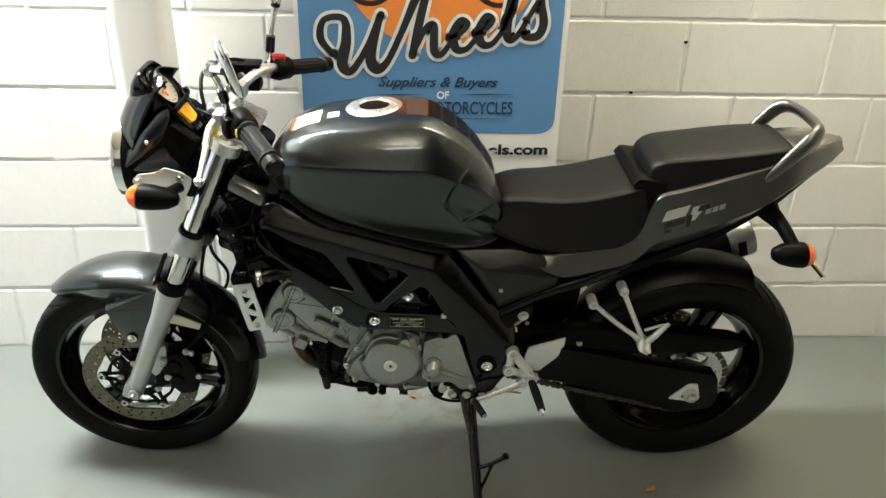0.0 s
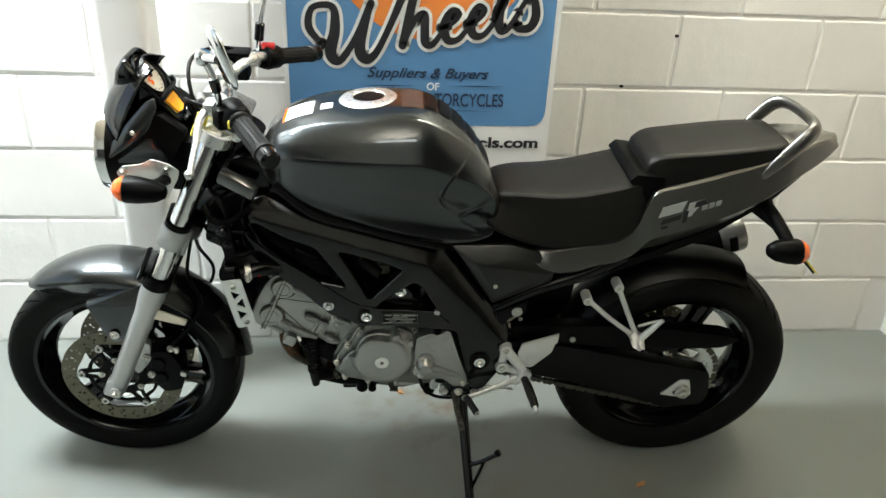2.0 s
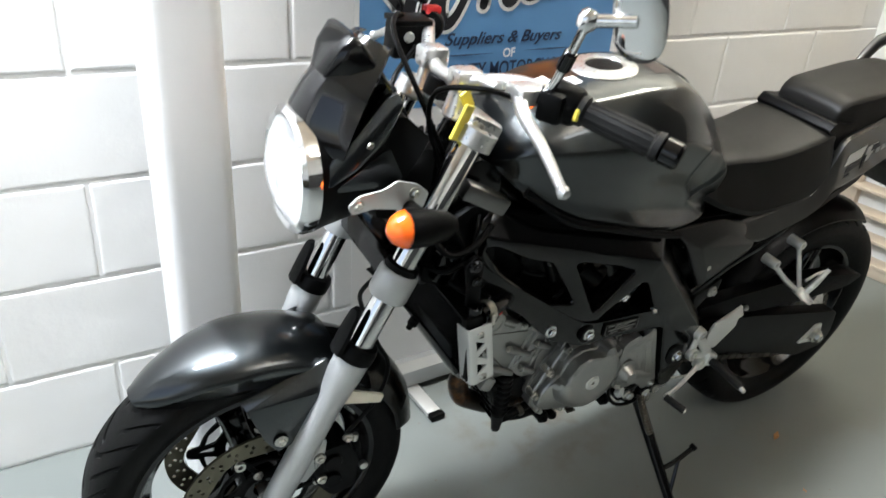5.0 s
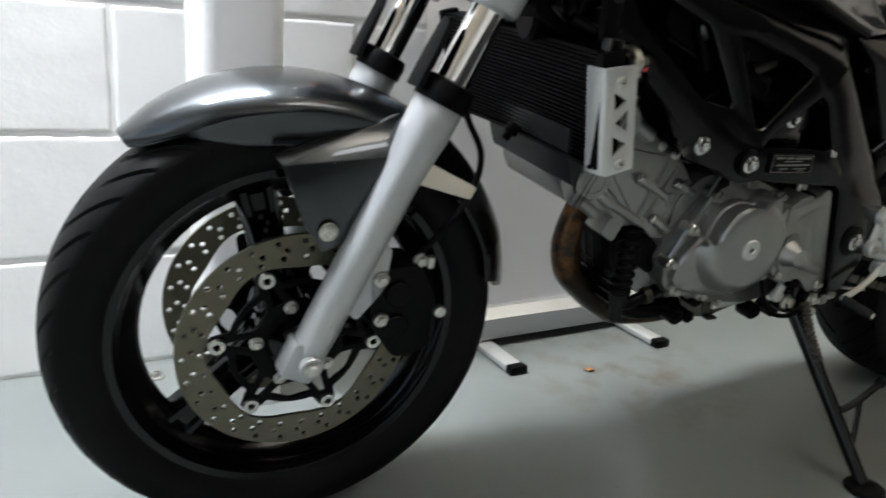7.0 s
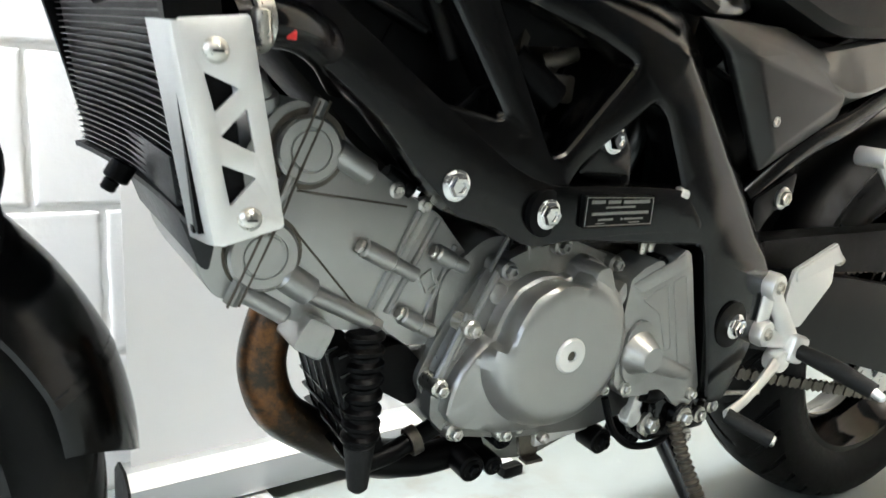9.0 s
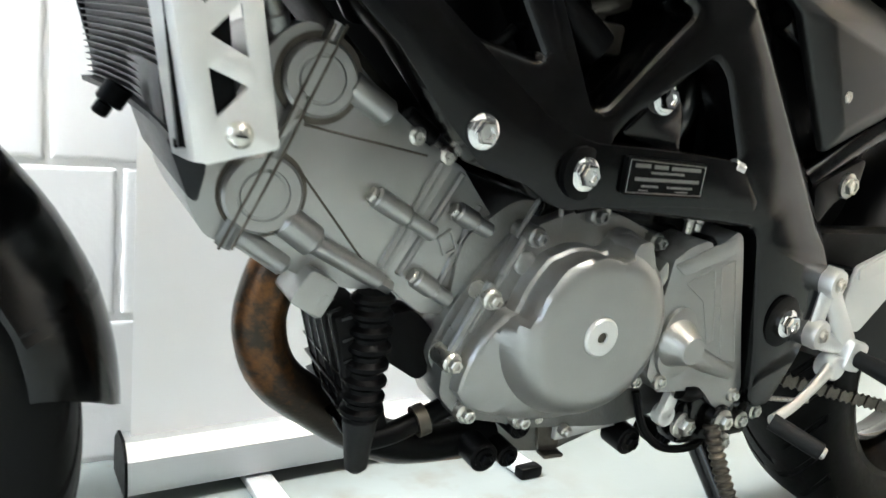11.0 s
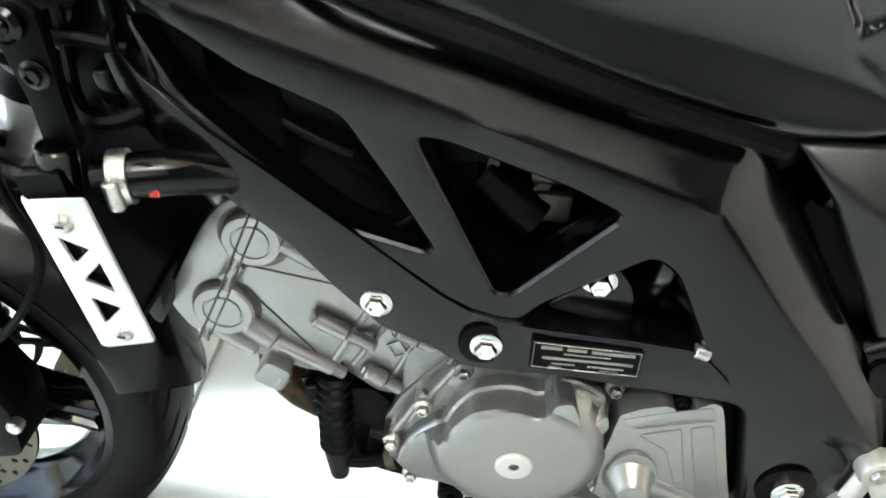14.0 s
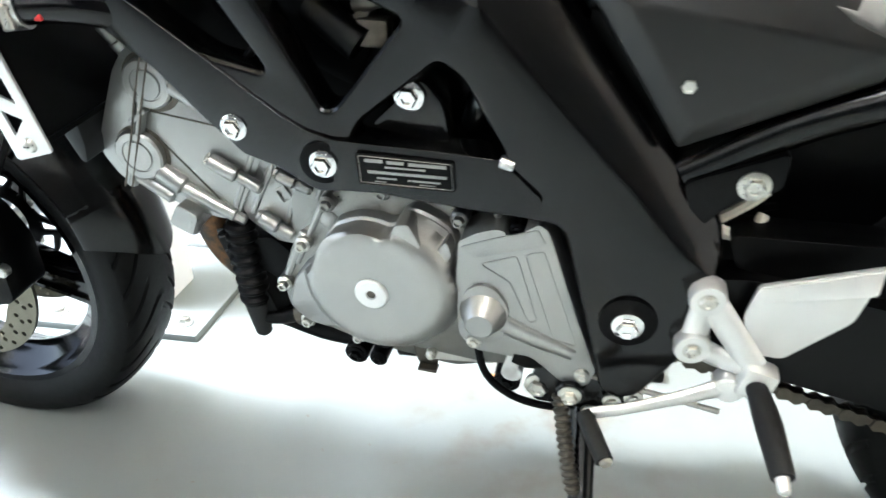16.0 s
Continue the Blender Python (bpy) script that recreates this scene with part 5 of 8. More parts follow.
# ---- swing arm, chain, stand, footrests ----
def swingarm():
    for s in (-1, 1):
        a = part("swingarm", plate(rounded([(0.20, 0.445), (0.30, 0.452), (0.45, 0.432), (0.62, 0.402), (0.782, 0.372), (0.797, 0.30), (0.785, 0.262), (0.69, 0.248), (0.56, 0.290), (0.42, 0.330), (0.30, 0.352), (0.20, 0.38)], 0.012), [], s * 0.140, s * 0.104, 0.005, 3), M_SWING, bike, "satin black box-section swing arm")
        part("axle_plate", plate(rounded([(0.668, 0.296), (0.712, 0.347), (0.735, 0.347), (0.748, 0.300), (0.738, 0.288)], 0.005), [circle(0.705, 0.305, 0.006, 10)], s * 0.1445, s * 0.140, 0.001), M_SATIN, a, "silver axle adjuster plate")
        part("axle_nut", bolt((0.722, s * 0.149, 0.314), 0.0125, (0, s, 0)), M_STEEL, a)
        part("adjuster", join(cyl((0.79, s * 0.122, 0.31), 0.004, 0.03, (1, 0, 0), 8), cyl((0.797, s * 0.122, 0.31), 0.008, 0.008, (1, 0, 0), 6)), M_STEEL, a)
    part("swingarm_bridge", box((0.40, 0, 0.40), (0.06, 0.22, 0.08), 0.01), M_SWING, bike)
    part("chain_guard", plate(rounded([(0.27, 0.486), (0.40, 0.486), (0.60, 0.487), (0.80, 0.480), (0.842, 0.466), (0.80, 0.443), (0.60, 0.430), (0.42, 0.44), (0.28, 0.455)], 0.008), [], -0.128, -0.085, 0.004, 3), M_BLACK, bike, "black chain guard")
    for x, z in ((0.425, 0.456), (0.66, 0.425)):
        part("guard_screw", bolt((x, -0.132, z), 0.005), M_STEEL, bike)
    # inner mudguard over the rear wheel
    rings = []
    for i in range(19):
        a = radians(168 - 100 * i / 18)
        ring = [RA + Vector(((0.338 - 0.03 * (abs(u) ** 2.4)) * math.cos(a), 0.088 * u, (0.338 - 0.03 * (abs(u) ** 2.4)) * math.sin(a))) for u in [k / 8 for k in range(-8, 9)]]
        rings.append(ring + [RA + (p - RA) * 0.985 for p in reversed(ring)])
    part("inner_mudguard", loft(rings), M_SWING, bike, "black inner mudguard", 50)
    part("shock_absorber", bellows([(0.27, 0.0, 0.62), (0.30, 0.0, 0.52), (0.32, 0.0, 0.44)], 0.036, 6), M_BLACK, bike, "dark coil spring of the shock absorber")
    part("cream_cable", sweep([(0.305, -0.085, 0.535), (0.292, -0.098, 0.522), (0.272, -0.105, 0.507), (0.258, -0.108, 0.497), (0.270, -0.108, 0.488), (0.292, -0.10, 0.487), (0.300, -0.09, 0.50)], 0.0055, 8), M_RUST, bike, "cream cable loops")
    part("strut_bolt", bolt((0.278, -0.138, 0.548), 0.009), M_STEEL, bike)
    part("strut_plate", plate(rounded([(0.225, 0.545), (0.30, 0.578), (0.30, 0.545), (0.265, 0.53), (0.24, 0.50)], 0.008), [], -0.136, -0.12, 0.002), M_SWING, bike)


swingarm()


def chain():
    """Closed run of links round both sprockets."""
    r0, r1, c0, c1 = 0.036, 0.1125, Vector((0.11, 0, 0.395)), RA
    d = c1 - c0
    base = math.atan2(d.z, d.x)
    off = math.asin((r1 - r0) / math.hypot(d.x, d.z))
    pts = []
    for k in range(30):
        a = base + math.pi / 2 + off + (math.pi - 2 * off) * k / 29
        pts.append(c0 + Vector((r0 * math.cos(a), 0, r0 * math.sin(a))))
    for k in range(30):
        a = base - math.pi / 2 - off + (math.pi + 2 * off) * k / 29
        pts.append(c1 + Vector((r1 * math.cos(a), 0, r1 * math.sin(a))))
    pts.append(pts[0])
    seg = [(b - a).length for a, b in zip(pts, pts[1:])]
    total = sum(seg)
    n = int(round(total / 0.0159 / 2)) * 2

    def at(s):
        s %= total
        for a, b, l in zip(pts, pts[1:], seg):
            if s <= l:
                return a.lerp(b, s / max(l, 1e-9))
            s -= l
        return pts[-1]

    verts, faces = [], []
    for k in range(n):
        a, b = at(total * k / n), at(total * (k + 1) / n)
        u = (b - a).normalized()
        w = Vector((-u.z, 0, u.x))
        wide = 0.0085 if k % 2 else 0.0068
        for y in ((-0.0135, -0.0115), (-0.0045 + 0.0, -0.0025)) if k % 2 else ((-0.0112, -0.0092), (-0.0068, -0.0048)):
            i = len(verts)
            ring = [a - u * 0.005 - w * wide * 0.6, a - u * 0.005 + w * wide * 0.6, a + w * wide, a.lerp(b, 0.5) + w * wide * 0.62, b + w * wide, b + u * 0.005 + w * wide * 0.6, b + u * 0.005 - w * wide * 0.6, b - w * wide, a.lerp(b, 0.5) - w * wide * 0.62, a - w * wide]
            for yy in y:
                verts += [(p.x, -0.0715 + yy, p.z) for p in ring]
            faces += [tuple(range(i, i + 10)), tuple(range(i + 10, i + 20))] + [(i + q, i + (q + 1) % 10, i + 10 + (q + 1) % 10, i + 10 + q) for q in range(10)]
    me = bpy.data.meshes.new("chain")
    me.from_pydata(verts, [], faces)
    bm = bmesh.new()
    bm.from_mesh(me)
    tagged(part("chain", bm, M_CHAIN, bike, "oily roller chain"), kind="stuff")


chain()


def side_stand():
    top, foot = Vector((0.160, -0.080, 0.295)), Vector((0.186, -0.302, 0.044))
    st = part("side_stand", sweep([top, top.lerp(foot, 0.3), top.lerp(foot, 0.7), foot], [0.016, 0.0135, 0.012, 0.011], 14), M_FRAME, bike, "black side stand, folded out")
    part("stand_foot", lathe([(0, 0), (0.030, 0), (0.032, 0.004), (0.030, 0.009), (0.012, 0.014), (0, 0.014)], foot + Vector((0.003, -0.006, -0.0125)), (0, 0.1045, 0.9945), 24), M_BLACK, st)
    part("stand_spur", sweep([top.lerp(foot, 0.66), top.lerp(foot, 0.66) + Vector((0.03, -0.008, 0.02)), top.lerp(foot, 0.66) + Vector((0.075, -0.012, 0.055))], 0.006, 8), M_FRAME, st)
    part("spur_stay", sweep([top.lerp(foot, 0.86), top.lerp(foot, 0.66) + Vector((0.042, -0.008, 0.026))], 0.0045, 8, 0), M_FRAME, st)
    part("spur_tip", cyl(top.lerp(foot, 0.66) + Vector((0.068, -0.012, 0.052)), 0.009, 0.012, (0.6, 0, 0.5), 10), M_BLACK, st)
    part("stand_spring", bellows([(0.140, -0.135, 0.298), (0.150, -0.155, 0.25), (0.163, -0.178, 0.205)], 0.0085, 14), M_CHAIN, st)
    part("stand_bracket", join(plate(rounded([(0.115, 0.325), (0.175, 0.335), (0.18, 0.295), (0.15, 0.272), (0.12, 0.29)], 0.01), [], -0.128, -0.10, 0.003), cyl((0.15, -0.128, 0.302), 0.015, 0.012, (0, -1, 0), 20)), M_FRAME, st)
    part("stand_bolt", bolt((0.15, -0.14, 0.302), 0.008), M_STEEL, st)


side_stand()


def rider_footrest():
    y = -0.158
    h = part("footrest_hanger", join(
        sweep([(0.259, y, 0.453), (0.257, y, 0.425), (0.255, y, 0.399)], 0.0115, 12, 0, flat=0.6),
        sweep([(0.259, y, 0.453), (0.285, y - 0.004, 0.418), (0.308, y - 0.008, 0.388)], 0.0125, 12, 3, flat=0.6),
        sweep([(0.255, y, 0.399), (0.28, y - 0.003, 0.388), (0.308, y - 0.008, 0.385)], 0.011, 12, 3, flat=0.6),
        box((0.313, y - 0.012, 0.376), (0.03, 0.026, 0.034), 0.006, (0, 12, 0))), M_SATIN, bike, "cast alloy footrest hanger")
    for x, z in ((0.259, 0.453), (0.255, 0.399)):
        part("hanger_eye", lathe([(0.006, -0.012), (0.0145, -0.012), (0.016, -0.008), (0.016, 0.008), (0.006, 0.008)], (x, y, z), (0, 1, 0), 24, True), M_SATIN, h)
        part("hanger_bolt", bolt((x, y - 0.010, z), 0.007), M_STEEL, h)
    heel = plate(rounded([(0.291, 0.437), (0.297, 0.470), (0.388, 0.497), (0.372, 0.447), (0.330, 0.398), (0.302, 0.398)], 0.005), [], y - 0.004, y + 0.001, 0.0012)
    part("heel_plate", heel, M_SATIN, h, "sandblasted alloy heel plate")
    part("heel_fold", plate(rounded([(0.297, 0.468), (0.387, 0.495), (0.381, 0.478), (0.302, 0.455)], 0.003), [], y - 0.0065, y - 0.0035, 0.0012), M_SATIN, h)
    part("footpeg", sweep([(0.312, y - 0.02, 0.376), (0.320, y - 0.06, 0.370), (0.328, y - 0.105, 0.360)], [0.009, 0.0112, 0.0095], 12, 4), M_GRIP, h, "black rubber footpeg, folded out")
    part("peg_tip", cyl((0.327, y - 0.100, 0.361), 0.0062, 0.018, (0.1, -0.9, -0.3), 12, 0.002, 0.005), M_SATIN, h)
    lev = part("gear_lever", join(sweep([(0.292, y - 0.012, 0.362), (0.260, y - 0.020, 0.352), (0.215, y - 0.028, 0.340), (0.172, y - 0.032, 0.327)], [0.0105, 0.0078, 0.0062, 0.0066], 12, 4, flat=0.7),
                                  cyl((0.292, y + 0.002, 0.362), 0.0135, 0.022, (0, -1, 0), 20)), M_SATIN, h, "polished alloy gear lever")
    part("toe_peg", sweep([(0.171, y - 0.032, 0.327), (0.182, y - 0.054, 0.321), (0.193, y - 0.074, 0.315)], 0.0085, 12, 4), M_GRIP, lev, "black ribbed rubber toe peg")
    part("toe_peg_end", cyl((0.193, y - 0.072, 0.315), 0.006, 0.006, (0.5, -1, -0.2), 10), M_STEEL, lev)
    part("gear_rod", sweep([(0.118, -0.135, 0.336), (0.295, -0.152, 0.314)], 0.0030, 8, 0), M_STEEL, bike, "thin steel gear linkage rod")
    part("rod_boot", sweep([(0.096, -0.134, 0.341), (0.111, -0.135, 0.338), (0.126, -0.136, 0.335)], [0.010, 0.011, 0.006], 12), M_BLACK, bike)
    part("shift_arm", join(plate(rounded([(0.083, 0.312), (0.093, 0.35), (0.106, 0.352), (0.10, 0.318), (0.096, 0.30)], 0.004), [], -0.132, -0.124, 0.001), cyl((0.094, -0.118, 0.31), 0.011, 0.014, (0, -1, 0), 16)), M_SATIN, bike)
    part("shift_spline", bolt((0.122, -0.13, 0.298), 0.010), M_STEEL, bike)
    part("breather_tube", sweep([(0.055, -0.12, 0.335), (0.068, -0.128, 0.30), (0.10, -0.13, 0.276), (0.145, -0.13, 0.272), (0.175, -0.12, 0.285)], 0.0042, 8), M_BLACK, bike)
    for x, z in ((0.196, 0.30), (0.216, 0.308), (0.176, 0.278)):
        part("low_bolt", bolt((x, -0.14, z), 0.0065), M_STEEL, bike)
    part("lower_mount", box((0.17, -0.115, 0.30), (0.11, 0.035, 0.05), 0.008), M_FRAME, bike)


rider_footrest()


def passenger_footrest():
    y = -0.158
    h = part("passenger_hanger", join(sweep([(0.438, y, 0.600), (0.505, y - 0.006, 0.545), (0.572, y - 0.012, 0.500)], 0.0064, 12, 3, flat=0.8), sweep([(0.505, y, 0.639), (0.54, y - 0.006, 0.57), (0.576, y - 0.012, 0.503)], 0.0064, 12, 3, flat=0.8), box((0.576, y - 0.014, 0.498), (0.028, 0.026, 0.028), 0.006, (0, 30, 0))), M_SATIN, bike, "V-shaped alloy passenger footrest hanger")
    for x, z in ((0.438, 0.600), (0.505, 0.639)):
        part("hanger_eye", lathe([(0.006, -0.014), (0.0108, -0.014), (0.0118, -0.01), (0.0118, 0.03), (0.006, 0.03)], (x, y, z), (0, 1, 0), 24, True), M_SATIN, h)
        part("hanger_bolt", bolt((x, y - 0.008, z), 0.006), M_STEEL, h)
    part("passenger_peg", sweep([(0.582, y - 0.022, 0.495), (0.598, y - 0.03, 0.528), (0.622, y - 0.034, 0.566)], [0.009, 0.0085, 0.005], 12, 4), M_SATIN, h, "alloy peg folded up")
    part("peg_stay", sweep([(0.572, y - 0.02, 0.535), (0.600, y - 0.022, 0.548), (0.616, y - 0.03, 0.560)], 0.004, 8), M_SATIN, h)


passenger_footrest()


# ---- headlight, instruments and controls ----
def headlight():
    c = Vector((-0.640, 0, 0.884))
    h = part("headlight", lathe([(0.088, 0.0), (0.094, 0.004), (0.094, 0.02), (0.089, 0.035), (0.078, 0.085), (0.05, 0.12), (0, 0.13), (0, 0.126), (0.048, 0.116), (0.075, 0.083), (0.085, 0.03), (0.086, 0.0)], c, (1, 0, 0), 48), M_BLACK, bike, "round headlight in a black shell")
    part("chrome_rim", lathe([(0.080, -0.008), (0.086, -0.012), (0.0945, -0.006), (0.0965, 0.004), (0.0955, 0.014), (0.09, 0.012), (0.084, -0.002)], c, (1, 0, 0), 56, True), M_CHROME, h, "bright chrome rim")
    part("reflector", lathe([(0, 0.055), (0.02, 0.052), (0.055, 0.032), (0.083, -0.002), (0.084, 0.002), (0.055, 0.037), (0, 0.06)], c, (1, 0, 0), 40), M_REFL, h)
    part("bulb", lathe([(0, 0.012), (0.006, 0.014), (0.008, 0.022), (0.008, 0.055), (0, 0.055)], c, (1, 0, 0), 16), M_BULB, h, "lit bulb")
    lens = part("lens", lathe([(0, -0.034), (0.03, -0.031), (0.058, -0.021), (0.083, -0.006), (0.083, -0.003), (0.058, -0.018), (0.03, -0.028), (0, -0.031)], c, (1, 0, 0), 48), M_LENS, h, "clear domed glass")
    lens.visible_shadow = False


headlight()


def cowl():
    # smoked screen over the headlight
    keys = [(-0.6455, 0.936, 0.088, 0.050), (-0.649, 0.951, 0.090, 0.052), (-0.641, 0.983, 0.088, 0.055), (-0.623, 1.017, 0.083, 0.052), (-0.599, 1.050, 0.074, 0.046), (-0.5747, 1.073, 0.062, 0.038), (-0.552, 1.088, 0.045, 0.030)]
    rings = []
    for (x, z, w, back) in keys:
        ring = [(x + back * abs(u) ** 2.2, w * u, z - 0.012 * u * u) for u in [k / 10 for k in range(-10, 11)]]
        rings.append(ring + [(a + 0.004, b * 0.96, c - 0.002) for a, b, c in reversed(ring)])
    part("fly_screen", loft(rings), M_SCREEN, bike, "glossy black fly screen", 50)
    for s in (-1, 1):
        pts = [(-0.517, 1.025), (-0.512, 1.007), (-0.534, 0.960), (-0.579, 0.924), (-0.617, 0.896), (-0.624, 0.913), (-0.578, 0.969), (-0.536, 1.016)]
        bm = plate(rounded(pts, 0.006, 3), [], -0.006, 0.006, 0.003)
        for v in bm.verts:
            v.co.y = s * (0.102 - 0.02 * step(-0.57, -0.64, v.co.x) - 0.20 * (v.co.z - 0.90)) + v.co.y
        # a crease runs along the panel
        bmesh.ops.bisect_plane(bm, geom=bm.verts[:] + bm.edges[:] + bm.faces[:], dist=1e-6, plane_co=(-0.566, 0, 0.953), plane_no=(-0.743, 0, 0.669))
        for v in bm.verts:
            v.co.y -= s * 0.42 * abs((v.co.x + 0.566) * -0.743 + (v.co.z - 0.953) * 0.669)
        p = part("cowl_side", bm, M_PAINT, bike, "graphite metallic headlight side panel", 50)
        for x, z in ((-0.562, 0.958),):
            part("panel_screw", lathe([(0, 0.004), (0.004, 0.003), (0.0055, 0), (0, 0)], (x, s * (0.108 - 0.012 * step(-0.57, -0.64, x) - 0.20 * (z - 0.90)), z), (0, s, 0), 12), M_STEEL, p)
        lower = plate(rounded([(-0.610, 0.886), (-0.535, 0.945), (-0.526, 0.945), (-0.502, 0.900), (-0.508, 0.886)], 0.005), [], s * 0.078, s * 0.088, 0.003)
        part("cowl_lower", lower, M_PAINT, bike)
        inner = plate(rounded([(-0.60, 0.90), (-0.575, 0.965), (-0.51, 0.995), (-0.46, 0.955), (-0.50, 0.885)], 0.01), [], s * 0.055, s * 0.085, 0.006)
        part("cowl_inner", inner, M_BLACK, bike)
        b = part("indicator_bracket", plate(rounded([(-0.598, 0.880), (-0.584, 0.894), (-0.546, 0.900), (-0.526, 0.912), (-0.492, 0.902), (-0.473, 0.887), (-0.478, 0.868), (-0.503, 0.821), (-0.520, 0.826), (-0.521, 0.866), (-0.560, 0.872), (-0.592, 0.866)], 0.005), [], s * 0.116, s * 0.120, 0.001), M_SATIN, bike, "pressed alloy bracket")
        for x, z in ((-0.584, 0.881), (-0.497, 0.890), (-0.509, 0.838)):
            part("bracket_screw", bolt((x, s * 0.121, z), 0.006, (0, s, 0)), M_STEEL, b)
        ind = part("indicator", lathe([(0, 0.0), (0.026, 0.0), (0.0275, 0.006), (0.0265, 0.03), (0.021, 0.062), (0.012, 0.078), (0, 0.082)], (-0.556, s * 0.205, 0.888), (1, 0, -0.06), 24), M_BLACK, bike, "black indicator with an amber lens")
        part("amber_lens", lathe([(0, -0.024), (0.008, -0.0225), (0.018, -0.016), (0.0245, -0.006), (0.0265, 0.002), (0, 0.002)], (-0.556, s * 0.205, 0.888), (1, 0, -0.06), 24), M_ORANGE, ind, "amber lens")
        part("indicator_stem", sweep([(-0.500, s * 0.102, 0.862), (-0.505, s * 0.14, 0.872), (-0.512, s * 0.19, 0.884)], [0.013, 0.011, 0.013], 12), M_BLACK, ind)
    # added black box stands for the shade behind the headlight
    part("headlight_loom", box((-0.478, 0, 0.868), (0.11, 0.13, 0.13), 0.03), M_BLACK, bike)


cowl()


def instruments():
    n = Vector((0.79, 0, 0.613)).normalized()
    d = Vector((0.613, 0, -0.79)).normalized()
    o = Vector((-0.545, 0.0, 1.046))

    def loop(grow, h):
        """Pod outline in the plane of the dial, h above it: round at the dial, narrower at the display."""
        pts = [(-0.052, 0.030), (-0.045, 0.046), (-0.02, 0.055), (0.02, 0.055), (0.06, 0.046), (0.098, 0.038), (0.108, 0.024)]
        pts = [(u, -v) for u, v in pts] + [(u, v) for u, v in reversed(pts)]
        ring = rounded([(u + grow * (1 if u > 0.03 else -1), v + grow * (1 if v > 0 else -1)) for u, v in pts], 0.012, 3)
        return [o + d * u + Vector((0, v, 0)) + n * h for u, v in ring]

    b = part("instrument_pod", loft([loop(-0.018, -0.058), loop(-0.002, -0.03), loop(0.006, 0.0), loop(0.004, 0.006), loop(0.0, 0.009), loop(-0.004, 0.006), loop(-0.006, -0.002)]), M_BLACKGLOSS, bike, "black instrument pod with a round dial", 50)
    part("dial_face", lathe([(0, 0.002), (0.0405, 0.002), (0.041, -0.002), (0, -0.002)], o, n, 36), M_DIAL, b, "pale tachometer dial")
    part("dial_bezel", lathe([(0.040, -0.002), (0.046, -0.002), (0.047, 0.004), (0.0445, 0.007), (0.041, 0.005)], o, n, 40, True), M_BLACK, b)
    m = aim(n)
    for k in range(13):
        a = radians(220 - 260 * k / 12)
        p = o + m @ Vector((0.034 * math.sin(a), 0.034 * math.cos(a), 0.0026))
        part("dial_mark", box(p, (0.003, 0.003, 0.001), 0, None), M_INK if k < 10 else M_RED, b)
    part("dial_needle", sweep([o + n * 0.004, o + n * 0.004 + d * 0.008 + Vector((0, -0.026, 0))], 0.0014, 6, 0), M_ORANGE, b)
    part("dial_hub", cyl(o + n * 0.001, 0.006, 0.006, n, 14), M_BLACK, b)
    part("dial_warning", cyl(o + d * 0.014 + Vector((0, -0.012, 0)) + n * 0.001, 0.006, 0.002, n, 12, 0.0005), M_ORANGE, b)
    part("pod_bar", sweep([o + d * 0.047 + Vector((0, v, 0)) + n * h for v, h in ((-0.05, 0.008), (-0.02, 0.011), (0.02, 0.011), (0.05, 0.008))], 0.005, 8), M_BLACK, b)
    lcd = loft([[o + d * u + Vector((0, v, 0)) + n * h for u, v in ((0.056, -0.028), (0.090, -0.022), (0.094, 0.0), (0.090, 0.022), (0.056, 0.028))] for h in (-0.004, 0.006)])
    part("display", lcd, M_DISPLAY, b, "amber display window")


instruments()


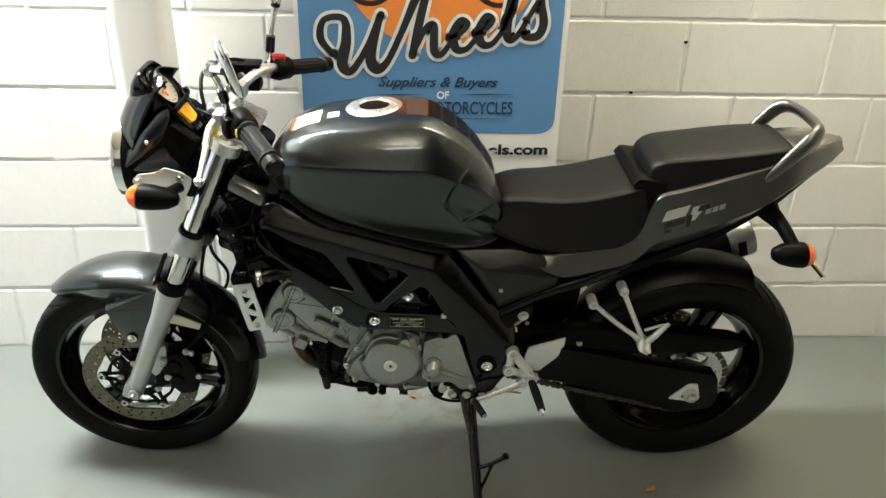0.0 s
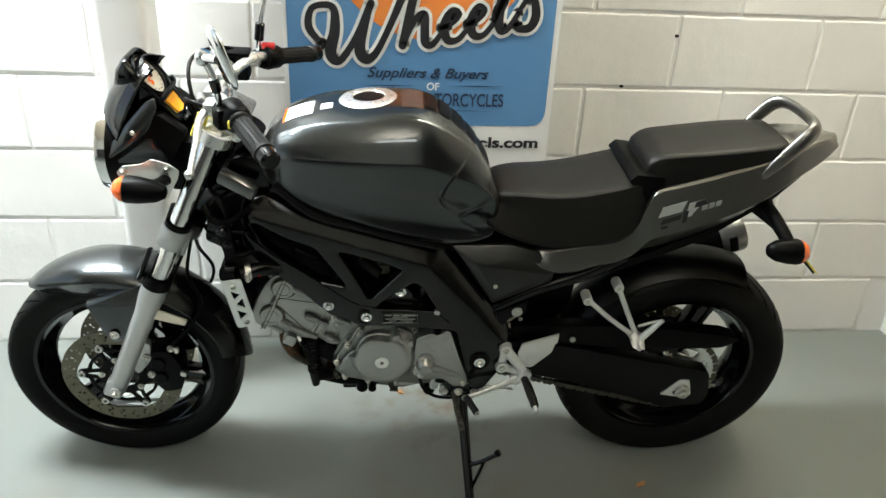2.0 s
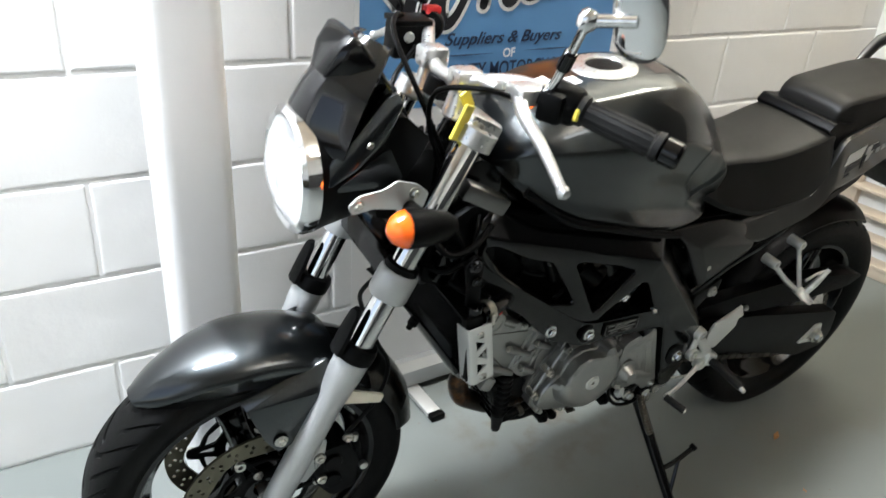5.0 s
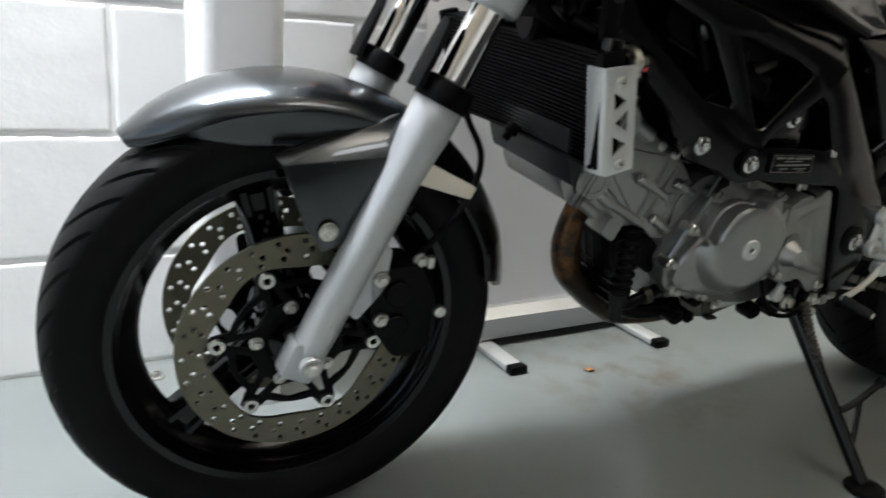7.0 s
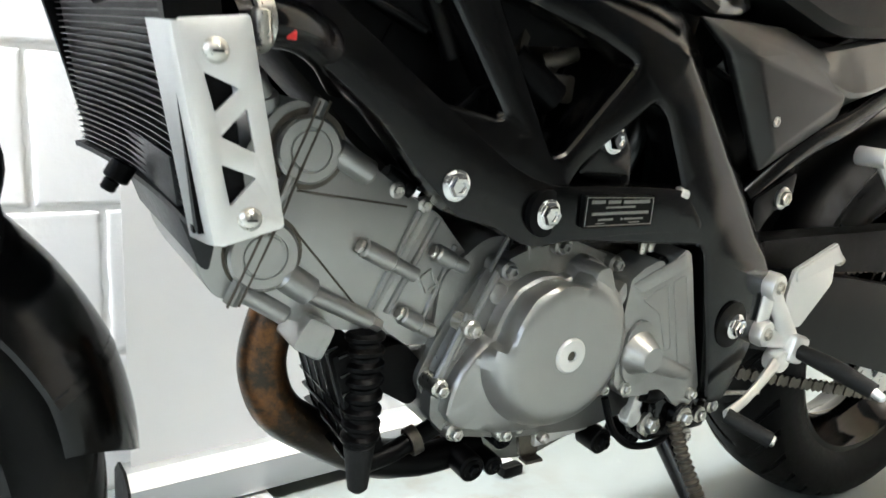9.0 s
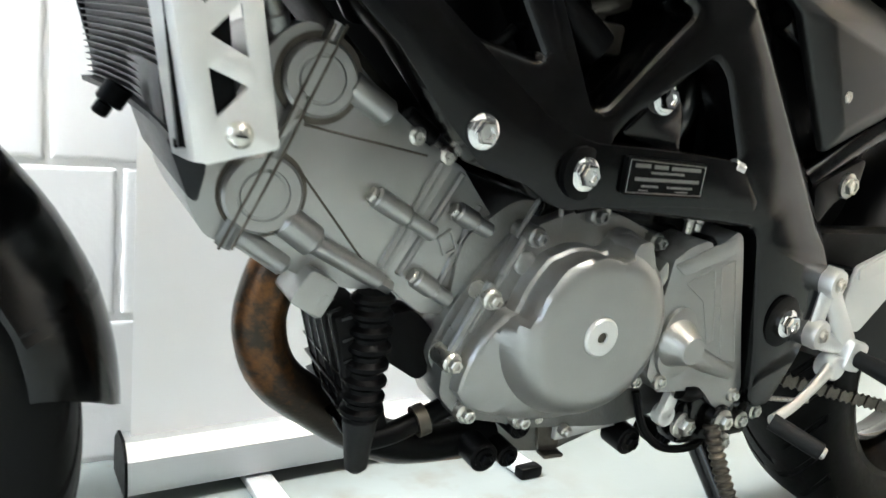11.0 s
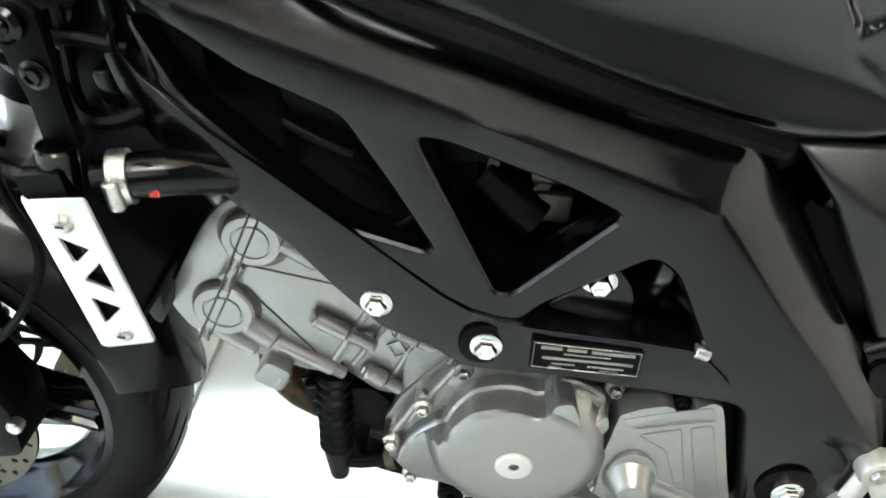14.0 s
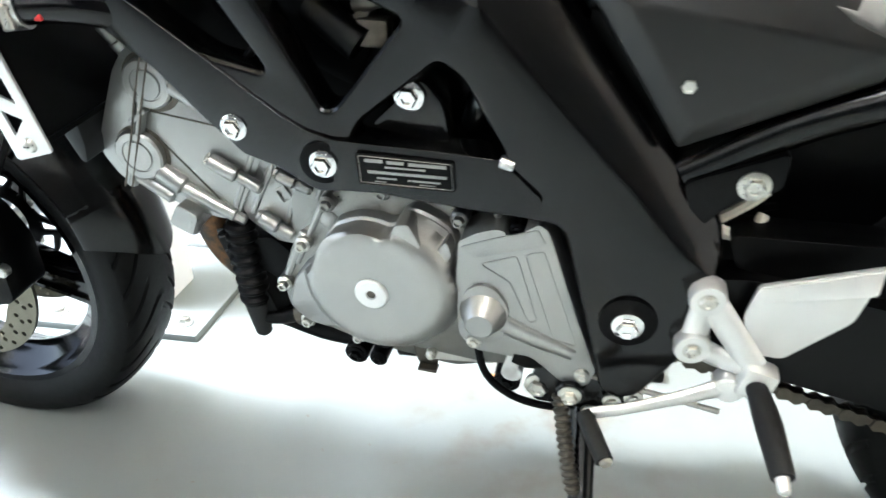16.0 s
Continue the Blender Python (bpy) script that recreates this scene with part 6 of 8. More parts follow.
def controls():
    part("handlebar", sweep([(-0.262, -0.312, 1.031), (-0.326, -0.216, 1.048), (-0.365, -0.14, 1.055), (-0.398, -0.06, 1.030), (-0.405, 0, 1.02), (-0.398, 0.06, 1.028), (-0.362, 0.14, 1.045), (-0.318, 0.216, 1.032), (-0.248, 0.33, 1.006)], 0.011, 12, 6), M_ALLOY, bike, "silver handlebar")
    for s in (-1, 1):
        part("bar_riser", join(cyl((-0.408, s * 0.05, 0.97), 0.020, 0.05, (0.15, 0, 1), 18, 0.004, 0.016), box((-0.399, s * 0.052, 1.03), (0.045, 0.04, 0.034), 0.008)), M_ALLOY, bike, "alloy bar clamp")
        end = Vector((-0.262, -0.322, 1.031)) if s < 0 else Vector((-0.242, 0.338, 1.004))
        root = Vector((-0.322, -0.222, 1.047)) if s < 0 else Vector((-0.312, 0.226, 1.028))
        d = (end - root).normalized()
        n = (end - root).length
        g = part("grip", lathe([(0.012, 0.0), (0.0215, 0.0), (0.0215, 0.008), (0.0165, 0.012), (0.0175, n * 0.5), (0.0170, n - 0.012), (0.0205, n - 0.008), (0.0205, n), (0.012, n + 0.001)], root, d, 24), M_GRIP, bike, "black rubber handlebar grip")
        ridges = [box((0.0175 * math.cos(2 * math.pi * k / 14), 0.0175 * math.sin(2 * math.pi * k / 14), n * 0.5), (0.0022, 0.0022, n * 0.78)) for k in range(14)]
        tagged(part("grip_ribs", moved(join(*ridges), Matrix.Translation(root) @ aim(d)), M_GRIP, g), kind="stuff")
        part("bar_end", lathe([(0, n + 0.028), (0.015, n + 0.028), (0.0185, n + 0.024), (0.0185, n + 0.004), (0.015, n), (0, n)], root, d, 20), M_BLACKGLOSS, g)
        sw = part("switch_housing", join(lathe([(0.012, -0.05), (0.024, -0.05), (0.027, -0.045), (0.027, -0.006), (0.023, 0.0), (0.012, 0.0)], root, d, 20, True), box(root - d * 0.026 + Vector((-0.012, 0, -0.004)), (0.05, 0.036, 0.042), 0.007, (0, 0, math.degrees(math.atan2(d.y, d.x)) + 90))), M_BLACK, bike, "black switch housing")
        if s < 0:
            part("yellow_switch", box(root - d * 0.018 + Vector((0.0, -0.026, -0.004)), (0.02, 0.012, 0.018), 0.004), M_YELLOW, sw, "yellow horn button")
        else:
            part("red_switch", box(root - d * 0.03 + Vector((0.0, -0.004, 0.028)), (0.03, 0.02, 0.014), 0.004), M_RED, sw, "red stop switch")
        # lever with a ball end
        pv = root - d * 0.065 + Vector((-0.03, 0, -0.004))
        ball = Vector((-0.398, -0.312, 0.979)) if s < 0 else Vector((-0.37, 0.33, 0.975))
        lv = part("hand_lever", join(sweep([pv, pv.lerp(ball, 0.25) + Vector((-0.010, 0, 0.004)), pv.lerp(ball, 0.6) + Vector((-0.004, 0, 0.004)), ball], [0.0075, 0.0075, 0.006, 0.005], 12, 5, flat=1.3), lathe([(0, -0.0095), (0.006, -0.0075), (0.0095, 0), (0.006, 0.0075), (0, 0.0095)], ball, (0, 1, 0), 14)), M_ALLOY, bike, "polished lever with a ball end")
        part("lever_perch", join(box(pv + Vector((0.012, 0, 0)), (0.045, 0.045, 0.026), 0.007), cyl(pv + Vector((-0.02, -s * 0.02, 0)), 0.009, 0.03, (-0.3, -s, 0), 12)), M_ALLOY, lv)
    r = part("brake_reservoir", box((-0.396, 0.150, 1.026), (0.064, 0.046, 0.056), 0.006), M_BLACK, bike, "square black brake fluid reservoir")
    part("reservoir_lid", box((-0.396, 0.150, 1.058), (0.068, 0.050, 0.010), 0.003), M_BLACK, r)
    # cables and tags
    part("clutch_cable", sweep([(-0.388, -0.165, 1.045), (-0.43, -0.14, 1.05), (-0.455, -0.07, 1.02), (-0.44, -0.04, 0.95), (-0.40, -0.05, 0.86), (-0.34, -0.07, 0.80)], 0.0042, 8, 7), M_BLACK, bike)
    part("throttle_cable", sweep([(-0.36, 0.19, 1.03), (-0.42, 0.14, 1.07), (-0.47, 0.05, 1.065), (-0.45, -0.02, 0.99), (-0.40, -0.02, 0.90)], 0.0042, 8, 7), M_BLACK, bike)
    part("brake_hose", sweep([(-0.38, 0.12, 1.03), (-0.45, 0.06, 0.98), (-0.47, -0.02, 0.85), (-0.475, -0.05, 0.72), (-0.500, -0.055, 0.60), (-0.475, -0.07, 0.53), (-0.50, -0.085, 0.47), (-0.555, -0.09, 0.41)], 0.0042, 8, 7), M_BLACK, bike, "black brake hose")
    part("brake_hose", sweep([(-0.475, -0.04, 0.72), (-0.49, 0.03, 0.62), (-0.47, 0.06, 0.54), (-0.50, 0.085, 0.46), (-0.56, 0.09, 0.40)], 0.0042, 8, 7), M_BLACK, bike, "black brake hose")
    part("hose_bolt", bolt((-0.556, -0.098, 0.405), 0.0065), M_STEEL, bike)
    part("speed_cable", sweep([(-0.60, -0.10, 0.52), (-0.56, -0.11, 0.55), (-0.53, -0.09, 0.60), (-0.50, -0.075, 0.66)], 0.004, 8, 5), M_BLACK, bike)
    part("wiring_tag", box((-0.425, -0.105, 0.985), (0.024, 0.006, 0.055), 0.002, (8, 20, 25)), M_YELLOW, bike, "crumpled yellow tag")
    part("wiring_tag", box((-0.412, -0.088, 1.012), (0.018, 0.006, 0.03), 0.002, (0, -30, 10)), M_YELLOW, bike, "crumpled yellow tag")
    part("ignition_lock", cyl((-0.415, 0.0, 0.985), 0.022, 0.03, (0.3, 0, 1), 20), M_BLACK, bike)
    part("wiring_sleeve", box((-0.36, -0.105, 0.855), (0.085, 0.03, 0.03), 0.006, (0, 24, -12)), M_PAINT_LT, bike, "grey connector block")
    part("horn", lathe([(0, 0.0), (0.036, 0.0), (0.040, 0.006), (0.036, 0.02), (0.015, 0.03), (0, 0.03)], (-0.425, -0.03, 0.70), (1, -0.2, 0.1), 24), M_BLACK, bike)


controls()


def rear_lights():
    for s in (-1, 1):
        ind = part("indicator", lathe([(0, 0.0), (0.026, 0.0), (0.0275, -0.006), (0.0265, -0.03), (0.022, -0.055), (0.013, -0.072), (0, -0.078)], (0.885, s * 0.175, 0.772), (1, 0, -0.02), 24), M_BLACK, bike, "black indicator with an amber lens")
        part("amber_lens", lathe([(0, 0.024), (0.009, 0.0225), (0.018, 0.016), (0.0245, 0.006), (0.0265, -0.002), (0, -0.002)], (0.885, s * 0.175, 0.772), (1, 0, -0.02), 24), M_ORANGE, ind, "amber lens")
        part("indicator_stem", sweep([(0.862, s * 0.17, 0.785), (0.848, s * 0.12, 0.812), (0.835, s * 0.06, 0.835)], [0.014, 0.016, 0.014], 12), M_BLACK, ind)
    part("plate_hanger", plate(rounded([(0.79, 0.83), (0.85, 0.86), (0.885, 0.79), (0.90, 0.765), (0.89, 0.755), (0.86, 0.775), (0.82, 0.80)], 0.008), [], -0.055, 0.055, 0.003), M_BLACK, bike, "black plastic plate hanger")
    np_ = part("number_plate", moved(box((0, 0, 0), (0.004, 0.19, 0.215), 0.001), Matrix.Translation((0.925, 0.0, 0.742)) @ Matrix.Rotation(radians(-47.4), 4, "Y")), M_YELLOW, bike, "yellow number plate, edge towards the side")
    part("plate_backing", moved(box((-0.005, 0, 0), (0.005, 0.186, 0.208), 0.001), Matrix.Translation((0.925, 0.0, 0.742)) @ Matrix.Rotation(radians(-47.4), 4, "Y")), M_BLACK, np_)
    part("reflector", box((0.858, -0.062, 0.812), (0.012, 0.004, 0.022), 0.002, (0, 40, 0)), M_ORANGE, bike)


rear_lights()

# ---- the body sits nose-up on its wheels and is narrow at the waist ----
ON_WHEELS = ("front_wheel", "rear_wheel", "fork_leg", "brake_caliper", "front_mudguard", "fork_bracket", "lower_yoke", "chain", "side_stand", "brake_hose", "hose_bolt", "speed_cable")
ON_SWINGARM = ("swingarm", "swingarm_bridge", "chain_guard", "guard_screw", "inner_mudguard", "silencer")
AT_THE_BARS = ("handlebar", "bar_riser", "grip", "switch_housing", "hand_lever", "mirror", "brake_reservoir", "clutch_cable", "throttle_cable", "indicator")
WAIST_X = [-0.52, -0.36, -0.16, 0.0, 0.2, 0.28, 0.45, 0.62, 0.80, 1.0]
WAIST_HIGH = [1.0, 0.96, 0.93, 0.92, 0.89, 0.86, 0.82, 0.82, 0.90, 1.0]
WAIST_LOW = [1.0, 0.96, 0.93, 0.96, 0.93, 0.88, 0.92, 0.98, 1.03, 1.03]


def set_body():
    pitch = 0.025
    for child in bike.children:
        kind = child.name.split(".")[0]
        if kind in ON_WHEELS:
            continue
        for ob in (child, *child.children, *[g for c in child.children for g in c.children]):
            for v in ob.data.vertices:
                x, y, z = v.co
                if kind in ON_SWINGARM:
                    k = step(0.3, 0.68, x)
                    x, z = x + 0.0075 * k, z - 0.003 * k
                else:
                    tail = step(0.68, 0.88, z) * step(0.25, 0.55, x)
                    x, z = x + pitch * (z - 0.5) * (1 - 1.5 * tail), z - pitch * (x + 0.1) * (1 - 0.62 * tail)
                if kind not in AT_THE_BARS:
                    k = table(WAIST_X, WAIST_LOW if z < 0.48 else WAIST_HIGH, x)
                    inner = min(abs(y), 0.18)
                    y = math.copysign(inner * k + abs(y) - inner, y)
                v.co = (x, y, z)


set_body()


# ---- radiator ----
def radiator():
    top, foot = Vector((-0.400, 0, 0.676)), Vector((-0.380, 0, 0.546))
    down = (foot - top)
    ahead = Vector((down.z, 0, -down.x)).normalized()

    def bowed(t, y, d):
        """A point of the curved core: t down it, y across, d ahead."""
        return top + down * t + Vector((0.062 * -y, y, 0)) + ahead * (d - 0.010 * (1 - (y / 0.19) ** 2))

    def band(t0, t1, d0, d1, y1=0.196):
        rings = []
        for k in range(17):
            y = -0.162 + (y1 + 0.162) * k / 16
            rings.append([bowed(t0, y, d1), bowed(t1, y, d1), bowed(t1, y, d0), bowed(t0, y, d0)])
        return loft(rings)

    r = part("radiator", band(0.0, 1.0, -0.02, 0.0), M_FIN, bike, "black curved radiator with fine horizontal fins")
    for k in range(24):
        t = 0.03 + 0.94 * k / 23
        part("fin", band(t - 0.0035, t + 0.0035, 0.0, 0.006, 0.186), M_FINEDGE, r)
    for t in (-0.03, 1.0):
        part("header_rail", band(t, t + 0.035, -0.024, 0.010), M_BLACK, r)
    part("side_tank", loft([[bowed(t, y, d) for t, d in ((-0.02, 0.009), (1.02, 0.009), (1.02, -0.022), (-0.02, -0.022))] for y in (-0.172, -0.157)]), M_BLACK, r)
    part("top_tank", box(bowed(0.5, 0.198, -0.01), (0.03, 0.014, 0.15), 0.003, (0, -16, 0)), M_BLACK, r)
    # pressed alloy side guard with three triangular openings
    def guard(s):
        a, b, c, d = (-0.390, 0.663), (-0.350, 0.669), (-0.3255, 0.546), (-0.365, 0.535)
        holes = [rounded(tri, 0.0012, 2) for tri in ([(-0.3755, 0.636), (-0.3555, 0.628), (-0.369, 0.614)], [(-0.351, 0.6175), (-0.3655, 0.6005), (-0.3455, 0.5915)], [(-0.365, 0.5845), (-0.3445, 0.577), (-0.3595, 0.560)])]
        g = part("radiator_guard", plate(rounded([a, b, c, d], 0.003, 3), holes, s * 0.1785, s * 0.1755, 0.0005), M_SATIN, r, "brushed alloy side guard with triangular cut-outs")
        part("guard_flange", loft([[(a[0] + (d[0] - a[0]) * v + dx, s * y, a[1] + (d[1] - a[1]) * v) for dx, y in ((0.001, 0.1785), (-0.003, 0.1775), (-0.006, 0.173), (-0.011, 0.152), (-0.009, 0.151), (-0.0035, 0.172), (0.001, 0.1755))] for v in (0.01, 0.5, 0.99)]), M_SATIN, g)
        for x, z in ((-0.3687, 0.648), (-0.3474, 0.552)):
            part("guard_screw", lathe([(0, 0.0045), (0.004, 0.004), (0.0068, 0.002), (0.0075, 0), (0, 0)], (x, s * 0.1785, z), (0, s, 0), 18), M_STEEL, g)
            part("screw_slot", box((x, s * 0.1832, z), (0.006, 0.0012, 0.0011)), M_BLACK, g)

    guard(-1)
    guard(1)
    part("upper_bracket", plate(rounded([(-0.398, 0.772), (-0.380, 0.786), (-0.366, 0.776), (-0.364, 0.72), (-0.360, 0.685), (-0.384, 0.685), (-0.386, 0.72)], 0.006), [], -0.150, -0.140, 0.0025), M_BLACK, r)
    part("bracket_bolt", bolt((-0.3755, -0.152, 0.740), 0.0065), M_FRAME, r)
    part("filler_neck", cyl((-0.376, -0.156, 0.662), 0.0135, 0.032, (0.08, 0, 1), 20), M_BLACKGLOSS, r)
    part("bracket_grommet", join(cyl((-0.384, -0.150, 0.772), 0.0118, 0.010, (0, -1, 0), 20, 0.003), cyl((-0.384, -0.159, 0.772), 0.0055, 0.004, (0, -1, 0), 14)), M_BLACKGLOSS, r)
    # grey deflector flap under the core
    part("deflector", plate(rounded([(-0.380, 0.580), (-0.352, 0.562), (-0.350, 0.520), (-0.354, 0.500), (-0.360, 0.503), (-0.374, 0.540)], 0.004), [], -0.112, 0.10, 0.002), M_GREYPLASTIC, r, "dark grey deflector sheet under the core")
    part("rubber_mount", join(cyl((-0.388, 0.0, 0.556), 0.010, 0.016, (-0.6, 0, -1), 14), cyl((-0.397, 0.0, 0.543), 0.006, 0.01, (-0.6, 0, -1), 10)), M_BLACK, r)


radiator()



def tapered(outline, centre, levels, n=120):
    """A cover raised from a flat outline: levels of depth, inset from the outline, and the widest radius left there."""
    cx, cz = centre
    pts = [Vector((x, 0, z)) for x, z in outline]
    ang = [math.atan2(p.z - cz, p.x - cx) for p in pts]
    rad = [math.hypot(p.x - cx, p.z - cz) for p in pts]
    order = sorted(range(len(pts)), key=lambda i: ang[i])
    aa = [ang[i] for i in order]
    rr = [rad[i] for i in order]
    aa = [aa[-1] - 2 * math.pi] + aa + [aa[0] + 2 * math.pi]
    rr = [rr[-1]] + rr + [rr[0]]
    rings = []
    for y, inset, widest in levels:
        ring = []
        for k in range(n):
            a = -math.pi + 2 * math.pi * k / n
            r = min(table(aa, rr, a) - inset, widest)
            ring.append((cx + r * math.cos(a), y, cz + r * math.sin(a)))
        rings.append(ring)
    return loft(rings)


def rod(p, q, r, y, seg=14, w=0.0015):
    """A round boss lying in the side plane."""
    d = Vector((q[0] - p[0], 0, q[1] - p[1]))
    return cyl((p[0], y, p[1]), r, d.length, d, seg, w)


# ---- lower rail of the frame, proud of the web above it ----
RAIL_X, RAIL_Y = [-0.352, -0.30, -0.17, -0.10, -0.05, 0.12], [0.110, 0.120, 0.126, 0.133, 0.140, 0.144]


def lower_rail(s):
    loop = [(-0.345, 0.757), (-0.340, 0.740), (-0.325, 0.724), (-0.308, 0.712), (-0.284, 0.692), (-0.241, 0.663), (-0.196, 0.631), (-0.147, 0.596), (-0.117, 0.576), (-0.096, 0.566), (-0.071, 0.560), (-0.023, 0.560), (0.027, 0.559), (0.077, 0.556), (0.092, 0.545), (0.115, 0.522),
            (0.112, 0.512), (0.062, 0.515), (0.011, 0.515), (-0.055, 0.512), (-0.089, 0.507), (-0.105, 0.512), (-0.127, 0.525), (-0.163, 0.534), (-0.199, 0.568), (-0.238, 0.610), (-0.278, 0.641), (-0.329, 0.682), (-0.347, 0.716), (-0.353, 0.738)]
    bm = plate(rounded(loop, 0.004, 2), [], -0.016, 0.016)
    es = [e for e in bm.edges if len(e.link_faces) == 2 and e.calc_face_angle(0) > radians(50)]
    bmesh.ops.bevel(bm, geom=es, offset=0.0042, segments=3, profile=0.5, affect="EDGES", clamp_overlap=True)
    for v in bm.verts:
        v.co.y += s * (table(RAIL_X, RAIL_Y, v.co.x) - 0.016)
    r = part("lower_rail", bm, M_FRAME, bike, "satin black lower frame rail", 24)
    # shade round the rear bolt, laid on as a black ring
    part("bolt_recess", lathe([(0.006, -0.006), (0.0205, -0.006), (0.0205, 0.0), (0.0195, 0.0006), (0.006, 0.0006)], (-0.081, s * 0.1375, 0.537), (0.14, s, 0), 28, True), M_BLACK, r)
    for x, y, z, k in ((-0.168, 0.127, 0.560, 0.0088), (-0.080, 0.1385, 0.5365, 0.0090), (-0.001, 0.124, 0.599, 0.0090)):
        part("frame_bolt", join(bolt((x, s * y, z), k, (0, s, 0)), lathe([(0, -0.004), (k * 1.45, -0.004), (k * 1.45, 0.0), (k * 1.2, 0.002), (0, 0.002)], (x, s * y, z), (0, s, 0), 24)), M_CHROME, r, "bright flanged hexagon bolt")
    part("corner_stud", rod((0.078, 0.553), (0.090, 0.549), 0.0060, s * 0.138, 12, 0.001), M_ALLOY, r)
    return r


def id_plate():
    p = part("identification_plate", plate(rounded([(-0.045, 0.5240), (0.041, 0.5235), (0.040, 0.5515), (-0.046, 0.5535)], 0.002, 2), [], -0.1447, -0.134), M_BLACK, near_rail, "small black maker's plate with unreadable lines")
    y = -0.1452
    rim = [((-0.0435, 0.5515), (0.0385, 0.5495)), ((0.0385, 0.5495), (0.0393, 0.5255)), ((0.0393, 0.5255), (-0.0430, 0.526)), ((-0.0430, 0.526), (-0.0435, 0.5515))]
    part("plate_border", join(*[sweep([(a[0], y, a[1]), (b[0], y, b[1])], 0.0004, 4, 0) for a, b in rim]), M_CASE, p)
    for z, x0, x1, h in ((0.5472, -0.038, -0.022, 0.003), (0.5468, -0.018, -0.003, 0.003), (0.5464, 0.001, 0.034, 0.003), (0.5420, -0.020, 0.016, 0.0016), (0.5366, -0.036, 0.034, 0.0026), (0.5312, -0.028, -0.010, 0.0016), (0.5310, 0.0, 0.028, 0.0016), (0.5278, -0.03, -0.02, 0.0008), (0.5278, 0.01, 0.024, 0.0008)):
        part("text_bar", box(((x0 + x1) / 2, y + 0.0002, z), (x1 - x0, 0.0008, h)), M_CASE, p)


near_rail = lower_rail(-1)
lower_rail(1)
id_plate()


# ---- mirrors ----
def mirror(stem, sleeves, ball, cen, long, nrm, half, wide):
    """A thin oval head held by a jointed stem."""
    up = nrm.cross(long)
    back = cen - nrm * 0.008
    mi = part("mirror", join(sweep(stem, 0.0062, 12, 4), sweep([ball, ball.lerp(back, 0.6), back], [0.009, 0.008, 0.008], 12, 3)), M_CHROME, bike, "chrome mirror on a jointed stem")
    for a, b, r in sleeves:
        part("stem_sleeve", cyl(a, r, (b - a).length, b - a, 16, 0.002), M_BLACKGLOSS, mi)
    part("ball_joint", lathe([(0, -0.014), (0.009, -0.012), (0.0135, -0.004), (0.0135, 0.006), (0.010, 0.012), (0, 0.014)], ball, (0.5, -0.2, 1), 18), M_CHROME, mi)

    def oval(k, h, n=32):
        out = []
        for q in range(n):
            a = 2 * math.pi * q / n
            cx, cy = math.cos(a), math.sin(a)
            out.append(cen + long * (half * k * math.copysign(abs(cx) ** 0.75, cx)) + up * (wide * k * math.copysign(abs(cy) ** 0.75, cy)) + nrm * h)
        return out
    part("mirror_shell", loft([oval(0.35, -0.010), oval(0.75, -0.008), oval(0.95, -0.004), oval(1.0, 0.0), oval(0.97, 0.002)]), M_CHROME, mi, "bright chrome shell")
    part("mirror_glass", loft([oval(0.93, 0.0015), oval(0.93, 0.003)]), M_MIRROR, mi, "mirror glass")


def both_mirrors():
    long = Vector((0.0303, 0.0, -0.106)).normalized()
    sight = Vector((0.2424, -0.9239, 0.2961))
    sight = (sight - long * sight.dot(long)).normalized()
    side = long.cross(sight)
    side = side if side.x > 0 else -side
    nrm = (side * math.cos(0.19) - sight * math.sin(0.19)).normalized()
    base, knee, ball = Vector((-0.347, -0.19, 1.050)), Vector((-0.344, -0.22, 1.125)), Vector((-0.353, -0.25, 1.180))
    mirror([base, knee, ball], [(base, base.lerp(knee, 0.35), 0.0115), (base.lerp(knee, 0.75), knee.lerp(ball, 0.15), 0.0095)], ball, Vector((-0.3107, -0.29, 1.1925)), long, nrm, 0.056, 0.034)
    long = Vector((0.05, 0.12, 0.03)).normalized()
    nrm = Vector((0.89, -0.29, 0.34))
    nrm = (nrm - long * nrm.dot(long)).normalized()
    base, knee, top = Vector((-0.341, 0.2, 1.030)), Vector((-0.331, 0.2, 1.108)), Vector((-0.310, 0.2, 1.196))
    mirror([base, knee, top], [(base, base.lerp(knee, 0.3), 0.0135), (base.lerp(knee, 0.62), knee.lerp(top, 0.12), 0.011), (knee.lerp(top, 0.86), top, 0.011)], top + Vector((0, 0, 0.006)), Vector((-0.262, 0.285, 1.232)), long, nrm, 0.064, 0.036)


both_mirrors()
# black fills stand for the shade behind the pivot and between the frame sides
part("linkage_housing", plate(rounded([(0.20, 0.40), (0.21, 0.60), (0.44, 0.63), (0.43, 0.50), (0.36, 0.40)], 0.015), [], -0.030, 0.050, 0.008), M_BLACK, bike, "black fill for the shade behind the pivot")
part("intake_housing", plate(rounded([(-0.335, 0.775), (-0.18, 0.745), (0.03, 0.705), (0.075, 0.60), (0.04, 0.54), (-0.10, 0.52), (-0.17, 0.545), (-0.25, 0.615), (-0.34, 0.70)], 0.015), [], -0.050, 0.046, 0.008), M_BLACK, bike, "black fill for the shade between the frame sides")


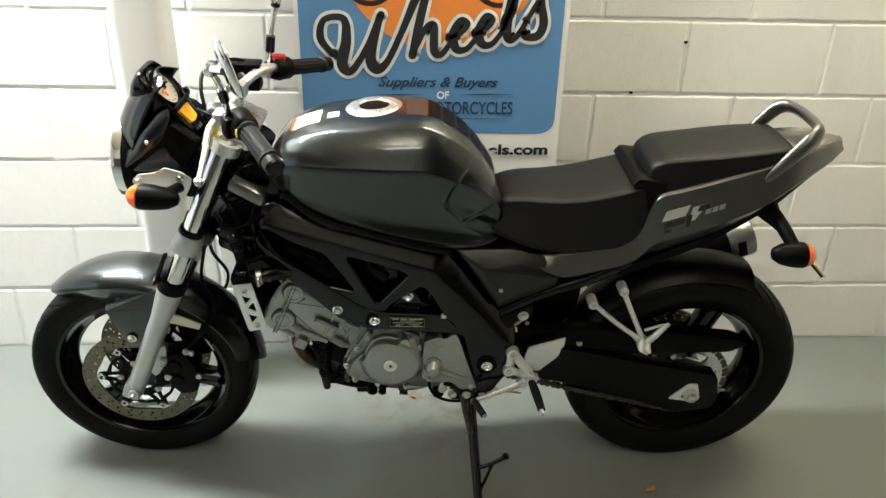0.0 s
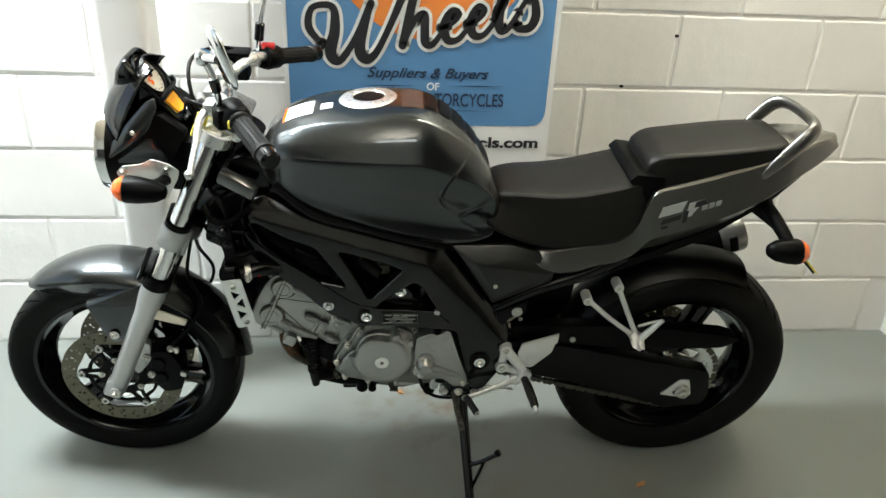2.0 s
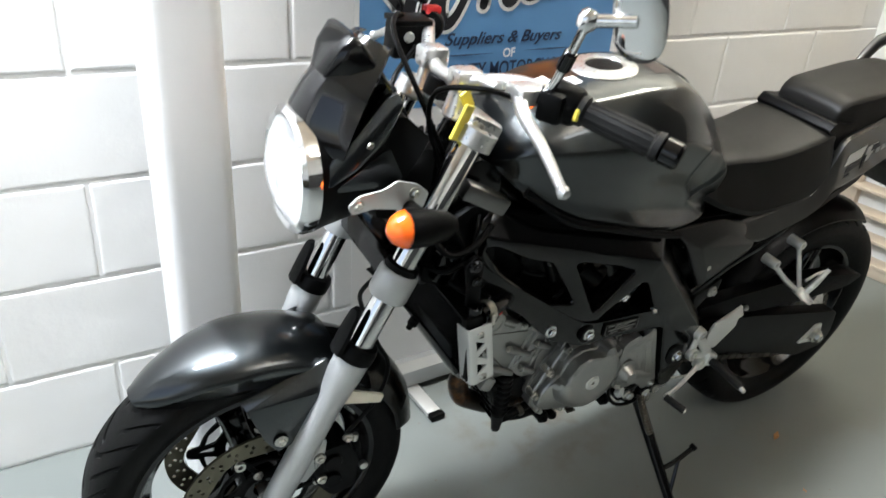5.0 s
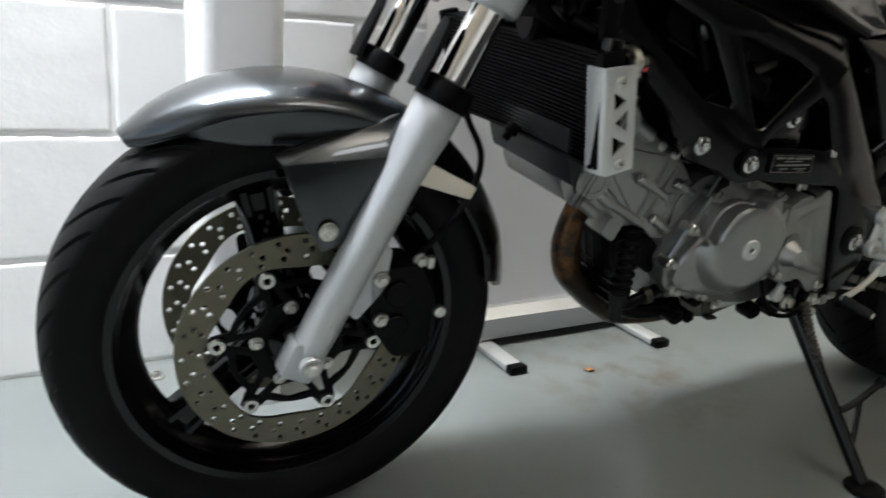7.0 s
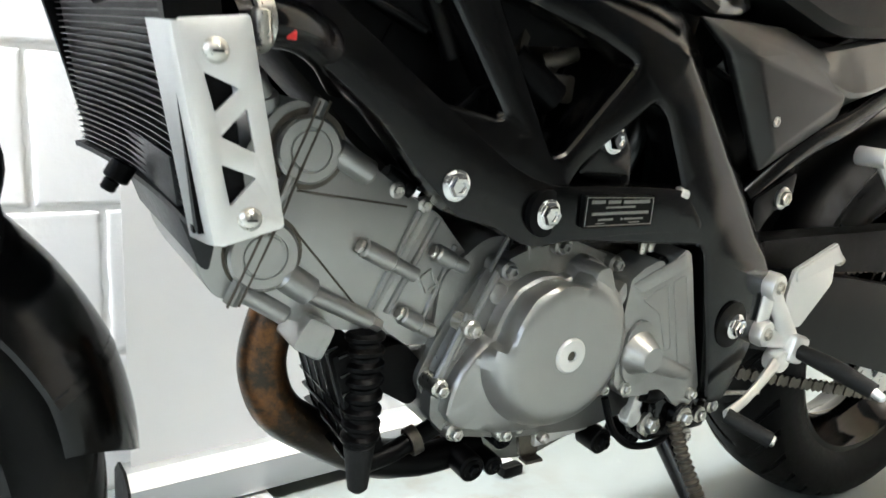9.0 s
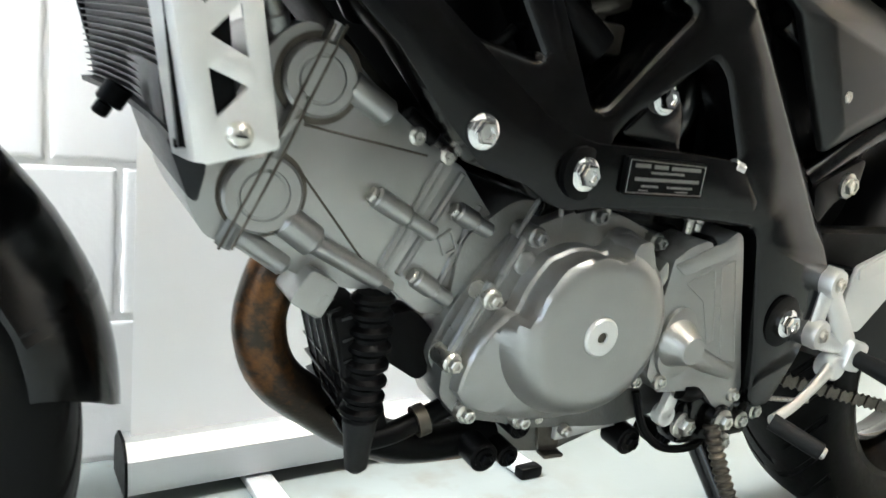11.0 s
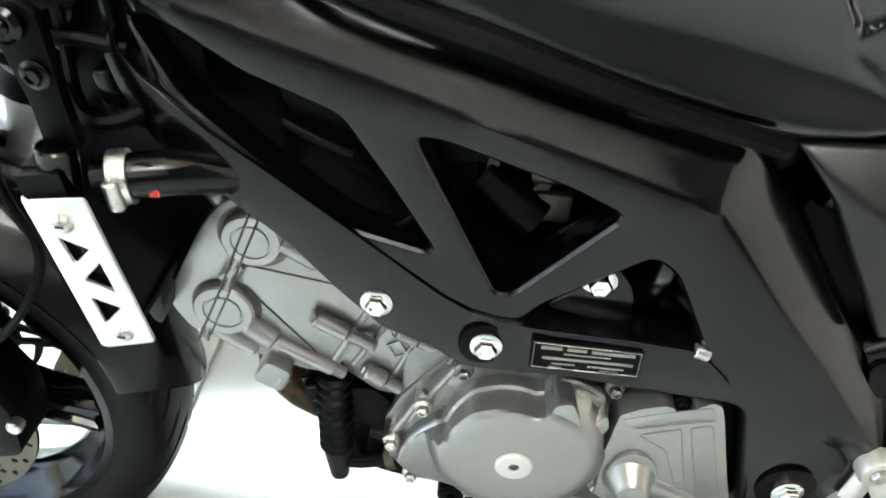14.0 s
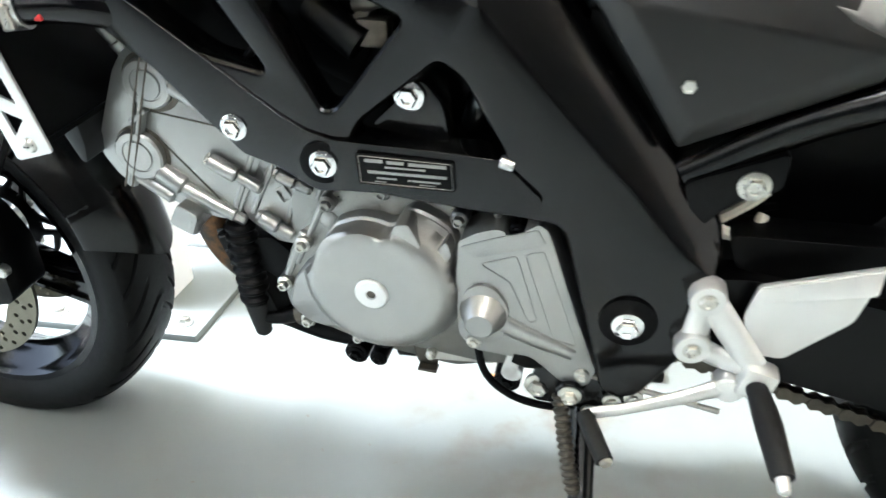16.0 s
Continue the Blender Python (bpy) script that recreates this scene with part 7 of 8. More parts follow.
# ---- near side of the engine: head, barrel and covers ----
def cylinder_head():
    head = [(-0.268, 0.612), (-0.246, 0.592), (-0.214, 0.564), (-0.179, 0.541), (-0.160, 0.531), (-0.183, 0.487), (-0.206, 0.446), (-0.214, 0.431), (-0.232, 0.430), (-0.260, 0.436), (-0.300, 0.452), (-0.329, 0.466), (-0.302, 0.533), (-0.292, 0.558)]
    h = part("front_cylinder", plate(rounded(head, 0.006, 3), [], -0.0835, 0.075, 0.003), M_SILVER, crankcase, "silver painted front cylinder head")
    part("head_cover", plate(rounded([(-0.271, 0.613), (-0.294, 0.558), (-0.304, 0.533), (-0.331, 0.466), (-0.343, 0.471), (-0.357, 0.496), (-0.356, 0.513), (-0.338, 0.548), (-0.316, 0.590), (-0.298, 0.611), (-0.284, 0.617)], 0.009, 3), [], -0.0835, 0.075, 0.005, 3), M_SILVER, h)
    for gap in (-0.004, 0.0045):
        seam = [(-0.266, 0.617), (-0.290, 0.560), (-0.300, 0.534), (-0.331, 0.464)]
        part("cover_gasket", sweep([(x + gap, -0.0932 if 0 < k < 3 else -0.0915, z) for k, (x, z) in enumerate(seam)], 0.0011, 6, 0), M_CHAIN, h)
    part("gasket_rib", sweep([(-0.2655, -0.084, 0.617), (-0.2898, -0.0865, 0.560), (-0.2998, -0.0865, 0.534), (-0.3308, -0.084, 0.464)], 0.0062, 8, 0), M_SILVER, h)
    part("gasket_link", box((-0.296, -0.087, 0.546), (0.026, 0.012, 0.006), 0.002, (0, -35, 0)), M_SILVER, h)
    for x, z, r, dark in ((-0.2755, 0.5805, 0.0258, 0.031), (-0.3078, 0.5015, 0.0275, 0.031)):
        # dark ring on the flat face paints in the shade round the cap
        part("cam_pocket", lathe([(0.010, -0.0842), (dark, -0.0842), (dark, -0.083), (0.010, -0.083)], (x + 0.001, 0, z), (0, 1, 0), 40, True), M_CHAIN, h)
        part("cam_cap", lathe([(0, -0.080), (r, -0.080), (r, -0.0905), (r - 0.0022, -0.0925), (r * 0.66, -0.0925), (r * 0.64, -0.0912), (r * 0.58, -0.0912), (r * 0.56, -0.0928), (0, -0.0930)], (x, 0, z), (0, 1, 0), 44), M_SILVER, h, "round cam end cap")
    part("cap_tail", join(rod((-0.255, 0.581), (-0.219, 0.560), 0.0108, -0.083, 18, 0.004)), M_SILVER, h)
    part("cap_tail", join(rod((-0.292, 0.485), (-0.266, 0.466), 0.0122, -0.083, 18, 0.003), rod((-0.268, 0.467), (-0.213, 0.437), 0.0078, -0.085), rod((-0.216, 0.438), (-0.203, 0.431), 0.0062, -0.085, 6)), M_SILVER, h)
    part("cap_tail", rod((-0.326, 0.476), (-0.285, 0.448), 0.0085, -0.080, 14, 0.003), M_SILVER, h)
    part("breather_neck", join(cyl((-0.300, -0.070, 0.603), 0.010, 0.018, (-0.4, -0.3, 1), 16), cyl((-0.306, -0.076, 0.617), 0.0075, 0.02, (-0.6, -0.2, 1), 14)), M_CASE, h)
    # fine crease lines of the casting
    for a, b in (((-0.287, 0.550), (-0.186, 0.534)), ((-0.284, 0.520), (-0.229, 0.454))):
        part("casting_line", sweep([(a[0], -0.0837, a[1]), (b[0], -0.0837, b[1])], 0.0010, 6, 0), M_CHAIN, h)
    # barrel with the joint flanges
    barrel = [(-0.162, 0.531), (-0.152, 0.527), (-0.136, 0.508), (-0.116, 0.486), (-0.098, 0.470), (-0.112, 0.436), (-0.140, 0.405), (-0.172, 0.407), (-0.203, 0.431), (-0.208, 0.446), (-0.184, 0.488)]
    b = part("barrel", plate(rounded(barrel, 0.005, 3), [], -0.080, 0.075, 0.003), M_SILVER, h)
    for p, q, w, y in (((-0.172, 0.530), (-0.213, 0.447), 0.0042, -0.0825), ((-0.151, 0.522), (-0.196, 0.440), 0.0036, -0.0800), ((-0.131, 0.497), (-0.163, 0.420), 0.0032, -0.0800), ((-0.121, 0.488), (-0.150, 0.412), 0.0026, -0.0800)):
        part("joint_flange", rod(p, q, w, y, 8, 0.001), M_SILVER, b)
    for p, m, q, y in (((-0.227, 0.5035), (-0.199, 0.4885), (-0.174, 0.475), -0.090), ((-0.155, 0.4935), (-0.137, 0.4845), (-0.121, 0.477), -0.086), ((-0.184, 0.440), (-0.166, 0.429), (-0.150, 0.419), -0.086)):
        part("cylinder_stud", join(rod(p, m, 0.0084, y, 14, 0.0015), rod(m, q, 0.0066, y, 12, 0.002)), M_SILVER, b)
        d = (Vector(p) - Vector(q)).normalized()
        part("stud_nut", join(rod((p[0] + d.x * 0.004, p[1] + d.y * 0.004), p, 0.0062, y, 6, 0.001)), M_STEEL, b)
    part("casting_pad", plate(rounded([(-0.166, 0.470), (-0.154, 0.478), (-0.146, 0.462), (-0.158, 0.454)], 0.002), [rounded([(-0.163, 0.4695), (-0.155, 0.475), (-0.149, 0.462), (-0.157, 0.457)], 0.001)], -0.0825, -0.079), M_SILVER, b)
    part("casting_pad", plate(rounded([(-0.146, 0.487), (-0.141, 0.490), (-0.133, 0.474), (-0.138, 0.471)], 0.001), [], -0.0825, -0.079), M_SILVER, b)
    part("casting_plug", lathe([(0, -0.0826), (0.0052, -0.0826), (0.0062, -0.0816), (0.0066, -0.079), (0, -0.079)], (-0.112, 0, 0.4635), (0, 1, 0), 18), M_SILVER, b)
    part("plug_slot", box((-0.112, -0.0828, 0.4635), (0.009, 0.001, 0.0016), 0, (0, 40, 0)), M_CHAIN, b)
    part("exhaust_port", plate(rounded([(-0.272, 0.452), (-0.250, 0.440), (-0.262, 0.414), (-0.287, 0.428)], 0.005, 3), [], -0.100, -0.06, 0.004, 3), M_SILVER, h)
    part("port_boss", rod((-0.258, 0.434), (-0.268, 0.416), 0.0085, -0.092, 14, 0.002), M_SILVER, h)
    part("upper_hose_stub", join(rod((-0.205, 0.563), (-0.182, 0.548), 0.0072, -0.078), rod((-0.190, 0.552), (-0.180, 0.546), 0.0088, -0.078)), M_BLACK, h)
    for x, z in ((-0.196, 0.548), (-0.168, 0.535)):
        part("head_bolt", bolt((x, -0.084, z), 0.0048), M_STEEL, h)


def engine_covers():
    flange = [(-0.159, 0.372), (-0.151, 0.392), (-0.129, 0.434), (-0.119, 0.444), (-0.100, 0.480), (-0.090, 0.488), (-0.045, 0.504), (-0.026, 0.502), (0.0, 0.497), (0.034, 0.484), (0.046, 0.445), (0.052, 0.408), (0.052, 0.346), (0.030, 0.332), (-0.030, 0.314), (-0.080, 0.310), (-0.138, 0.324), (-0.158, 0.345)]
    f = part("case_flange", plate(rounded(flange, 0.006, 3), [], -0.106, -0.07, 0.003), M_CASE, crankcase)
    # ridged shoulder in front of the cover
    part("case_shoulder", plate(rounded([(-0.166, 0.376), (-0.150, 0.414), (-0.126, 0.448), (-0.108, 0.470), (-0.094, 0.484), (-0.090, 0.455), (-0.112, 0.41), (-0.130, 0.36), (-0.150, 0.345)], 0.008, 3), [], -0.090, -0.06, 0.005), M_CASE, crankcase)
    for p, q, r in (((-0.126, 0.441), (-0.157, 0.376), 0.0042), ((-0.114, 0.452), (-0.140, 0.400), 0.0030), ((-0.100, 0.478), (-0.117, 0.446), 0.0036)):
        part("case_ridge", rod(p, q, r, -0.106, 8, 0.001), M_SILVER, f)
    rim = [(-0.150, 0.352), (-0.147, 0.372), (-0.139, 0.390), (-0.126, 0.415), (-0.118, 0.414), (-0.110, 0.418), (-0.106, 0.426), (-0.103, 0.436), (-0.095, 0.451), (-0.084, 0.465), (-0.073, 0.470), (-0.061, 0.474), (-0.045, 0.474), (-0.030, 0.470), (-0.021, 0.472), (-0.014, 0.486), (-0.002, 0.489), (0.016, 0.481), (0.030, 0.471), (0.035, 0.455), (0.036, 0.440), (0.032, 0.430), (0.038, 0.418), (0.043, 0.400), (0.040, 0.380), (0.032, 0.362), (0.022, 0.346), (0.0, 0.331), (-0.029, 0.319), (-0.060, 0.319), (-0.105, 0.328), (-0.135, 0.336)]
    c = Vector((-0.0428, 0, 0.4077))
    mid = (-0.040, 0.409)
    cover = part("generator_cover", tapered(rim, mid, [(-0.088, 0, 1), (-0.1145, 0, 1), (-0.1185, 0.0012, 1), (-0.1205, 0.004, 1), (-0.1215, 0.0042, 0.094), (-0.1245, 0.0022, 0.0830), (-0.138, 0.0012, 0.0770), (-0.1452, 0.0012, 0.0710), (-0.1485, 0.0012, 0.0650), (-0.1500, 0.0015, 0.0600), (-0.1504, 0.004, 0.052), (-0.1506, 0.03, 0.022)]), M_SILVER, crankcase, "silver round generator cover with notched rim", 34)
    for pts, y in (([(-0.026, 0.446), (-0.017, 0.4835), (-0.003, 0.487), (0.008, 0.463)], -0.1460), ([(0.012, 0.444), (0.029, 0.468), (0.034, 0.452), (0.022, 0.432)], -0.1375)):
        part("cover_ear", plate(rounded(pts, 0.005, 3), [], y, -0.105, 0.004, 3), M_SILVER, cover)
    part("ear_step", rod((-0.021, 0.4485), (-0.0135, 0.481), 0.0028, -0.1425, 8, 0.001), M_SILVER, cover)
    part("cover_cap", lathe([(0.0042, -0.1512), (0.0052, -0.1538), (0.0150, -0.1538), (0.0168, -0.1522), (0.0168, -0.148), (0, -0.148), (0, -0.1512)], (c.x, 0, c.z), (0, 1, 0), 36), M_SATIN, cover, "pale inspection cap")
    part("cap_socket", lathe([(0, -0.1524), (0.0047, -0.1524), (0.0047, -0.149), (0, -0.149)], (c.x, 0, c.z), (0, 1, 0), 6), M_CHAIN, cover)
    for x, z in ((-0.094, 0.480), (-0.127, 0.429), (-0.155, 0.377), (-0.135, 0.331), (-0.078, 0.318), (0.043, 0.344), (0.050, 0.412), (-0.036, 0.499), (0.036, 0.477)):
        part("cover_bolt", join(cyl((x, -0.085, z), 0.0086, 0.031, (0, -1, 0), 16, 0.002), lathe([(0, 0), (0.0058, 0), (0.0058, 0.0055), (0.0048, 0.0065), (0.003, 0.0065), (0.003, 0.004), (0, 0.004)], (x, -0.1155, z), (0, -1, 0), 6)), M_STEEL if z < 0.46 else M_CASE, cover)
    part("case_plug", lathe([(0, -0.1085), (0.008, -0.1085), (0.010, -0.107), (0.0105, -0.100), (0, -0.100)], (-0.097, 0, 0.457), (0, 1, 0), 24), M_SILVER, f)
    # drive sprocket cover
    face = [(0.040, 0.467), (0.055, 0.477), (0.074, 0.484), (0.083, 0.482), (0.0845, 0.474), (0.089, 0.469), (0.095, 0.469), (0.0985, 0.474), (0.099, 0.484), (0.112, 0.493), (0.120, 0.488), (0.126, 0.472), (0.150, 0.396), (0.172, 0.334), (0.168, 0.318), (0.155, 0.306), (0.135, 0.318), (0.118, 0.334), (0.089, 0.338), (0.056, 0.340), (0.038, 0.358), (0.036, 0.42)]
    sc = part("sprocket_cover", plate(rounded(face, 0.003, 2), [], -0.1345, -0.085, 0.0035, 3), M_SILVER, crankcase, "silver front sprocket cover")
    part("cover_chamfer", plate(rounded([(0.041, 0.462), (0.076, 0.476), (0.112, 0.488), (0.119, 0.474), (0.112, 0.470), (0.056, 0.452)], 0.003, 2), [], -0.1352, -0.1335, 0.0006), M_SILVER, sc)
    for loop in ([(0.060, 0.445), (0.0935, 0.458), (0.114, 0.386), (0.106, 0.383), (0.0875, 0.428)], [(0.101, 0.460), (0.1175, 0.466), (0.152, 0.362), (0.130, 0.366)]):
        r = [(x, -0.1346, z) for x, z in rounded(loop, 0.004, 3)]
        part("panel_groove", sweep(r, 0.0006, 6, 0, closed=True), M_SILVER, sc)
    part("boss_collar", plate(rounded([(0.044, 0.412), (0.058, 0.424), (0.074, 0.421), (0.088, 0.400), (0.086, 0.372), (0.074, 0.356), (0.056, 0.354), (0.042, 0.370)], 0.012, 4), [], -0.1385, -0.13, 0.0025), M_SILVER, sc)
    part("boss", lathe([(0, -0.136), (0.0235, -0.137), (0.0225, -0.1395), (0.0205, -0.1415), (0.0145, -0.1555), (0.0125, -0.1575), (0, -0.1578)], (0.0630, 0, 0.3895), (0, 1, 0), 40), M_SILVER, sc, "conical alloy boss")
    part("cover_ridge", sweep([(0.082, -0.1335, 0.378), (0.110, -0.1345, 0.366), (0.150, -0.1335, 0.350)], [0.012, 0.010, 0.007], 12, 4, flat=0.5), M_SILVER, sc)
    part("notch_boss", join(cyl((0.0915, -0.105, 0.477), 0.0078, 0.02, (0, -1, 0), 18, 0.002), bolt((0.0915, -0.126, 0.477), 0.004)), M_BLACK, sc)
    for x, z in ((0.053, 0.352), (0.160, 0.327)):
        part("cover_bolt", bolt((x, -0.137, z), 0.005), M_STEEL, sc)
    # uprights between case and frame
    for x, z, l in ((0.072, 0.484, 0.034), (0.083, 0.486, 0.022), (-0.028, 0.500, 0.020)):
        part("case_stud", join(cyl((x, -0.112, z), 0.0042, l, (0.05, 0, 1), 10), cyl((x, -0.112, z + l * 0.35), 0.0062, 0.008, (0.05, 0, 1), 6)), M_STEEL, f)
    for p, q in (((-0.108, 0.478), (-0.086, 0.520)), ((-0.066, 0.486), (-0.071, 0.520))):
        part("locating_strut", sweep([(p[0], -0.104, p[1]), (q[0], -0.104, q[1])], 0.0022, 8, 0), M_CASE, f)
    part("ground_lead", sweep([(-0.06, -0.112, 0.503), (-0.03, -0.118, 0.511), (0.0, -0.117, 0.508), (0.03, -0.118, 0.510), (0.06, -0.116, 0.502)], 0.0035, 8), M_BLACK, f)


cylinder_head()
engine_covers()


# ---- roller banner ----
def flat(loop, y, d=0.0006):
    return plate(loop, [], y - d, y)


def ribbon(pts, widths, y, d=0.0006, n=7):
    """A brush stroke in the banner's plane with changing width."""
    path = smooth([(x, 0, z) for x, z in pts], n)
    w = [v.x for v in smooth([(q, 0, 0) for q in widths], n)]
    left, right = [], []
    for i, p in enumerate(path):
        t = (path[min(i + 1, len(path) - 1)] - path[max(i - 1, 0)]).normalized()
        q = Vector((-t.z, 0, t.x))
        left.append(p + q * w[i] / 2)
        right.append(p - q * w[i] / 2)
    bm = bmesh.new()
    for k in range(len(path) - 1):
        loop = [left[k], left[k + 1], right[k + 1], right[k]]
        for yy in (y, y - d):
            bm.faces.new([bm.verts.new((p.x, yy, p.z)) for p in (loop if yy == y else loop[::-1])])
    for p, r in ((path[0], w[0] / 2), (path[-1], w[-1] / 2)):
        bm.faces.new([bm.verts.new((x, y - d, z)) for x, z in circle(p.x, p.z, r, 14)])
    return bm


def words(text, x, z, size, y, shear=0.0, bold=0.0, width=None, align="CENTER"):
    cu = bpy.data.curves.new("words", "FONT")
    cu.body, cu.size, cu.shear, cu.offset, cu.align_x, cu.extrude = text, size, shear, bold, align, 0.0003
    ob = bpy.data.objects.new("words", cu)
    scene.collection.objects.link(ob)
    me = bpy.data.meshes.new_from_object(ob)
    bpy.data.objects.remove(ob)
    bm = bmesh.new()
    bm.from_mesh(me)
    xs = [v.co.x for v in bm.verts]
    k = width / (max(xs) - min(xs)) if width else 1.0
    for v in bm.verts:
        v.co = Vector((x + v.co.x * k, y - v.co.z, z + v.co.y))
    return bm


def banner():
    y = -0.168
    t = thing("roller_banner", "blue and white pull-up advertising banner on a silver base", "banner", Matrix.Translation((0.0146, 0.013, 0.0)) @ Matrix.Diagonal((1.01, 1.0, 1.0, 1.0)))
    g = part("graphic_sheet", loft([[(-0.252, y, 0.07), (0.514, y, 0.07), (0.514, y + 0.001, 0.07), (-0.252, y + 0.001, 0.07)], [(-0.252, y, 2.02), (0.514, y, 2.02), (0.514, y + 0.001, 2.02), (-0.252, y + 0.001, 2.02)]]), M_BANNER, t, "white printed sheet")
    part("blue_panel", flat(rounded([(-0.240, 0.801), (0.497, 0.801), (0.497, 1.99), (-0.240, 1.99)], 0.05, 6), y - 0.0004), M_BLUE, g, "blue rounded panel")
    part("orange_disc", flat(circle(0.15, 1.33, 0.285, 48), y - 0.0012), M_BORANGE, g, "orange disc")
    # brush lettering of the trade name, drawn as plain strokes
    strokes = [
        ([(-0.150, 1.030), (-0.182, 1.075), (-0.170, 1.125), (-0.118, 1.128), (-0.112, 1.07), (-0.125, 1.005), (-0.100, 0.985), (-0.055, 1.05), (-0.015, 1.14)], [0.022, 0.03, 0.024, 0.028, 0.04, 0.045, 0.03, 0.026, 0.03]),
        ([(-0.015, 1.14), (-0.045, 1.03), (-0.030, 0.992), (0.000, 1.01), (0.040, 1.09), (0.082, 1.19)], [0.02, 0.042, 0.044, 0.028, 0.026, 0.034]),
        ([(0.120, 1.24), (0.095, 1.14), (0.072, 1.03)], [0.026, 0.034, 0.032]),
        ([(0.074, 1.035), (0.105, 1.10), (0.130, 1.115), (0.132, 1.075), (0.135, 1.04), (0.155, 1.035), (0.185, 1.075)], [0.02, 0.024, 0.03, 0.034, 0.034, 0.026, 0.02]),
        ([(0.178, 1.080), (0.212, 1.098), (0.225, 1.12), (0.205, 1.128), (0.186, 1.09), (0.195, 1.05), (0.225, 1.05), (0.255, 1.085)], [0.018, 0.02, 0.024, 0.024, 0.036, 0.034, 0.024, 0.02]),
        ([(0.250, 1.092), (0.283, 1.11), (0.295, 1.132), (0.276, 1.14), (0.258, 1.10), (0.268, 1.065), (0.296, 1.064), (0.325, 1.10)], [0.018, 0.02, 0.024, 0.024, 0.036, 0.034, 0.024, 0.02]),
        ([(0.322, 1.10), (0.362, 1.20), (0.372, 1.235), (0.352, 1.22), (0.338, 1.13), (0.342, 1.08), (0.365, 1.085), (0.392, 1.13)], [0.018, 0.024, 0.024, 0.028, 0.036, 0.034, 0.024, 0.02]),
        ([(0.388, 1.125), (0.425, 1.185), (0.432, 1.165), (0.440, 1.12), (0.425, 1.088), (0.392, 1.085), (0.385, 1.10)], [0.018, 0.024, 0.03, 0.036, 0.034, 0.028, 0.03]),
    ]
    for k, (pts, w) in enumerate(strokes):
        part("stroke_outline", ribbon(pts, [q * 0.7 + 0.018 for q in w], y - 0.0021 - 0.0001 * k), M_BANNER, g)
    for k, (pts, w) in enumerate(strokes):
        part("brush_stroke", ribbon(pts, [q * 0.7 for q in w], y - 0.0033 - 0.0001 * k), M_INK, g)
    # brown wheel drawings on the disc
    for cx in (-0.045, 0.31):
        for r0, r1 in ((0.078, 0.064), (0.052, 0.046)):
            ring = plate(circle(cx, 1.240, r0, 36), [circle(cx, 1.240, r1, 36)], y - 0.0019, y - 0.0014)
            part("wheel_drawing", ring, M_COPPER, g, "brown printed wheel shape")
    part("lettering", words("Suppliers & Buyers", 0.144, 0.941, 0.040, y - 0.002, 0.35, 0.0006, 0.345), M_NAVY, g, "slanted words Suppliers & Buyers")
    part("lettering", words("OF", 0.161, 0.906, 0.030, y - 0.002, 0, 0.0008, 0.036), M_BANNER, g, "white word OF")
    part("lettering", words("QUALITY MOTORCYCLES", 0.156, 0.860, 0.053, y - 0.002, 0, 0.0006, 0.424), M_NAVY, g, "navy words QUALITY MOTORCYCLES")
    for x0, x1, z in ((-0.047, 0.120, 0.917), (0.205, 0.370, 0.919), (-0.047, 0.362, 0.846)):
        part("rule", flat([(x0, z), ((x0 + x1) / 2, z - 0.0018), (x1, z), ((x0 + x1) / 2, z + 0.0018)], y - 0.002), M_NAVY, g)
    # web address: plain bars, then its readable ending
    x = -0.165
    for k in range(23):
        wd = (0.028, 0.018, 0.021, 0.015)[k % 4]
        if x + wd < 0.298:
            part("address_bar", flat(rounded([(x, 0.735), (x + wd, 0.735), (x + wd, 0.757), (x, 0.757)], 0.006, 2), y - 0.002), M_INK, g)
        x += wd + 0.005
    part("lettering", words("els.com", 0.394, 0.735, 0.044, y - 0.002, 0, 0.0016, 0.182), M_INK, g, "black letters els.com")
    part("base_cassette", loft([[(xx, y + dy, z) for dy, z in ((-0.045, 0.02), (-0.048, 0.03), (-0.042, 0.066), (-0.02, 0.085), (0.02, 0.085), (0.042, 0.066), (0.046, 0.03), (0.044, 0.02))] for xx in (-0.262, 0.524)]), M_FORK, t, "silver base cassette")
    for xx in (-0.266, 0.524):
        part("end_cap", loft([[(a, y + dy, z) for dy, z in ((-0.047, 0.018), (-0.050, 0.03), (-0.044, 0.068), (-0.02, 0.088), (0.02, 0.088), (0.044, 0.068), (0.048, 0.03), (0.046, 0.018))] for a in (xx, xx + 0.004)]), M_BLACK, t)
    for xx in (-0.084, 0.317):
        f = part("foot", box((xx, y - 0.040, 0.010), (0.040, 0.26, 0.012), 0.002), M_SATIN, t, "flat alloy swing-out foot")
        for e in (-1, 1):
            part("foot_cap", box((xx, y - 0.040 + e * 0.135, 0.010), (0.042, 0.022, 0.019), 0.004), M_BLACK, f)
    part("top_bar", box((0.131, y, 2.025), (0.78, 0.014, 0.024), 0.003), M_FORK, t)
    part("pole", cyl((0.13, y + 0.018, 0.06), 0.010, 1.96, (0, 0, 1), 14), M_FORK, t)


banner()


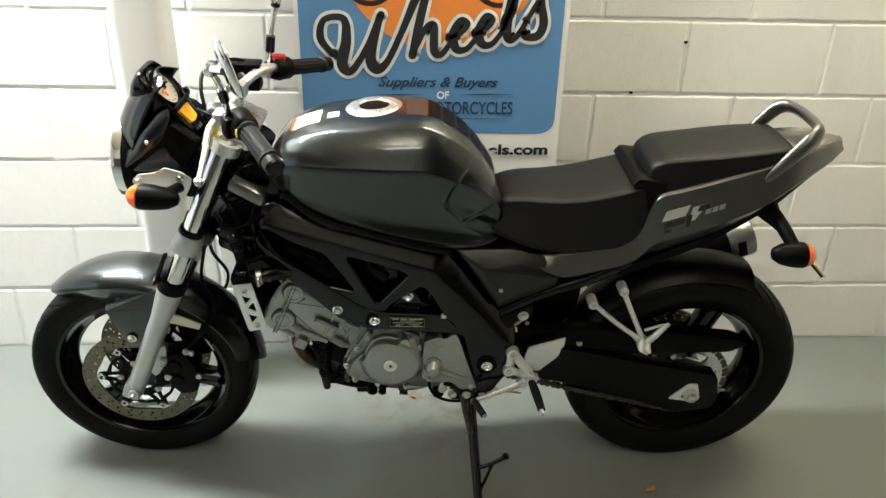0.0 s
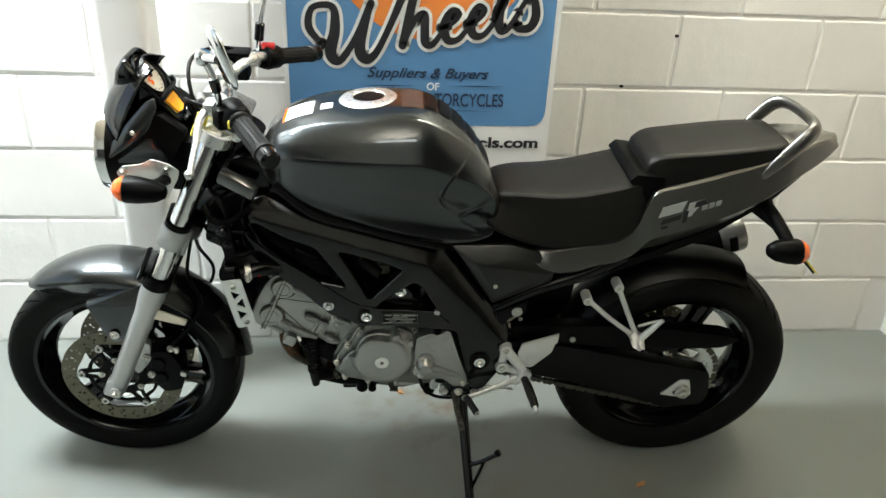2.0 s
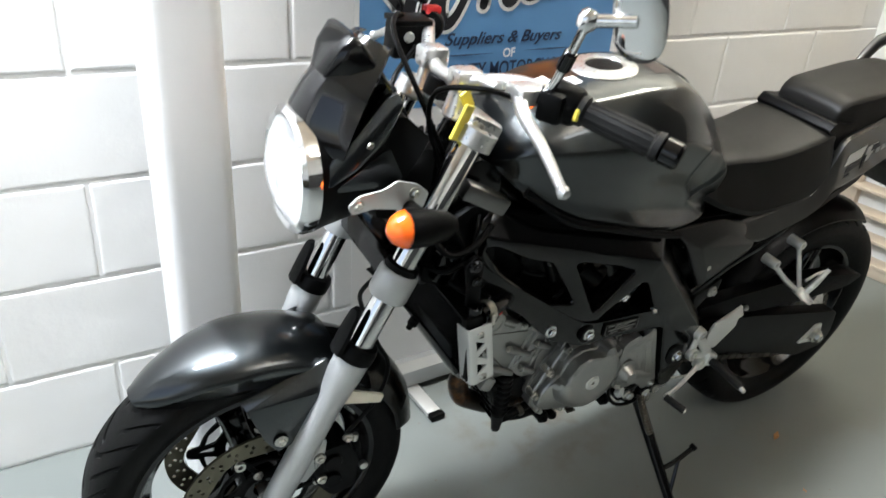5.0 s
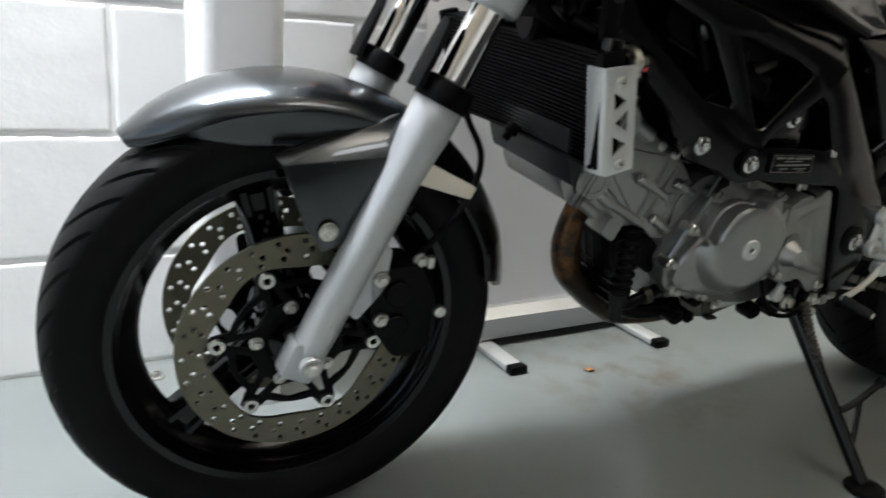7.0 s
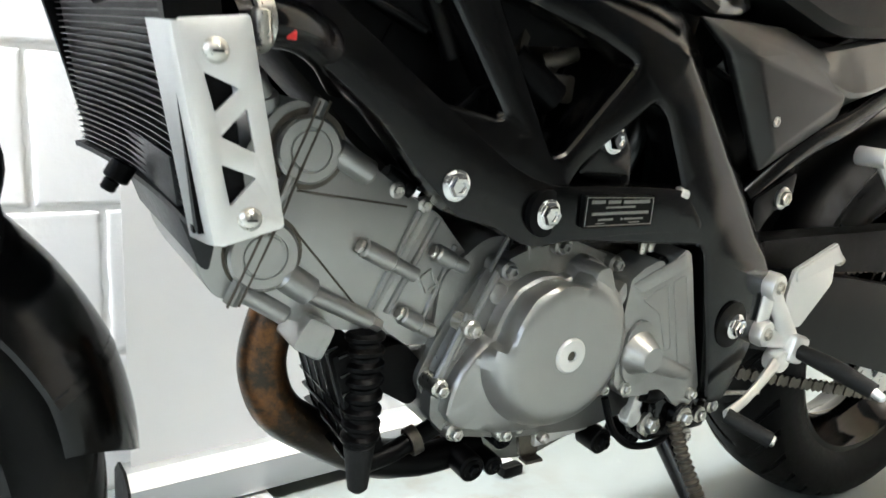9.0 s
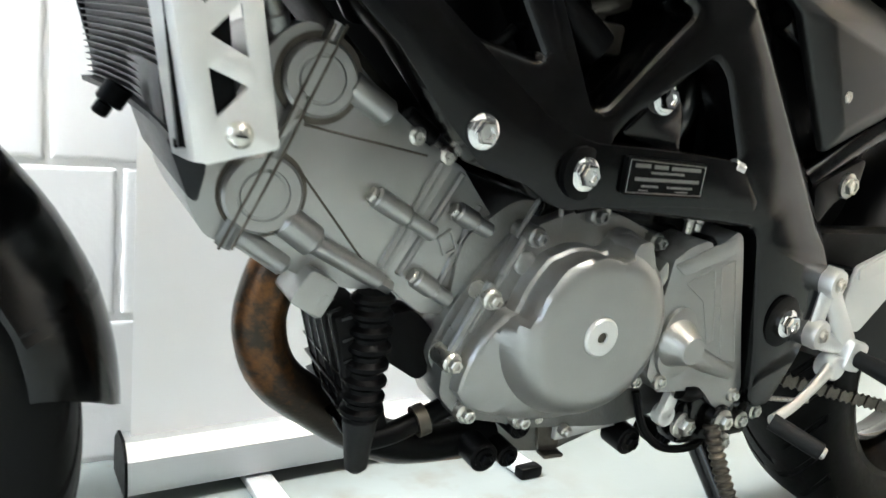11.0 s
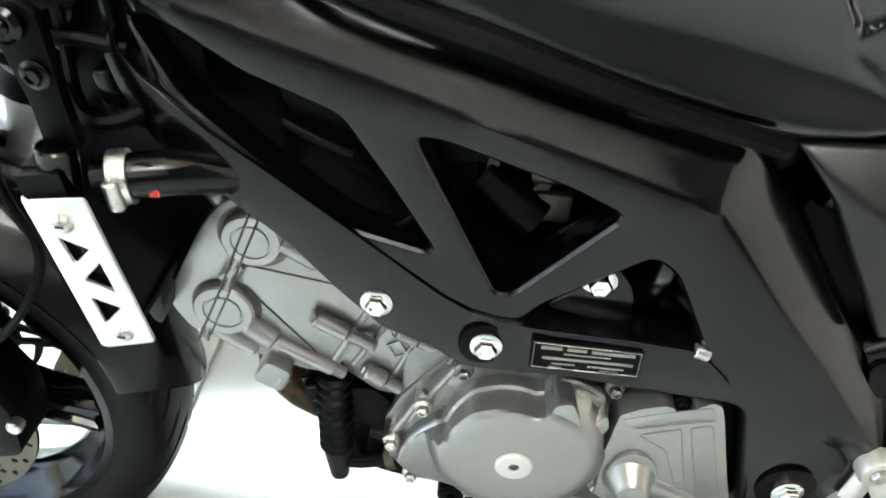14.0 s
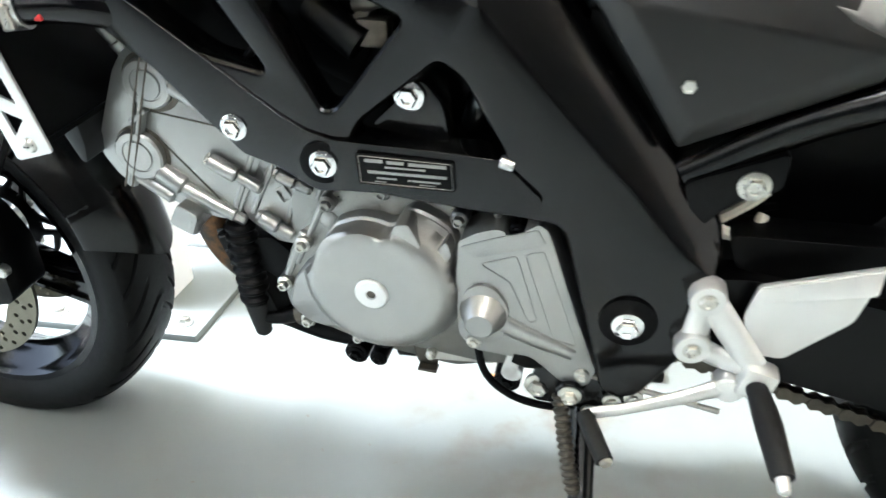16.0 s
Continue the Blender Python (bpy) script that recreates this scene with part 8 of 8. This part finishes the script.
# ---- small things on floor and wall ----
def leaf(x, y, turn, size):
    bm = bmesh.new()
    pts = [(-1, 0, 0.1), (-0.5, 0.35, 0.5), (0.1, 0.45, 0.3), (0.8, 0.1, 0.6), (0.4, -0.3, 0.2), (-0.4, -0.4, 0.45)]
    c = bm.verts.new((0, 0, 0.12))
    vs = [bm.verts.new(p) for p in pts]
    for a, b in zip(vs, vs[1:] + vs[:1]):
        bm.faces.new((a, b, c))
    geo = bmesh.ops.extrude_face_region(bm, geom=bm.faces[:])
    bmesh.ops.translate(bm, vec=(0, 0, 0.06), verts=[q for q in geo["geom"] if isinstance(q, bmesh.types.BMVert)])
    moved(bm, pose(x, y, 0.0, 0, 0, turn) @ Matrix.Scale(size, 4))
    zmin = min(v.co.z for v in bm.verts)
    bmesh.ops.translate(bm, vec=(0, 0, 0.0005 - zmin), verts=bm.verts)
    tagged(part("dry_leaf", bm, M_LEAF), "curled brown dry leaf on the grey floor", "leaf", "dry leaves")


leaf(0.711, -0.82, 20, 0.018)
leaf(0.083, -0.376, 150, 0.016)
leaf(0.60, -0.98, 70, 0.007)


def nail(x, z):
    tagged(part("wall_nail", cyl((x, -0.045 - 0.0262 * x, z), 0.0045, 0.014, (0.1, -1, 0.1), 10, 0.001), M_BLACK), "small dark nail in the white wall", "nail", "wall nails")


nail(0.771, 0.906)
nail(0.919, 1.061)

# ---- the painted blocks of the far wall ----
COURSE, LENGTH, JOINT = 0.225, 0.45, 0.0065


def block_mesh(length, seed):
    rnd = random.Random(seed)
    bm = bmesh.new()
    nx, nz, e = 22, 11, 0.0052
    L, H = length - JOINT, COURSE - JOINT
    xs = [-L / 2, -L / 2 + e * 0.4, -L / 2 + e, -L / 2 + e * 1.8] + [-L / 2 + e + (L - 2 * e) * k / nx for k in range(1, nx)] + [L / 2 - e * 1.8, L / 2 - e, L / 2 - e * 0.4, L / 2]
    zs = [-H / 2, -H / 2 + e * 0.4, -H / 2 + e, -H / 2 + e * 1.8] + [-H / 2 + e + (H - 2 * e) * k / nz for k in range(1, nz)] + [H / 2 - e * 1.8, H / 2 - e, H / 2 - e * 0.4, H / 2]
    grid = []
    for i, x in enumerate(xs):
        row = []
        for j, z in enumerate(zs):
            d = min(min(i, len(xs) - 1 - i), min(j, len(zs) - 1 - j))
            y = {0: 0.0040, 1: 0.0012}.get(d, 0.0) + (rnd.uniform(-0.00022, 0.00022) if d > 3 else 0.0 if d > 1 else rnd.uniform(-0.0007, 0.0007))
            jit = 0.0024 if d == 0 else 0.0013 if d == 1 else 0.0
            row.append(bm.verts.new((x + rnd.uniform(-jit, jit), y, z + rnd.uniform(-jit, jit))))
        grid.append(row)
    for i in range(len(xs) - 1):
        for j in range(len(zs) - 1):
            bm.faces.new((grid[i][j], grid[i + 1][j], grid[i + 1][j + 1], grid[i][j + 1]))
    for f in bm.faces:
        f.smooth = True
    me = bpy.data.meshes.new("block")
    bm.normal_update()
    if sum(f.normal.y for f in bm.faces) > 0:
        bmesh.ops.reverse_faces(bm, faces=bm.faces)
    bm.to_mesh(me)
    bm.free()
    me.materials.append(M_BLOCK)
    return me


def lay_blocks():
    rnd = random.Random(7)
    full = [block_mesh(LENGTH, k) for k in range(5)]
    cut = {}
    for c in range(15):
        z = (c + 0.5) * COURSE
        start = 0.025 if c % 2 == 0 else 0.207
        joints = [start + LENGTH * k for k in range(-1, 6)]
        low = -0.785 if c % 2 == 0 else -1.00
        joints = [low - LENGTH * k for k in range(5, -1, -1)] + [low + LENGTH] + [j for j in joints if j > low + LENGTH + 0.12]
        joints = [j for j in joints if -3.2 < j < 2.2]
        for a, b in zip(joints, joints[1:]):
            w = b - a
            if abs(w - LENGTH) < 0.004:
                me = rnd.choice(full)
            else:
                key = round(w, 3)
                me = cut.setdefault(key, block_mesh(w, 20 + len(cut)))
            ob = new("block", me)
            ob.parent = wall_far
            ob.matrix_local = Matrix.Translation(((a + b) / 2, 0.0 + rnd.uniform(-0.0008, 0.0004), z)) @ Euler((rnd.uniform(-0.002, 0.002), 0, rnd.uniform(-0.0015, 0.0015))).to_matrix().to_4x4()


lay_blocks()
